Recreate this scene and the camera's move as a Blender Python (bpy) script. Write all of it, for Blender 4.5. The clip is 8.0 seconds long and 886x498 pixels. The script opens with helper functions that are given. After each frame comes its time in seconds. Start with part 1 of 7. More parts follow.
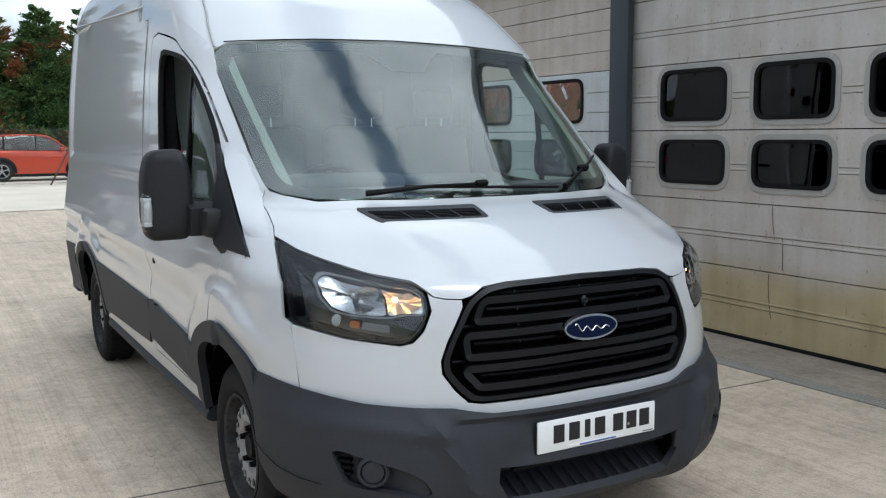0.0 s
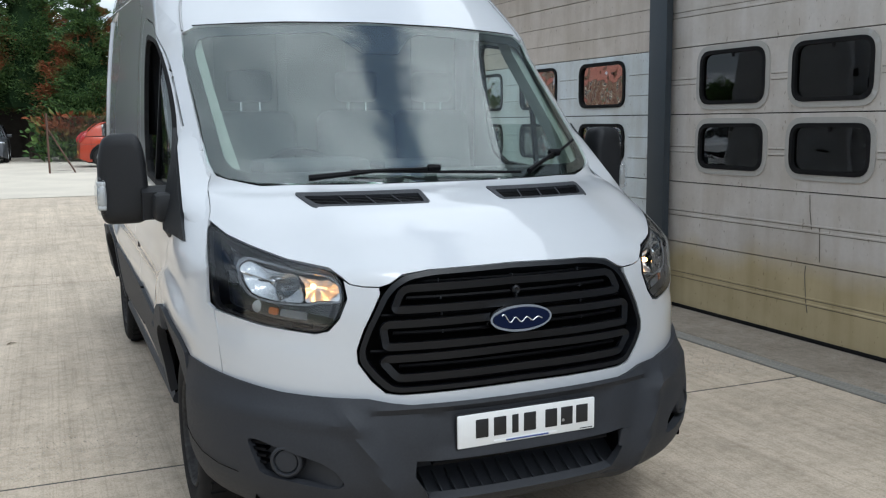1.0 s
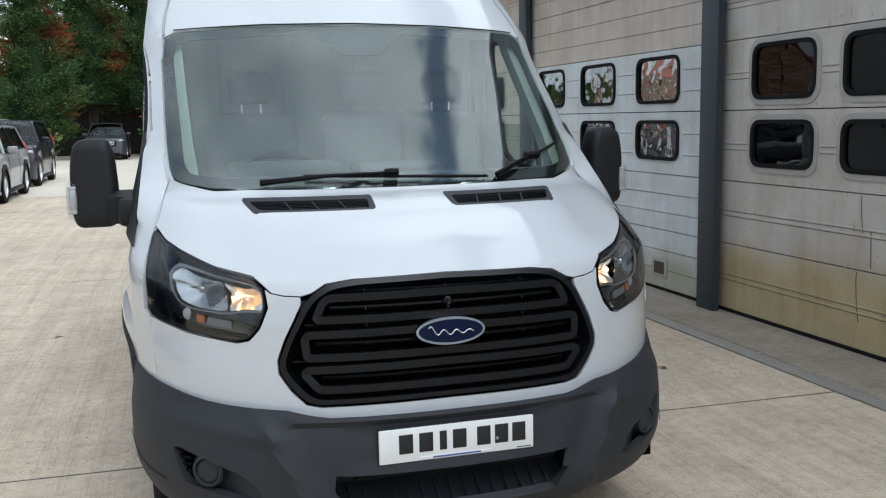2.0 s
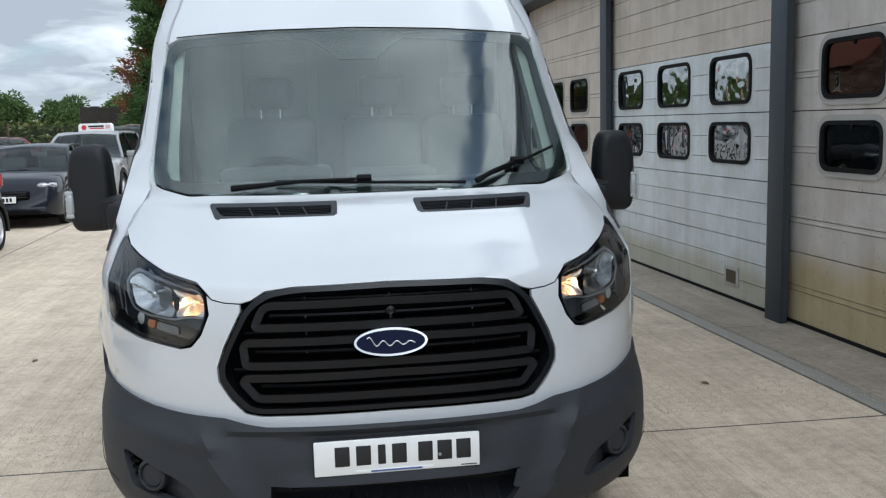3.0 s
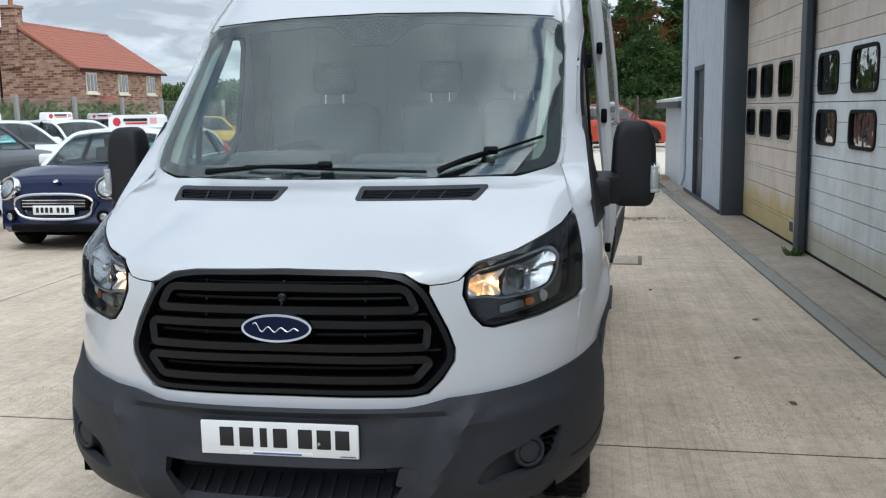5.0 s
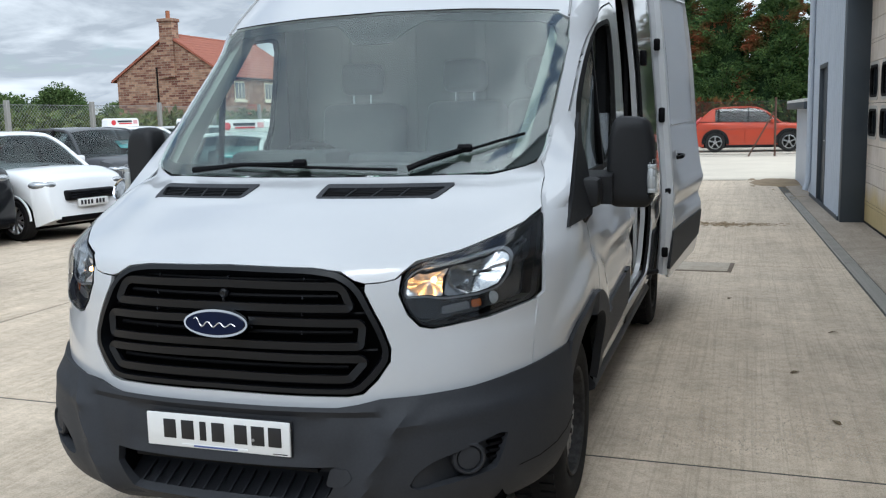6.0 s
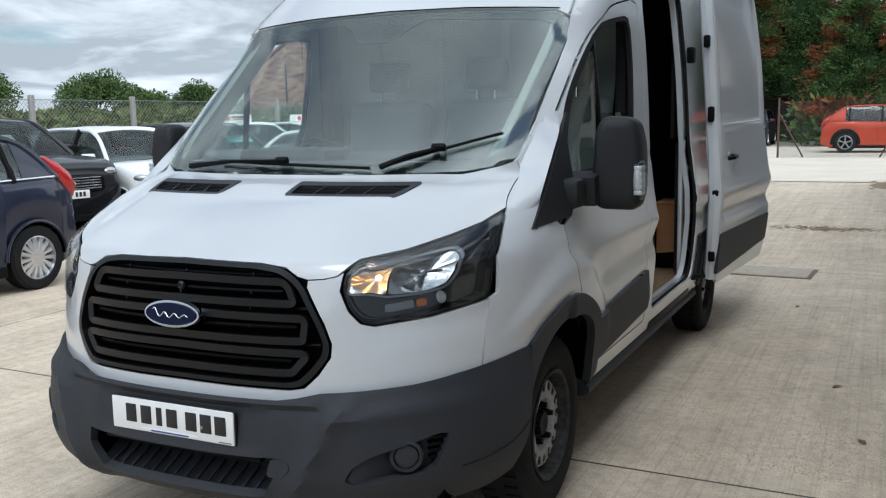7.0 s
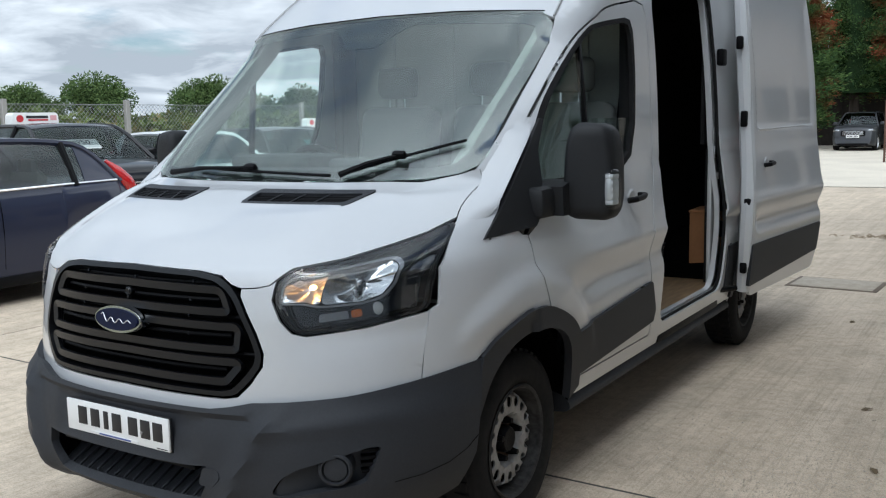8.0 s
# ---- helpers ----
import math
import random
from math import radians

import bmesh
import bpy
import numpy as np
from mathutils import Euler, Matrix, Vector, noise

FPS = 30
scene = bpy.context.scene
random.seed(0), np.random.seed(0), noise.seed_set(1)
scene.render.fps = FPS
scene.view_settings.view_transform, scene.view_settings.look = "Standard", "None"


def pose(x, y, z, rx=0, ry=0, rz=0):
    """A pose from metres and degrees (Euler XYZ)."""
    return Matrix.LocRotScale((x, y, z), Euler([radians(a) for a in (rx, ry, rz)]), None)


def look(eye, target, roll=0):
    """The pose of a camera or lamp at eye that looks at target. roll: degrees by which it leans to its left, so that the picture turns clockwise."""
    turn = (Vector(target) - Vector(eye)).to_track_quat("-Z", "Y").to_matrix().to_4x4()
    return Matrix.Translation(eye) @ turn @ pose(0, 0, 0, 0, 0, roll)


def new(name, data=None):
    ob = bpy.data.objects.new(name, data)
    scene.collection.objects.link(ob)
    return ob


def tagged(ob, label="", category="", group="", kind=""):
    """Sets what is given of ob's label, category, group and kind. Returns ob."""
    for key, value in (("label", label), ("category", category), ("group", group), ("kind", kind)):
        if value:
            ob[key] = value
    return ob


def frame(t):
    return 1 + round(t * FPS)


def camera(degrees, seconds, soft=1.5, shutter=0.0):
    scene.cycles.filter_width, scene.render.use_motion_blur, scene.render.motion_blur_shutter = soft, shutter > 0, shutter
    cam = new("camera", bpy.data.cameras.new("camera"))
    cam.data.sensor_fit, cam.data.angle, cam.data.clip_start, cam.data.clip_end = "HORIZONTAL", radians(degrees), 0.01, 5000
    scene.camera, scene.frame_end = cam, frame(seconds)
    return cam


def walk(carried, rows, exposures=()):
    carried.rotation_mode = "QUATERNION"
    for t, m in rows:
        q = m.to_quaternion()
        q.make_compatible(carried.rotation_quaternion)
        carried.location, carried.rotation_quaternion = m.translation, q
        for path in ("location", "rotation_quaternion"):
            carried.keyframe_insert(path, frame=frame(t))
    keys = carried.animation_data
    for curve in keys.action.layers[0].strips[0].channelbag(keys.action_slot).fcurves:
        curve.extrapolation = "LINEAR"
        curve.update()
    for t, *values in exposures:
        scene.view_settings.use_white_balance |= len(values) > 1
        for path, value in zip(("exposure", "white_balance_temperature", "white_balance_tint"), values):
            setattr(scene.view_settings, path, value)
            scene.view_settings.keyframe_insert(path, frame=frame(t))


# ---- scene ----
cam = camera(51.5, 8.0, soft=1.2)
METRES, EYE, TILT, LEAN, TURN = 4.1, 1.55, 0.0, 0.0, -30.0
PATH = [
    (0, (-2.009, -2.449, 1.584), (-1.03, -0.722, 1.337), -0.4),
    (0.5, (-1.694, -2.594, 1.572), (-0.819, -0.814, 1.314), -0.6),
    (1, (-1.431, -2.627, 1.568), (-0.65, -0.806, 1.293), -0.6),
    (1.5, (-1.136, -2.643, 1.583), (-0.474, -0.777, 1.295), -0.7),
    (2, (-0.821, -2.725, 1.591), (-0.274, -0.822, 1.308), -1.1),
    (2.2, (-0.701, -2.729, 1.589), (-0.206, -0.812, 1.309), -1.1),
    (3.3, (-0.052, -2.788, 1.581), (0.147, -0.816, 1.309), -1.6),
    (3.5, (0.071, -2.808, 1.575), (0.214, -0.832, 1.301), -1.5),
    (3.8, (0.225, -2.778, 1.57), (0.284, -0.799, 1.288), -1.2),
    (4, (0.334, -2.758, 1.577), (0.334, -0.779, 1.289), -1.5),
    (4.5, (0.626, -2.707, 1.581), (0.477, -0.734, 1.288), -1.3),
    (4.7, (0.774, -2.69, 1.587), (0.552, -0.724, 1.291), -1.2),
    (5.8, (1.432, -2.528, 1.564), (0.889, -0.625, 1.275), -1.0),
    (6, (1.58, -2.457, 1.544), (0.963, -0.575, 1.262), -1.4),
    (6.5, (1.915, -2.416, 1.547), (1.172, -0.58, 1.267), -1.1),
    (7, (2.117, -2.246, 1.541), (1.247, -0.468, 1.258), -1.1),
    (7.5, (2.337, -2.073, 1.531), (1.36, -0.35, 1.255), -1.2),
    (8, (2.542, -1.922, 1.544), (1.477, -0.251, 1.272), -1.2),
]
walk(cam, [(t, look(eye, target, roll)) for t, eye, target, roll in PATH], exposures=[(0.0, -0.68, 5850, 6), (8.0, -0.62, 5850, 6)])

# ---- light ----
world = bpy.data.worlds.new("sky")
scene.world = world
world.use_nodes = True
wn, wl = world.node_tree.nodes, world.node_tree.links
wn.clear()
GLOW = 1.3
SUN_EL, SUN_AZ = 58.0, 172.0        # degrees; azimuth clockwise from +y
sky = wn.new("ShaderNodeTexSky")
sky.sky_type, sky.sun_disc = "NISHITA", False
sky.sun_elevation, sky.sun_rotation = radians(SUN_EL), radians(SUN_AZ)
sky.air_density, sky.dust_density = 1.0, 1.0
wc = wn.new("ShaderNodeTexCoord")
wxyz = wn.new("ShaderNodeSeparateXYZ")
wl.new(wc.outputs["Generated"], wxyz.inputs["Vector"])


def wmath(op, a, b, clamp=False):
    """One sum in the sky's nodes; a and b are sockets or numbers."""
    m = wn.new("ShaderNodeMath")
    m.operation, m.use_clamp = op, clamp
    for k, v in enumerate((a, b)):
        if isinstance(v, (int, float)):
            m.inputs[k].default_value = v
        else:
            wl.new(v, m.inputs[k])
    return m.outputs["Value"]


# the clouds lie on a level sheet, so that they crowd together towards the horizon
wdeep = wmath("ADD", wmath("MAXIMUM", wxyz.outputs["Z"], 0.0), 0.18)
wpx, wpy = wmath("DIVIDE", wxyz.outputs["X"], wdeep), wmath("DIVIDE", wxyz.outputs["Y"], wdeep)
wsheet = wn.new("ShaderNodeCombineXYZ")
wl.new(wpx, wsheet.inputs["X"])
wl.new(wpy, wsheet.inputs["Y"])
wsheet.inputs["Z"].default_value = 0.7
wnoise = wn.new("ShaderNodeTexNoise")
wnoise.inputs["Scale"].default_value, wnoise.inputs["Detail"].default_value = 1.15, 10.0
wnoise.inputs["Roughness"].default_value, wnoise.inputs["Distortion"].default_value = 0.56, 0.3
wcover = wn.new("ShaderNodeValToRGB")
wcover.color_ramp.elements[0].position, wcover.color_ramp.elements[1].position = 0.33, 0.43
wn2 = wn.new("ShaderNodeTexNoise")
wn2.inputs["Scale"].default_value, wn2.inputs["Detail"].default_value = 2.2, 10.0
wn2.inputs["Roughness"].default_value, wn2.inputs["Distortion"].default_value = 0.55, 0.35
wshade = wn.new("ShaderNodeValToRGB")
wshade.color_ramp.elements[0].position, wshade.color_ramp.elements[0].color = 0.34, (4.9, 5.2, 5.6, 1)
wshade.color_ramp.elements[1].position, wshade.color_ramp.elements[1].color = 0.66, (11.0, 11.15, 11.3, 1)
wglare = wshade.color_ramp.elements.new(0.90)
wglare.color = (19.0, 19.0, 19.0, 1)
# one torn blue rift high up
wtear = wn.new("ShaderNodeTexNoise")
wtear.inputs["Scale"].default_value, wtear.inputs["Detail"].default_value, wtear.inputs["Roughness"].default_value = 5.0, 8.0, 0.62
wline = wmath("SUBTRACT", wpx, wmath("ADD", wmath("MULTIPLY", wpy, 0.10), 0.27))
wrift = wmath("ABSOLUTE", wmath("ADD", wline, wmath("MULTIPLY", wmath("SUBTRACT", wtear.outputs["Fac"], 0.5), 0.34)), 0.0)
wends = wmath("MAXIMUM", wmath("SUBTRACT", wmath("ABSOLUTE", wmath("SUBTRACT", wpy, 0.20), 0.0), 0.22), 0.0)
wrift = wmath("ADD", wrift, wmath("MULTIPLY", wends, 0.8))
wedge = wn.new("ShaderNodeMapRange")
wedge.interpolation_type = "SMOOTHSTEP"
wedge.inputs["From Min"].default_value, wedge.inputs["From Max"].default_value = 0.015, 0.075
wmix = wn.new("ShaderNodeMix")
wmix.data_type = "RGBA"
wbg = wn.new("ShaderNodeBackground")
wbg.inputs["Strength"].default_value = 0.160
wout = wn.new("ShaderNodeOutputWorld")
for tex in (wnoise, wn2, wtear):
    wl.new(wsheet.outputs["Vector"], tex.inputs["Vector"])
wl.new(wnoise.outputs["Fac"], wcover.inputs["Fac"])
# the cloud is thinner towards the east
wthin = wmath("MULTIPLY", wmath("MAXIMUM", wmath("MINIMUM", wpx, 0.7), -0.2), 0.50)
wl.new(wmath("ADD", wn2.outputs["Fac"], wthin), wshade.inputs["Fac"])
wl.new(wrift, wedge.inputs["Value"])
wl.new(wmath("MULTIPLY", wcover.outputs["Color"], wmath("ADD", wmath("MULTIPLY", wedge.outputs["Result"], 0.92), 0.08), True), wmix.inputs["Factor"])
wl.new(sky.outputs["Color"], wmix.inputs["A"])
wl.new(wshade.outputs["Color"], wmix.inputs["B"])
# thin cloud glows round the hidden sun
wdot, wpow, wgain = wn.new("ShaderNodeVectorMath"), wn.new("ShaderNodeMath"), wn.new("ShaderNodeMath")
wdot.operation, wpow.operation, wgain.operation = "DOT_PRODUCT", "POWER", "MULTIPLY_ADD"
wdot.inputs[1].default_value = (math.sin(radians(SUN_AZ)) * math.cos(radians(SUN_EL)), math.cos(radians(SUN_AZ)) * math.cos(radians(SUN_EL)), math.sin(radians(SUN_EL)))
wpow.use_clamp = True
wpow.inputs[1].default_value = 4.0
wgain.inputs[1].default_value, wgain.inputs[2].default_value = GLOW, 1.0
wscale = wn.new("ShaderNodeVectorMath")
wscale.operation = "SCALE"
wl.new(wc.outputs["Generated"], wdot.inputs[0])
wl.new(wdot.outputs["Value"], wpow.inputs[0])
wl.new(wpow.outputs["Value"], wgain.inputs[0])
wl.new(wmix.outputs["Result"], wscale.inputs[0])
# an overcast sky is brightest overhead
wsep, wup, wlift = wn.new("ShaderNodeSeparateXYZ"), wn.new("ShaderNodeMath"), wn.new("ShaderNodeMath")
wup.operation, wlift.operation = "POWER", "MULTIPLY_ADD"
wup.use_clamp = True
wup.inputs[1].default_value, wlift.inputs[1].default_value = 2.0, 0.5
wl.new(wc.outputs["Generated"], wsep.inputs["Vector"])
wl.new(wsep.outputs["Z"], wup.inputs[0])
wl.new(wup.outputs["Value"], wlift.inputs[0])
wl.new(wgain.outputs["Value"], wlift.inputs[2])
wl.new(wlift.outputs["Value"], wscale.inputs["Scale"])
wl.new(wscale.outputs["Vector"], wbg.inputs["Color"])
wl.new(wbg.outputs["Background"], wout.inputs["Surface"])
sun = new("sun", bpy.data.lights.new("sun", "SUN"))
sun.data.energy, sun.data.angle, sun.data.color = 0.9, radians(18), (1.0, 0.96, 0.9)
a, e = radians(SUN_AZ), radians(SUN_EL)
sun.matrix_world = look(Vector((math.sin(a) * math.cos(e), math.cos(a) * math.cos(e), math.sin(e))) * 40, (0, 0, 0))

# ---- materials ----
MATS = {}


def mat(name, color, rough=0.5, metal=0.0, color2=None, scale=8.0, amount=0.35, fine=60.0, bump=0.0, bump_scale=80.0,
        coat=0.0, stretch=(1, 1, 1), emit=None, spec=0.5, rand=0.0):
    """Principled material, varied at two scales in object space."""
    m = bpy.data.materials.new(name)
    m.use_nodes = True
    n, l = m.node_tree.nodes, m.node_tree.links
    b = n["Principled BSDF"]
    b.inputs["Roughness"].default_value, b.inputs["Metallic"].default_value = rough, metal
    b.inputs["Coat Weight"].default_value, b.inputs["Coat Roughness"].default_value = coat, 0.045
    b.inputs["Specular IOR Level"].default_value = spec
    c = (*color, 1)
    c2 = (*(color2 or [v * 0.72 for v in color]), 1)
    tc = n.new("ShaderNodeTexCoord")
    mp = n.new("ShaderNodeMapping")
    mp.inputs["Scale"].default_value = stretch
    l.new(tc.outputs["Object"], mp.inputs["Vector"])
    big, small = n.new("ShaderNodeTexNoise"), n.new("ShaderNodeTexNoise")
    big.inputs["Scale"].default_value, big.inputs["Detail"].default_value = scale, 4
    small.inputs["Scale"].default_value, small.inputs["Detail"].default_value = fine, 3
    l.new(mp.outputs["Vector"], big.inputs["Vector"])
    l.new(mp.outputs["Vector"], small.inputs["Vector"])
    add = n.new("ShaderNodeMath")
    add.operation = "ADD"
    l.new(big.outputs["Fac"], add.inputs[0])
    l.new(small.outputs["Fac"], add.inputs[1])
    rg = n.new("ShaderNodeMapRange")
    rg.inputs["From Min"].default_value, rg.inputs["From Max"].default_value = 0.72, 1.28
    rg.inputs["To Max"].default_value = amount
    l.new(add.outputs["Value"], rg.inputs["Value"])
    mx = n.new("ShaderNodeMix")
    mx.data_type = "RGBA"
    mx.inputs["A"].default_value, mx.inputs["B"].default_value = c, c2
    l.new(rg.outputs["Result"], mx.inputs["Factor"])
    last = mx.outputs["Result"]
    if rand:
        oi, hsv, r2 = n.new("ShaderNodeObjectInfo"), n.new("ShaderNodeHueSaturation"), n.new("ShaderNodeMapRange")
        r2.inputs["To Min"].default_value, r2.inputs["To Max"].default_value = 1 - rand, 1 + rand
        l.new(oi.outputs["Random"], r2.inputs["Value"])
        l.new(r2.outputs["Result"], hsv.inputs["Value"])
        l.new(last, hsv.inputs["Color"])
        last = hsv.outputs["Color"]
    l.new(last, b.inputs["Base Color"])
    if bump:
        bt, bn = n.new("ShaderNodeTexNoise"), n.new("ShaderNodeBump")
        bt.inputs["Scale"].default_value, bt.inputs["Detail"].default_value = bump_scale, 4
        bn.inputs["Strength"].default_value, bn.inputs["Distance"].default_value = bump, 0.004
        l.new(mp.outputs["Vector"], bt.inputs["Vector"])
        l.new(bt.outputs["Fac"], bn.inputs["Height"])
        l.new(bn.outputs["Normal"], b.inputs["Normal"])
    if emit:
        b.inputs["Emission Color"].default_value, b.inputs["Emission Strength"].default_value = (*emit[0], 1), emit[1]
    MATS[name] = m
    return m


def glass(name, tint=(0.8, 0.86, 0.84), rough=0.0, wave=0.0, gloss=1.0, f0=0.06):
    """Clear pane: tinted transparency under a Fresnel gloss."""
    m = bpy.data.materials.new(name)
    m.use_nodes = True
    n, l = m.node_tree.nodes, m.node_tree.links
    n.clear()
    out, mx = n.new("ShaderNodeOutputMaterial"), n.new("ShaderNodeMixShader")
    tr, gl, lw = n.new("ShaderNodeBsdfTransparent"), n.new("ShaderNodeBsdfGlossy"), n.new("ShaderNodeLayerWeight")
    pw, sc = n.new("ShaderNodeMath"), n.new("ShaderNodeMath")
    pw.operation, sc.operation = "POWER", "MULTIPLY_ADD"
    pw.inputs[1].default_value = 5.0
    sc.inputs[1].default_value, sc.inputs[2].default_value = (1 - f0) * 0.55, f0 * 0.55
    tr.inputs["Color"].default_value = (*tint, 1)
    gl.inputs["Roughness"].default_value = rough
    gl.inputs["Color"].default_value = (gloss, gloss, gloss, 1)
    lw.inputs["Blend"].default_value = 0.5
    l.new(lw.outputs["Facing"], pw.inputs[0])
    l.new(pw.outputs["Value"], sc.inputs[0])
    l.new(sc.outputs["Value"], mx.inputs["Fac"])
    l.new(tr.outputs["BSDF"], mx.inputs[1])
    l.new(gl.outputs["BSDF"], mx.inputs[2])
    l.new(mx.outputs["Shader"], out.inputs["Surface"])
    if wave:
        tc, nt, bn = n.new("ShaderNodeTexCoord"), n.new("ShaderNodeTexNoise"), n.new("ShaderNodeBump")
        nt.inputs["Scale"].default_value, nt.inputs["Detail"].default_value = 3.2, 2
        bn.inputs["Strength"].default_value, bn.inputs["Distance"].default_value = wave, 0.05
        l.new(tc.outputs["Object"], nt.inputs["Vector"])
        l.new(nt.outputs["Fac"], bn.inputs["Height"])
        l.new(bn.outputs["Normal"], gl.inputs["Normal"])
    MATS[name] = m
    return m


WHITE = mat("white_paint", (0.535, 0.545, 0.56), 0.3, color2=(0.505, 0.515, 0.53), scale=2.0, amount=0.25, fine=25, coat=1.0, spec=.4)
PLASTIC = mat("grey_plastic", (0.020, 0.0215, 0.026), 0.58, color2=(0.030, 0.032, 0.037), scale=3, amount=0.6, fine=120, bump=0.25, bump_scale=500, spec=.35)
BLACK = mat("black_plastic", (0.0028, 0.0028, 0.0036), 0.45, color2=(0.007, 0.007, 0.008), bump=0.15, bump_scale=400, spec=.10)
HOUSING = mat("mirror_plastic", (0.011, 0.0115, 0.013), 0.55, color2=(0.016, 0.0165, 0.018), bump=0.2, bump_scale=450, spec=.3)
DARKTRIM = mat("satin_black", (0.0040, 0.0045, 0.006), 0.34, color2=(0.006, 0.0065, 0.008), spec=.30, bump=.1, bump_scale=400)
SEAM = mat("grey_sealer", (0.36, 0.365, 0.37), 0.6, amount=.3)
GLOSSBLACK = mat("gloss_black", (0.006, 0.007, 0.009), 0.12, coat=0.5)
RUBBER = mat("rubber", (0.008, 0.008, 0.009), 0.75, spec=.15, color2=(0.03, 0.028, 0.026), scale=12, bump=0.3, bump_scale=200)
TYRE = mat("tyre_rubber", (0.010, 0.010, 0.011), 0.8, spec=.15, color2=(0.033, 0.031, 0.029), scale=6, fine=40, bump=0.3, bump_scale=150)
STEEL = mat("steel_wheel", (0.36, 0.36, 0.36), 0.5, 0.25, color2=(0.14, 0.115, 0.10), scale=9, amount=0.6, fine=45, bump=0.2)
RIMSTEEL = mat("worn_rim", (0.016, 0.015, 0.015), 0.6, 0.0, spec=.2, color2=(0.085, 0.082, 0.08), scale=16, amount=0.6, fine=50, bump=0.3)
RUSTY = mat("rusty_hub", (0.045, 0.032, 0.026), 0.75, 0.1, color2=(0.11, 0.055, 0.03), scale=18, amount=0.8, fine=90, bump=0.4)
LENSCORE = mat("lamp_core", (0.45, 0.46, 0.46), 0.3, 0.35, color2=(0.42, 0.42, 0.42), scale=60, amount=0.5, fine=120)
ALLOY = mat("alloy", (0.62, 0.63, 0.65), 0.28, 0.85, amount=0.2)
CHROME = mat("chrome", (0.66, 0.67, 0.69), 0.06, 1.0, amount=0.05)
MIRROR = mat("reflector", (0.42, 0.425, 0.43), 0.12, 1.0, amount=0.2, scale=30, bump=0.25, bump_scale=90)
WARMED = mat("satin_reflector", (0.55, 0.55, 0.55), 0.34, 0.9, amount=0.2, scale=30)
SATIN = mat("lamp_satin", (0.17, 0.175, 0.185), 0.35, 0.6, color2=(0.17, 0.175, 0.185), scale=20, amount=0.6)
GAP = mat("dark_gap", (0.003, 0.003, 0.003), 0.9, spec=0.0)
# van lining, its colour darkened to hold the shade of the interior
SHADE_LINING = mat("shade_dark_lining", (0.020, 0.020, 0.022), 0.85, color2=(0.034, 0.033, 0.031), scale=2, spec=.1)
DASH = mat("dash_plastic", (0.06, 0.062, 0.066), 0.65, bump=0.2, bump_scale=300)
SEAT = mat("seat_cloth", (0.145, 0.156, 0.147), 0.9, color2=(0.13, 0.14, 0.132), scale=20, fine=60)
TRIM = mat("pale_trim", (0.25, 0.262, 0.245), 0.7, amount=0.2)
BULK = mat("grey_trim", (0.36, 0.385, 0.363), 0.75, amount=0.3)
PLY = mat("plywood", (0.24, 0.16, 0.085), 0.65, color2=(0.12, 0.075, 0.04), scale=5, fine=40, stretch=(1, 0.15, 1), amount=0.8)
CARD = mat("brown_board", (0.42, 0.20, 0.085), 0.8, amount=0.4)
BLUE = mat("badge_blue", (0.003, 0.007, 0.030), 0.3, spec=.15)
PLATE = mat("plate_white", (0.78, 0.78, 0.77), 0.4, amount=0.12)
INK = mat("plate_ink", (0.01, 0.01, 0.012), 0.5)
INKBLUE = mat("strip_blue", (0.06, 0.10, 0.30), 0.5)
AMBER = mat("amber", (0.30, 0.085, 0.02), 0.2, amount=0.2)
BULB = mat("lit_bulb", (1.0, 0.62, 0.25), 0.3, emit=((1.0, 0.45, 0.13), 30.0))
REDLENS = mat("red_lens", (0.42, 0.008, 0.01), 0.12, coat=0.6)
SCREEN = glass("windscreen_glass", (0.90, 0.96, 0.925), f0=0.145)
WINDOW = glass("window_glass", (0.84, 0.89, 0.87))
LENS = glass("lamp_lens", (0.97, 0.98, 0.985), f0=0.055)
TINT = glass("car_glass", (0.62, 0.66, 0.66))
FRIT = mat("ceramic_border", (0.010, 0.011, 0.012), 0.5, spec=.1)


# ---- mesh tools ----
def finish(bm, name, material, parent=None, label="", angle=38, smooth=True):
    bmesh.ops.recalc_face_normals(bm, faces=bm.faces)
    bm.normal_update()
    lim = radians(angle)
    for f in bm.faces:
        f.smooth = smooth
    for ed in bm.edges:
        ed.smooth = len(ed.link_faces) != 2 or ed.calc_face_angle(0.0) < lim
    me = bpy.data.meshes.new(name)
    bm.to_mesh(me)
    bm.free()
    me.materials.append(material)
    ob = new(name, me)
    if parent is not None:
        ob.parent = parent
    if label:
        ob["label"] = label
    return ob


def part(name, bm, material, parent, label="", angle=38, smooth=True):
    return finish(bm, name, material, parent, label, angle, smooth)


def thing(name, label, category, at=None, group="", kind=""):
    ob = new(name)
    ob.empty_display_size = 0.2
    if at is not None:
        ob.matrix_world = at
    return tagged(ob, label, category, group, kind)


def box(x0, x1, y0, y1, z0, z1, bevel=0.0, seg=2, bm=None, m=None):
    bm2 = bmesh.new()
    bmesh.ops.create_cube(bm2, size=1.0)
    for v in bm2.verts:
        v.co = Vector((x0 + (v.co.x + .5) * (x1 - x0), y0 + (v.co.y + .5) * (y1 - y0), z0 + (v.co.z + .5) * (z1 - z0)))
    if bevel:
        bmesh.ops.bevel(bm2, geom=list(bm2.edges), offset=bevel, segments=seg, profile=0.5, affect="EDGES")
    if m is not None:
        bmesh.ops.transform(bm2, matrix=m, verts=bm2.verts)
    return merge(bm, bm2)


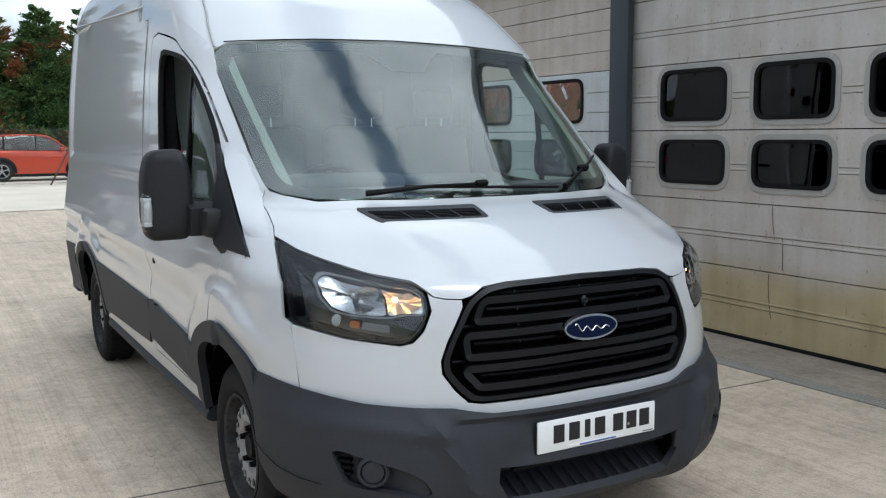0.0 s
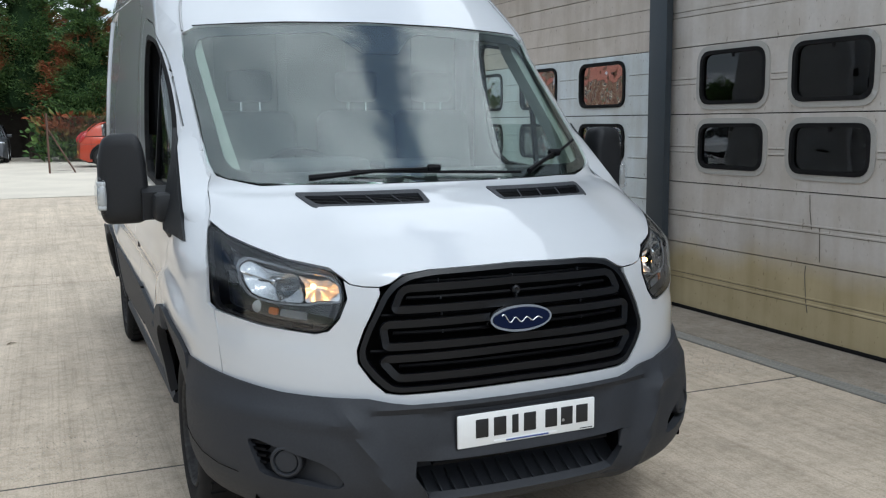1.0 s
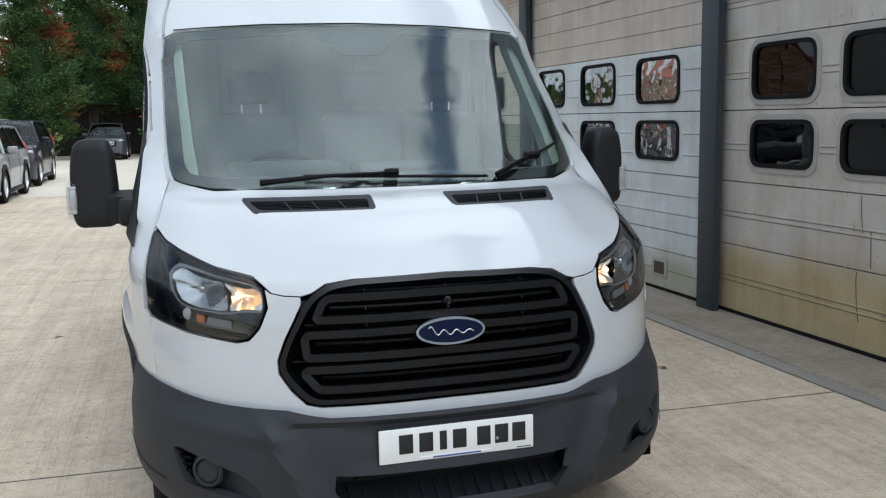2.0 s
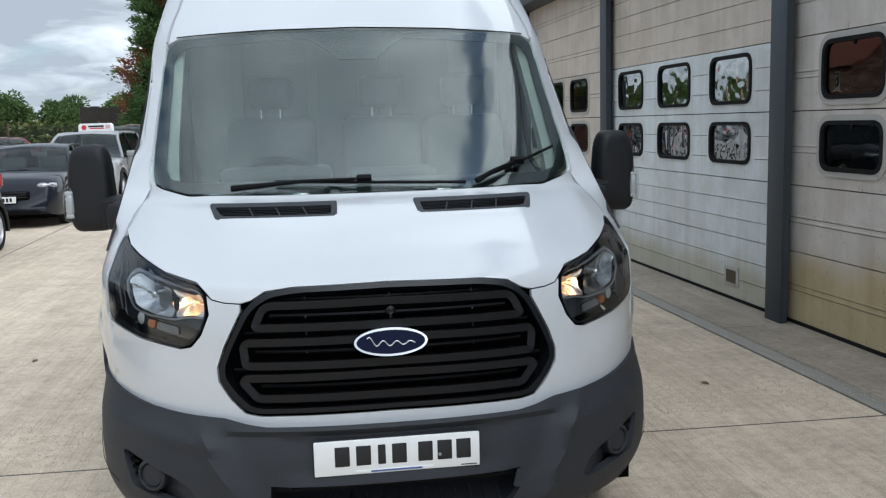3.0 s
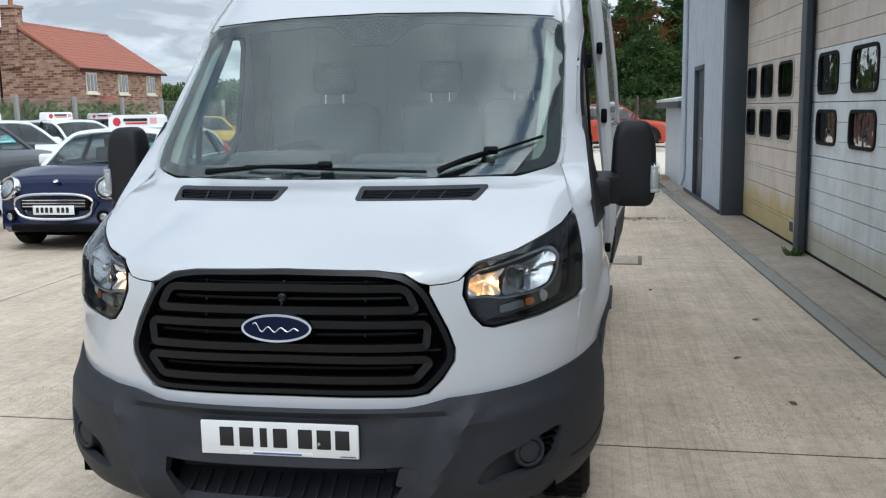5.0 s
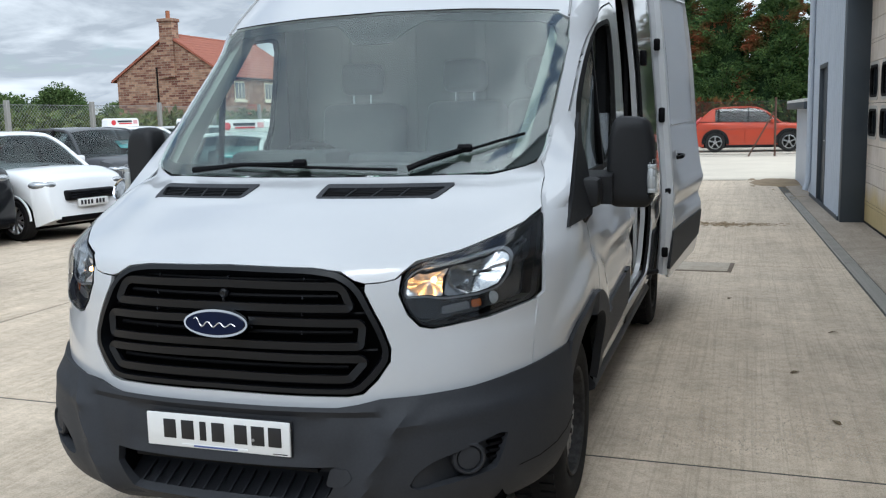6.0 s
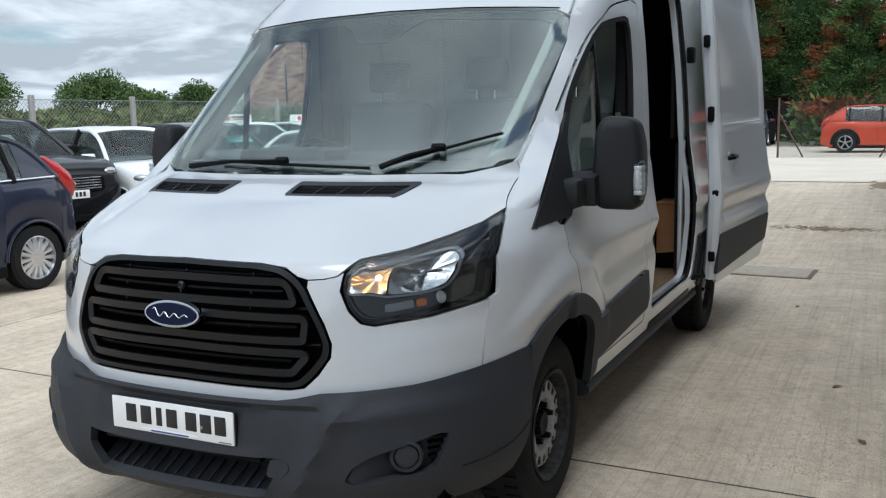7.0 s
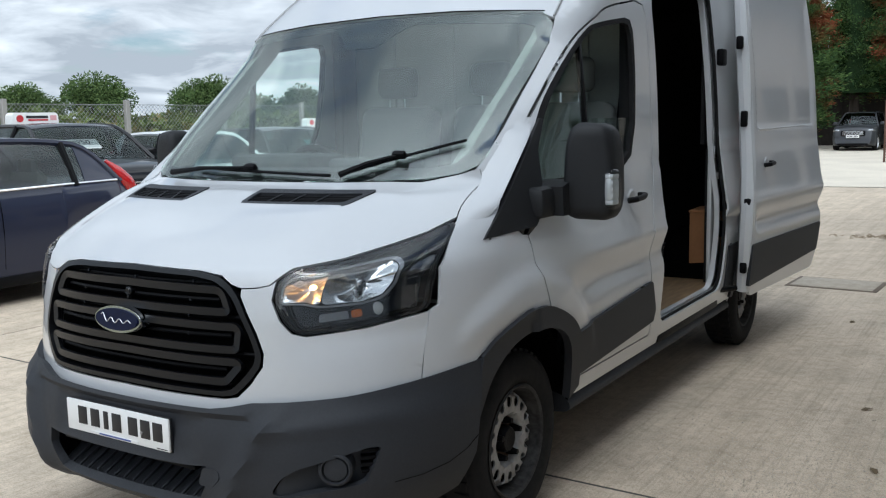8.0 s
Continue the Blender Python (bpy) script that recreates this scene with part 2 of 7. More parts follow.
def merge(bm, other):
    if bm is None:
        return other
    me = bpy.data.meshes.new("tmp")
    other.to_mesh(me)
    other.free()
    bm.from_mesh(me)
    bpy.data.meshes.remove(me)
    return bm


def moved(bm, m):
    bmesh.ops.transform(bm, matrix=m, verts=bm.verts)
    return bm


def loft(rings, closed=True, caps=True, bm=None):
    """Skin over rings of equally many points."""
    bm = bm or bmesh.new()
    rows = [[bm.verts.new(p) for p in r] for r in rings]
    n = len(rows[0])
    for a, b in zip(rows, rows[1:]):
        for i in range(n if closed else n - 1):
            j = (i + 1) % n
            try:
                bm.faces.new((a[i], a[j], b[j], b[i]))
            except ValueError:
                pass
    if caps and closed:
        bm.faces.new(rows[0][::-1])
        bm.faces.new(rows[-1])
    return bm


def tube(points, r, n=8, bm=None, radii=None):
    pts = [Vector(p) for p in points]
    rings, up = [], None
    for i, p in enumerate(pts):
        d = (pts[min(i + 1, len(pts) - 1)] - pts[max(i - 1, 0)]).normalized()
        if up is None:
            up = Vector((0, 0, 1)) if abs(d.z) < 0.9 else Vector((1, 0, 0))
        s = d.cross(up).normalized()
        up = s.cross(d).normalized()
        rr = radii[i] if radii else r
        rings.append([p + (s * math.cos(t) + up * math.sin(t)) * rr for t in (2 * math.pi * k / n for k in range(n))])
    return loft(rings, bm=bm)


def lathe(profile, n=32, axis="x", bm=None, closed=False):
    """Turn (along, radius) pairs about an axis."""
    rings = []
    for k in range(n):
        t = 2 * math.pi * k / n
        c, s = math.cos(t), math.sin(t)
        ring = []
        for h, r in profile:
            ring.append({"x": (h, r * c, r * s), "y": (r * c, h, r * s), "z": (r * c, r * s, h)}[axis])
        rings.append(ring)
    bm = bm or bmesh.new()
    rows = [[bm.verts.new(p) for p in r] for r in rings]
    m = len(profile)
    for i in range(n):
        a, b = rows[i], rows[(i + 1) % n]
        for j in range(m if closed else m - 1):
            k = (j + 1) % m
            bm.faces.new((a[j], a[k], b[k], b[j]))
    bmesh.ops.remove_doubles(bm, verts=bm.verts, dist=1e-5)
    return bm


def resample(poly, step, closed=True):
    out = []
    n = len(poly)
    for i in range(n if closed else n - 1):
        p, q = Vector(poly[i]), Vector(poly[(i + 1) % n])
        k = max(1, int(math.ceil((q - p).length / step)))
        out += [p.lerp(q, j / k) for j in range(k)]
    if not closed:
        out.append(Vector(poly[-1]))
    return out


def rounded(poly, r, seg=4):
    """Polygon in 2D with its corners rounded."""
    out, n = [], len(poly)
    for i in range(n):
        p, a, b = Vector(poly[i]), Vector(poly[i - 1]), Vector(poly[(i + 1) % n])
        d1, d2 = (a - p), (b - p)
        k = min(r, d1.length * 0.45, d2.length * 0.45)
        s, e2 = p + d1.normalized() * k, p + d2.normalized() * k
        for j in range(seg + 1):
            t = j / seg
            out.append(s * (1 - t) ** 2 + p * 2 * t * (1 - t) + e2 * t * t)
    return out


def spline(pts, k=5, closed=False):
    """Catmull-Rom through 2D points."""
    p = [Vector(q) for q in pts]
    n = len(p)
    out = []
    for i in range(n if closed else n - 1):
        a, b, c, d = (p[(i + j) % n] if closed else p[min(max(i + j, 0), n - 1)] for j in (-1, 0, 1, 2))
        for j in range(k):
            t = j / k
            out.append(0.5 * (2 * b + (c - a) * t + (2 * a - 5 * b + 4 * c - d) * t * t + (3 * b - a - 3 * c + d) * t ** 3))
    if not closed:
        out.append(p[-1])
    return out


def inside(p, poly):
    x, y, hit = p[0], p[1], False
    for i in range(len(poly)):
        a, b = poly[i - 1], poly[i]
        if (a[1] > y) != (b[1] > y) and x < (b[0] - a[0]) * (y - a[1]) / (b[1] - a[1]) + a[0]:
            hit = not hit
    return hit


def panel(outline, surf, holes=(), step=0.04, stretch=1.0, thick=0.012, edge=None):
    """A skin over a region of the (a, b) plane, put in space by surf(a, b), with thickness and folded edges."""
    loops = [[Vector((p[0], p[1] * stretch)) for p in lp] for lp in (outline, *holes)]
    loops = [resample(lp, edge or step) for lp in loops]
    pts, edges = [], []
    for lp in loops:
        k = len(pts)
        pts += lp
        edges += [(k + i, k + (i + 1) % len(lp)) for i in range(len(lp))]
    xs, ys = [p.x for p in loops[0]], [p.y for p in loops[0]]
    bound = np.array([(p.x, p.y) for p in pts])
    rng = random.Random(5)
    for i in range(int((max(xs) - min(xs)) / step) + 2):
        for j in range(int((max(ys) - min(ys)) / step) + 2):
            q = (min(xs) + (i + 0.5 * (j % 2)) * step, min(ys) + j * step * 0.9)
            if inside(q, loops[0]) and not any(inside(q, h) for h in loops[1:]):
                if ((bound - q) ** 2).sum(1).min() > (0.45 * step) ** 2:
                    pts.append(Vector(q))
    v2, _, tris, *_ = geometry.delaunay_2d_cdt(pts, edges, [], 0, 1e-6)
    keep = []
    for t in tris:
        c = sum((v2[i] for i in t), Vector((0, 0))) / 3
        if inside(c, loops[0]) and not any(inside(c, h) for h in loops[1:]):
            keep.append(t)
    bm = bmesh.new()
    vs = [bm.verts.new(surf(v.x, v.y / stretch)) for v in v2]
    for t in keep:
        try:
            bm.faces.new([vs[i] for i in t])
        except ValueError:
            pass
    bmesh.ops.delete(bm, geom=[v for v in bm.verts if not v.link_faces], context="VERTS")
    bm.normal_update()
    return bm


def thicken(bm, t, inward):
    """Give an open skin thickness towards inward(co), a direction."""
    bmesh.ops.recalc_face_normals(bm, faces=bm.faces)
    bm.normal_update()
    f0 = bm.faces[:] if hasattr(bm.faces, "ensure_lookup_table") else list(bm.faces)
    vot = sum(v.normal.dot(inward(v.co)) for v in bm.verts)
    sgn = 1.0 if vot > 0 else -1.0
    front = list(bm.verts)
    border = [ed for ed in bm.edges if len(ed.link_faces) == 1]
    back = {v: bm.verts.new(v.co + v.normal * sgn * t) for v in front}
    for f in f0:
        bm.faces.new([back[v] for v in reversed(f.verts)])
    for ed in border:
        a, b = ed.verts
        bm.faces.new((a, b, back[b], back[a]))
    return bm


def mirrored(bm):
    b2 = bm.copy()
    for v in b2.verts:
        v.co.x = -v.co.x
    bmesh.ops.reverse_faces(b2, faces=b2.faces)
    return b2


def text_bm(body, size, thick=0.004):
    cu = bpy.data.curves.new("lettering", "FONT")
    cu.body, cu.size, cu.extrude, cu.align_x = body, size, thick, "CENTER"
    ob = bpy.data.objects.new("lettering", cu)
    scene.collection.objects.link(ob)
    bpy.context.view_layer.update()
    me = bpy.data.meshes.new_from_object(ob.evaluated_get(bpy.context.evaluated_depsgraph_get()))
    bm = bmesh.new()
    bm.from_mesh(me)
    bpy.data.objects.remove(ob)
    bpy.data.meshes.remove(me)
    return bm

# ---- the van ----
from mathutils import geometry


def curve(table):
    """Monotone cubic through (t, value) pairs."""
    t = np.array([p[0] for p in table], float)
    v = np.array([p[1] for p in table], float)
    h = np.diff(t)
    d = np.diff(v) / h
    m = np.zeros(len(t))
    m[0], m[-1] = d[0], d[-1]
    for i in range(1, len(t) - 1):
        if d[i - 1] * d[i] > 0:
            p, q = 2 * h[i] + h[i - 1], h[i] + 2 * h[i - 1]
            m[i] = (p + q) / (p / d[i - 1] + q / d[i])

    def f(x):
        x = min(max(x, t[0]), t[-1])
        i = max(min(int(np.searchsorted(t, x, "right")) - 1, len(h) - 1), 0)
        s = (x - t[i]) / h[i]
        return float((1 + 2 * s) * (1 - s) ** 2 * v[i] + s * (1 - s) ** 2 * h[i] * m[i] + s * s * (3 - 2 * s) * v[i + 1] + s * s * (s - 1) * h[i] * m[i + 1])
    return f


class Hull:
    """Outline in plan at each height: front on the centre line, half width, depth and power of the corner."""

    def __init__(self, rows):
        self.F, self.W, self.D, self.N = [curve([(r[0], r[k]) for r in rows]) for k in (1, 2, 3, 4)]

    def y(self, x, z):
        w, n = self.W(z), self.N(z)
        u = min(abs(x) / w, 1)
        return self.F(z) + self.D(z) * (1 - (1 - u ** n) ** (1 / n))

    def x(self, y, z):
        n = self.N(z)
        u = min(max(1 - (y - self.F(z)) / self.D(z), 0), 1)
        return self.W(z) * (1 - u ** n) ** (1 / n)

    def s_of_x(self, x, z):
        return math.copysign(math.asin(min(abs(x) / self.W(z), 1) ** (self.N(z) / 2)) / (math.pi / 2), x)

    def s_of_y(self, y, z):
        c = max(1 - (y - self.F(z)) / self.D(z), 0)
        return math.acos(min(c, 1) ** (self.N(z) / 2)) / (math.pi / 2)

    def at(self, s, z):
        a, n = min(abs(s), 1) * math.pi / 2, self.N(z)
        return Vector((math.copysign(self.W(z) * math.sin(a) ** (2 / n), s), self.F(z) + self.D(z) * (1 - math.cos(a) ** (2 / n)), z))


BODY = Hull([(.28, .07, .94, .9, 2.6), (.45, .03, .985, .9, 2.5), (.72, .05, 1.015, .9, 2.5), (.90, .06, 1.025, .88, 2.4), (1.04, .085, 1.022, .85, 2.4),
             (1.09, .115, 1.018, .82, 2.4), (1.12, .165, 1.012, .8, 2.4), (1.20, .32, 1.0, .76, 2.4), (1.275, .49, .99, .75, 2.4), (1.31, .60, .985, .74, 2.4),
             (1.328, .688, .983, .685, 2.4), (1.335, .70, .982, .68, 2.4), (1.387, .763, .976, .59, 2.4), (1.6, 1.03, .964, .5, 2.45), (1.88, 1.40, .944, .42, 2.7), (2.01, 1.55, .93, .36, 3),
             (2.1, 1.67, .92, .36, 3), (2.2, 1.80, .908, .38, 3), (2.3, 1.95, .895, .42, 2.9), (2.4, 2.12, .88, .5, 2.8), (2.5, 2.32, .862, .55, 2.7), (2.6, 2.6, .82, .6, 2.6), (2.66, 2.9, .74, .7, 2.5)])
BUMP = Hull([(.25, .11, .92, .9, 2.6), (.29, .035, .97, .9, 2.6), (.34, -.02, 1.005, .9, 2.5), (.42, -.036, 1.03, .9, 2.5), (.52, -.030, 1.036, .9, 2.5), (.60, -.015, 1.036, .9, 2.5),
             (.65, .005, 1.03, .9, 2.5), (.70, .030, 1.024, .9, 2.5), (.76, .05, 1.02, .9, 2.5)])
REAR = 5.53


def smooth(v, a, b):
    t = min(max((v - a) / (b - a), 0), 1)
    return t * t * (3 - 2 * t)


def rect_dip(y, z, y0, y1, z0, z1, w):
    return smooth(y, y0 - w, y0 + w) * (1 - smooth(y, y1 - w, y1 + w)) * smooth(z, z0 - w, z0 + w) * (1 - smooth(z, z1 - w, z1 + w))


def side_press(y, z):
    """Pressings of the flank: flares round the wheels, a waist crease and recessed upper panels."""
    d = 0.0
    for wy, r0 in ((1.05, 0.56), (4.37, 0.56)):
        r = math.hypot(y - wy, z - 0.36)
        d += 0.022 * (1 - smooth(r, r0 + .045, r0 + .115)) * (smooth(z, 0.5, 0.75) if y > wy else smooth(z, 0.76, 0.90))
    if y > 1.25:
        d -= 0.019 * math.exp(-((z - 0.86 - 0.02 * (y - 1.3)) / 0.055) ** 2) * smooth(y, 1.25, 1.7)
        d += 0.013 * max(0, 1 - abs(z - 1.00) / 0.055) * smooth(y, 1.25, 1.7)
    if y > 2.45:
        d -= 0.013 * rect_dip(y, z, 2.66, 5.30, 1.44, crease(y), 0.012)
        d -= 0.009 * math.exp(-((z - 1.33) / 0.016) ** 2)
    d -= 0.10 * smooth(y, REAR - 0.12, REAR) ** 2
    return d


def crease(y):
    """Height of the pressed line along the upper side; it climbs a little towards the tail."""
    return 2.27 + .058 * (y - 2.8)


def side_top(y):
    """Joint between side and roof behind the front doors."""
    return 2.20 + .18 * smooth(y, 2.72, 2.92)


def flank(y, z):
    return Vector((BODY.x(y, z) + side_press(y, z), y, z))


def nose(x, z):
    return Vector((x, BODY.y(x, z), z))


def nose_off(d):
    def f(x, z):
        e = 0.01
        p = nose(x, z)
        n = (nose(x + e, z) - nose(x - e, z)).cross(nose(x, z + e) - nose(x, z - e)).normalized()
        return p + n * d
    return f


def both(poly):
    """Closed outline from the half with x >= 0, which runs from the centre line to the centre line."""
    left = [(-p[0], p[1]) for p in reversed(poly) if abs(p[0]) > 1e-6]
    return list(poly) + left


def inwards(co):
    return Vector((-co.x, 2.5 - co.y, 1.2 - co.z)).normalized()


def skin(name, outline, surf, material, parent, holes=(), step=0.04, stretch=1.0, t=0.014, label="", mirror=False, edge=0.02):
    bm = panel(outline, surf, holes, step, stretch, edge=edge)
    if mirror:
        bm = mirrored(bm)
    bm = thicken(bm, t, inwards)
    return part(name, bm, material, parent, label)


van = thing("panel_van", "white panel van with grey bumpers and an open sliding door", "van")

GRILLE = [(0, 1.090), (.302, 1.084), (.385, 1.072), (.432, 1.045), (.462, 1.012), (.519, .901), (.543, .835), (.541, .797), (.506, .746), (.462, .703), (.425, .696), (0, .700)]
LAMP = [(.911, 1.221), (.87, 1.183), (.82, 1.158), (.72, 1.119), (.612, 1.096), (.582, 1.064), (.576, 1.005), (.603, .942), (.634, .906), (.668, .896), (.817, .916), (.940, .949), (.947, 1.081), (.932, 1.159)]
SCREEN_OUT = [(0, 1.338), (.40, 1.339), (.69, 1.343), (.80, 1.362), (.842, 1.388), (.856, 1.425), (.850, 1.585), (.853, 1.72), (.858, 1.875), (.846, 1.95), (.80, 1.996), (.4, 2.018), (0, 2.027)]
SCREEN_IN = [(0, 1.382), (.45, 1.382), (.71, 1.388), (.775, 1.402), (.797, 1.44), (.802, 1.6), (.812, 1.89), (.79, 1.938), (.74, 1.955), (.22, 1.985), (.16, 1.95), (.085, 1.885), (0, 1.883)]

# bonnet
hood_edge = curve([(1.22, .908), (1.25, .893), (1.295, .878), (1.34, .862), (1.376, .848), (1.40, .846)])
hood = [(0, 1.094), (.302, 1.088), (.39, 1.077), (.436, 1.050), (.468, 1.041), (.52, 1.044), (.556, 1.052), (.576, 1.072), (.607, 1.101), (.72, 1.124), (.82, 1.163), (.87, 1.188), *[(hood_edge(1.226 + .015 * k), 1.226 + .015 * k) for k in range(11)], (.80, 1.358), (.69, 1.338), (.40, 1.334), (0, 1.333)]
VENT = [(.145, 1.309), (.150, 1.270), (.155, 1.268), (.550, 1.266), (.564, 1.270), (.592, 1.304), (.586, 1.308)]


def hood_surf(x, z):
    p = nose(x, z)
    # raised middle and shallow channels towards the lamps
    p.z += 0.010 * (1 - smooth(abs(x), .50, .66)) * smooth(z, 1.10, 1.18) * (1 - smooth(z, 1.24, 1.30))
    p.z -= 0.006 * math.exp(-((abs(x) - .70) / .08) ** 2) * smooth(z, 1.12, 1.18)
    return p


vents = [VENT, [(-x, z) for x, z in VENT]]
skin("bonnet", both(hood), hood_surf, WHITE, van, vents, step=0.03, stretch=2.0, edge=0.015)
for sgn in (1, -1):
    poly = [(sgn * x, z) for x, z in VENT]
    cx, cz = sgn * .355, 1.288
    inner = [(cx + (p[0] - cx) * 0.93, cz + (p[1] - cz) * 0.60) for p in rounded(poly, .006)]
    outer = [(cx + (p[0] - cx) * 1.03, cz + (p[1] - cz) * 1.14) for p in rounded(poly, .006)]
    lift = nose_off(0.004)
    vent = part("bonnet_vent", thicken(panel(outer, lift, [inner], 0.03, 2.0, edge=0.015), 0.012, inwards), PLASTIC, van, "grey plastic bonnet air vent with slats")
    bm = panel(poly, nose_off(-0.022), (), 0.04, 2.0)
    part("vent_floor", bm, GAP, vent)
    for k in range(5):
        f = (k + 0.5) / 5
        z = 1.277 + f * 0.022
        x0, x1 = .155 , .535 + f * .04
        pts = [nose_off(-0.006)(sgn * (x0 + (x1 - x0) * j / 8), z) for j in range(9)]
        part("slat", tube(pts, 0.0035, 5), BLACK, vent)
    for k in range(3):
        x0 = .245 + .095 * k
        pts = [nose_off(-0.001)(sgn * (x0 + (.02 * j / 3)), 1.274 + 0.028 * j / 3) for j in range(4)]
        part("divider", tube(pts, 0.003, 5), PLASTIC, vent)

# white face round grille and lamps
face = [(0, .690), (.42, .686), (.468, .694), (.512, .738), (.549, .795), (.551, .838), (.527, .904), (.470, 1.016), (.470, 1.037), (.52, 1.040), (.560, 1.049), (.574, 1.061), (.568, 1.004), (.596, .938), (.630, .899),
        (.668, .889), (.817, .909), (.938, .942), (.932, .84), (.922, .70), (.88, .69), (.78, .675), (.64, .665), (.53, .66), (.46, .65), (.40, .645), (0, .645)]


def face_surf(x, z):
    p = nose(x, z)
    p.y += 0.012 * math.exp(-((z - .83 - .06 * abs(x)) / .03) ** 2) * smooth(abs(x), .60, .70) - 0.006 * math.exp(-((z - .87) / .03) ** 2) * smooth(abs(x), .6, .7)
    return p


skin("front_panel", both(face), face_surf, WHITE, van, step=0.03, edge=0.015)

# front wings
WING = [(.470, .70), (.484, .84), (.506, .945), (.54, .96), (.556, 1.081), (.65, 1.162), *[(BODY.y(hood_edge(1.226 + .015 * k) + .0025, 1.226 + .015 * k), 1.226 + .015 * k) for k in range(11)], (BODY.y(.863, 1.425), 1.425), (BODY.y(.863, 1.462), 1.462), (1.125, 1.40), (1.08, 1.37),
        (.80, 1.142), (1.05, 1.162), (1.092, 1.02), (1.176, .845), (1.05, .858), (.95, .846), (.80, .803), (.70, .748), (.66, .70), (.58, .70)]
for mir in (False, True):
    skin("front_wing", WING, flank, WHITE, van, step=0.03, mirror=mir, edge=0.015)

# shoulders of the wings, drawn straight from the lamps up to the screen pillars
def shoulder_line(z):
    """Ends of the shoulder at one height: at the bonnet's edge and at the mirror base."""
    he = hood_edge(min(max(z, 1.22), 1.376)) + .004 + .012 * smooth(z, 1.38, 1.43)
    y_s = .768 + 1.30 * (z - 1.148)
    k_in = max(smooth(z, 1.47, 1.56), 1 - smooth(z, 1.20, 1.25))
    e = Vector((he, sum(BODY.y(he, z + .008 * j) for j in range(-5, 6)) / 11 + .004, z))
    return e, Vector((1.215 + .1162 * y_s - .276 * z, y_s, z)).lerp(flank(y_s, z) + Vector((-.005, 0, 0)), k_in)


def shoulder_bow(z, f):
    e, q = shoulder_line(z)
    p = e.lerp(q, f)
    return flank(p.y, z).x - .002 - p.x


rows = []
for k in range(31):
    z = 1.205 + .355 * k / 30
    e, q = shoulder_line(z)
    rows.append([e.lerp(q, f) + Vector((shoulder_bow(1.205, f) * (1 - k / 30) + shoulder_bow(1.56, f) * k / 30, 0, 0)) * (4 * f * (1 - f)) ** .4 for f in (j / 10 for j in range(11))])
for sgn in (1, -1):
    b = thicken(loft([[Vector((sgn * p.x, p.y, p.z)) for p in row] for row in rows], closed=False, caps=False), .005, inwards)
    part("wing_shoulder", b, WHITE, van, angle=60)

# flanks with the screen pillar
ARCH_R = [(4.37 + 0.455 * math.cos(radians(t)), 0.36 + 0.455 * math.sin(radians(t))) for t in range(0, 181, 10)]
edge_up = [(BODY.y(.861, z) if z < 1.93 else BODY.y(.852, z), z) for z in (1.47, 1.55, 1.65, 1.75, 1.86, 1.93, 1.97)]


def roof_low(s):
    """Lower edge of the roof along the corner: above the screen, then up the gutter line to the flank."""
    x = BODY.at(s, 2.0).x
    if x < .846:
        return 2.029 - .009 * smooth(x, .2, .5) - .022 * smooth(x, .45, .80) - .030 * smooth(x, .78, .85)
    return 1.968 + (2.20 - 1.968) * min(1, (s - S_CORNER) / (1 - S_CORNER)) ** .8


S_CORNER = BODY.s_of_x(.846, 2.0)
gutter = []
for k in range(13):
    s_ = S_CORNER + (1 - S_CORNER) * k / 12
    q = BODY.at(s_, roof_low(s_))
    gutter.append((q.y, q.z))
SIDE = edge_up[:-1] + gutter + [(y, side_top(y)) for y in (2.8, 2.84, 2.88, 2.92)] + [(REAR, 2.38), (REAR, .40), (4.83, .40)] + ARCH_R + [(3.90, .40), (1.54, .40), (1.54, .470), (2.41, .470),
        (2.436, .60), (2.366, .76), (2.366, 1.03), (2.43, 1.2), (2.476, 1.33), (2.49, 1.73), (2.505, 2.04), (2.47, 2.095)] + [tuple(p) for p in spline([(2.36, 2.106), (2.02, 2.046), (1.87, 1.99), (1.712, 1.918), (1.50, 1.760), (1.215, 1.520), (1.112, 1.405)], 4)]
SLIDE = rounded([(2.545, .50), (3.66, .50), (3.68, .80), (3.68, 2.30), (2.92, 2.30), (2.60, 2.17), (2.575, 1.5), (2.545, 1.1)], 0.10)
for mir, holes in ((False, [SLIDE]), (True, [])):
    skin("side_panel", SIDE, flank, WHITE, van, holes, step=0.033, mirror=mir, edge=0.03)

# front doors
DOOR = [tuple(p) for p in spline([(1.118, 1.395), (1.221, 1.511), (1.506, 1.752), (1.716, 1.910), (1.875, 1.982), (2.022, 2.037), (2.355, 2.097)], 4)] + [(2.465, 2.087), (2.497, 2.04), (2.482, 1.73), (2.468, 1.33), (2.422, 1.2), (2.358, 1.03), (2.358, .76), (2.428, .60), (2.40, .478),
        (1.53, .478), (1.52, .55), (1.453, .68), (1.345, .775), (1.186, .845), (1.10, 1.02), (1.058, 1.162), (.81, 1.142), (1.08, 1.365)]
GLASS_OUT = [tuple(p) for p in spline([(1.16, 1.34), (1.303, 1.556), (1.489, 1.726), (1.734, 1.905), (1.872, 1.955), (2.20, 2.005)], 4)] + [(2.27, 2.00), (2.295, 1.95), (2.285, 1.75), (2.25, 1.52), (2.18, 1.38), (2.05, 1.325), (1.6, 1.30), (1.2, 1.295)]
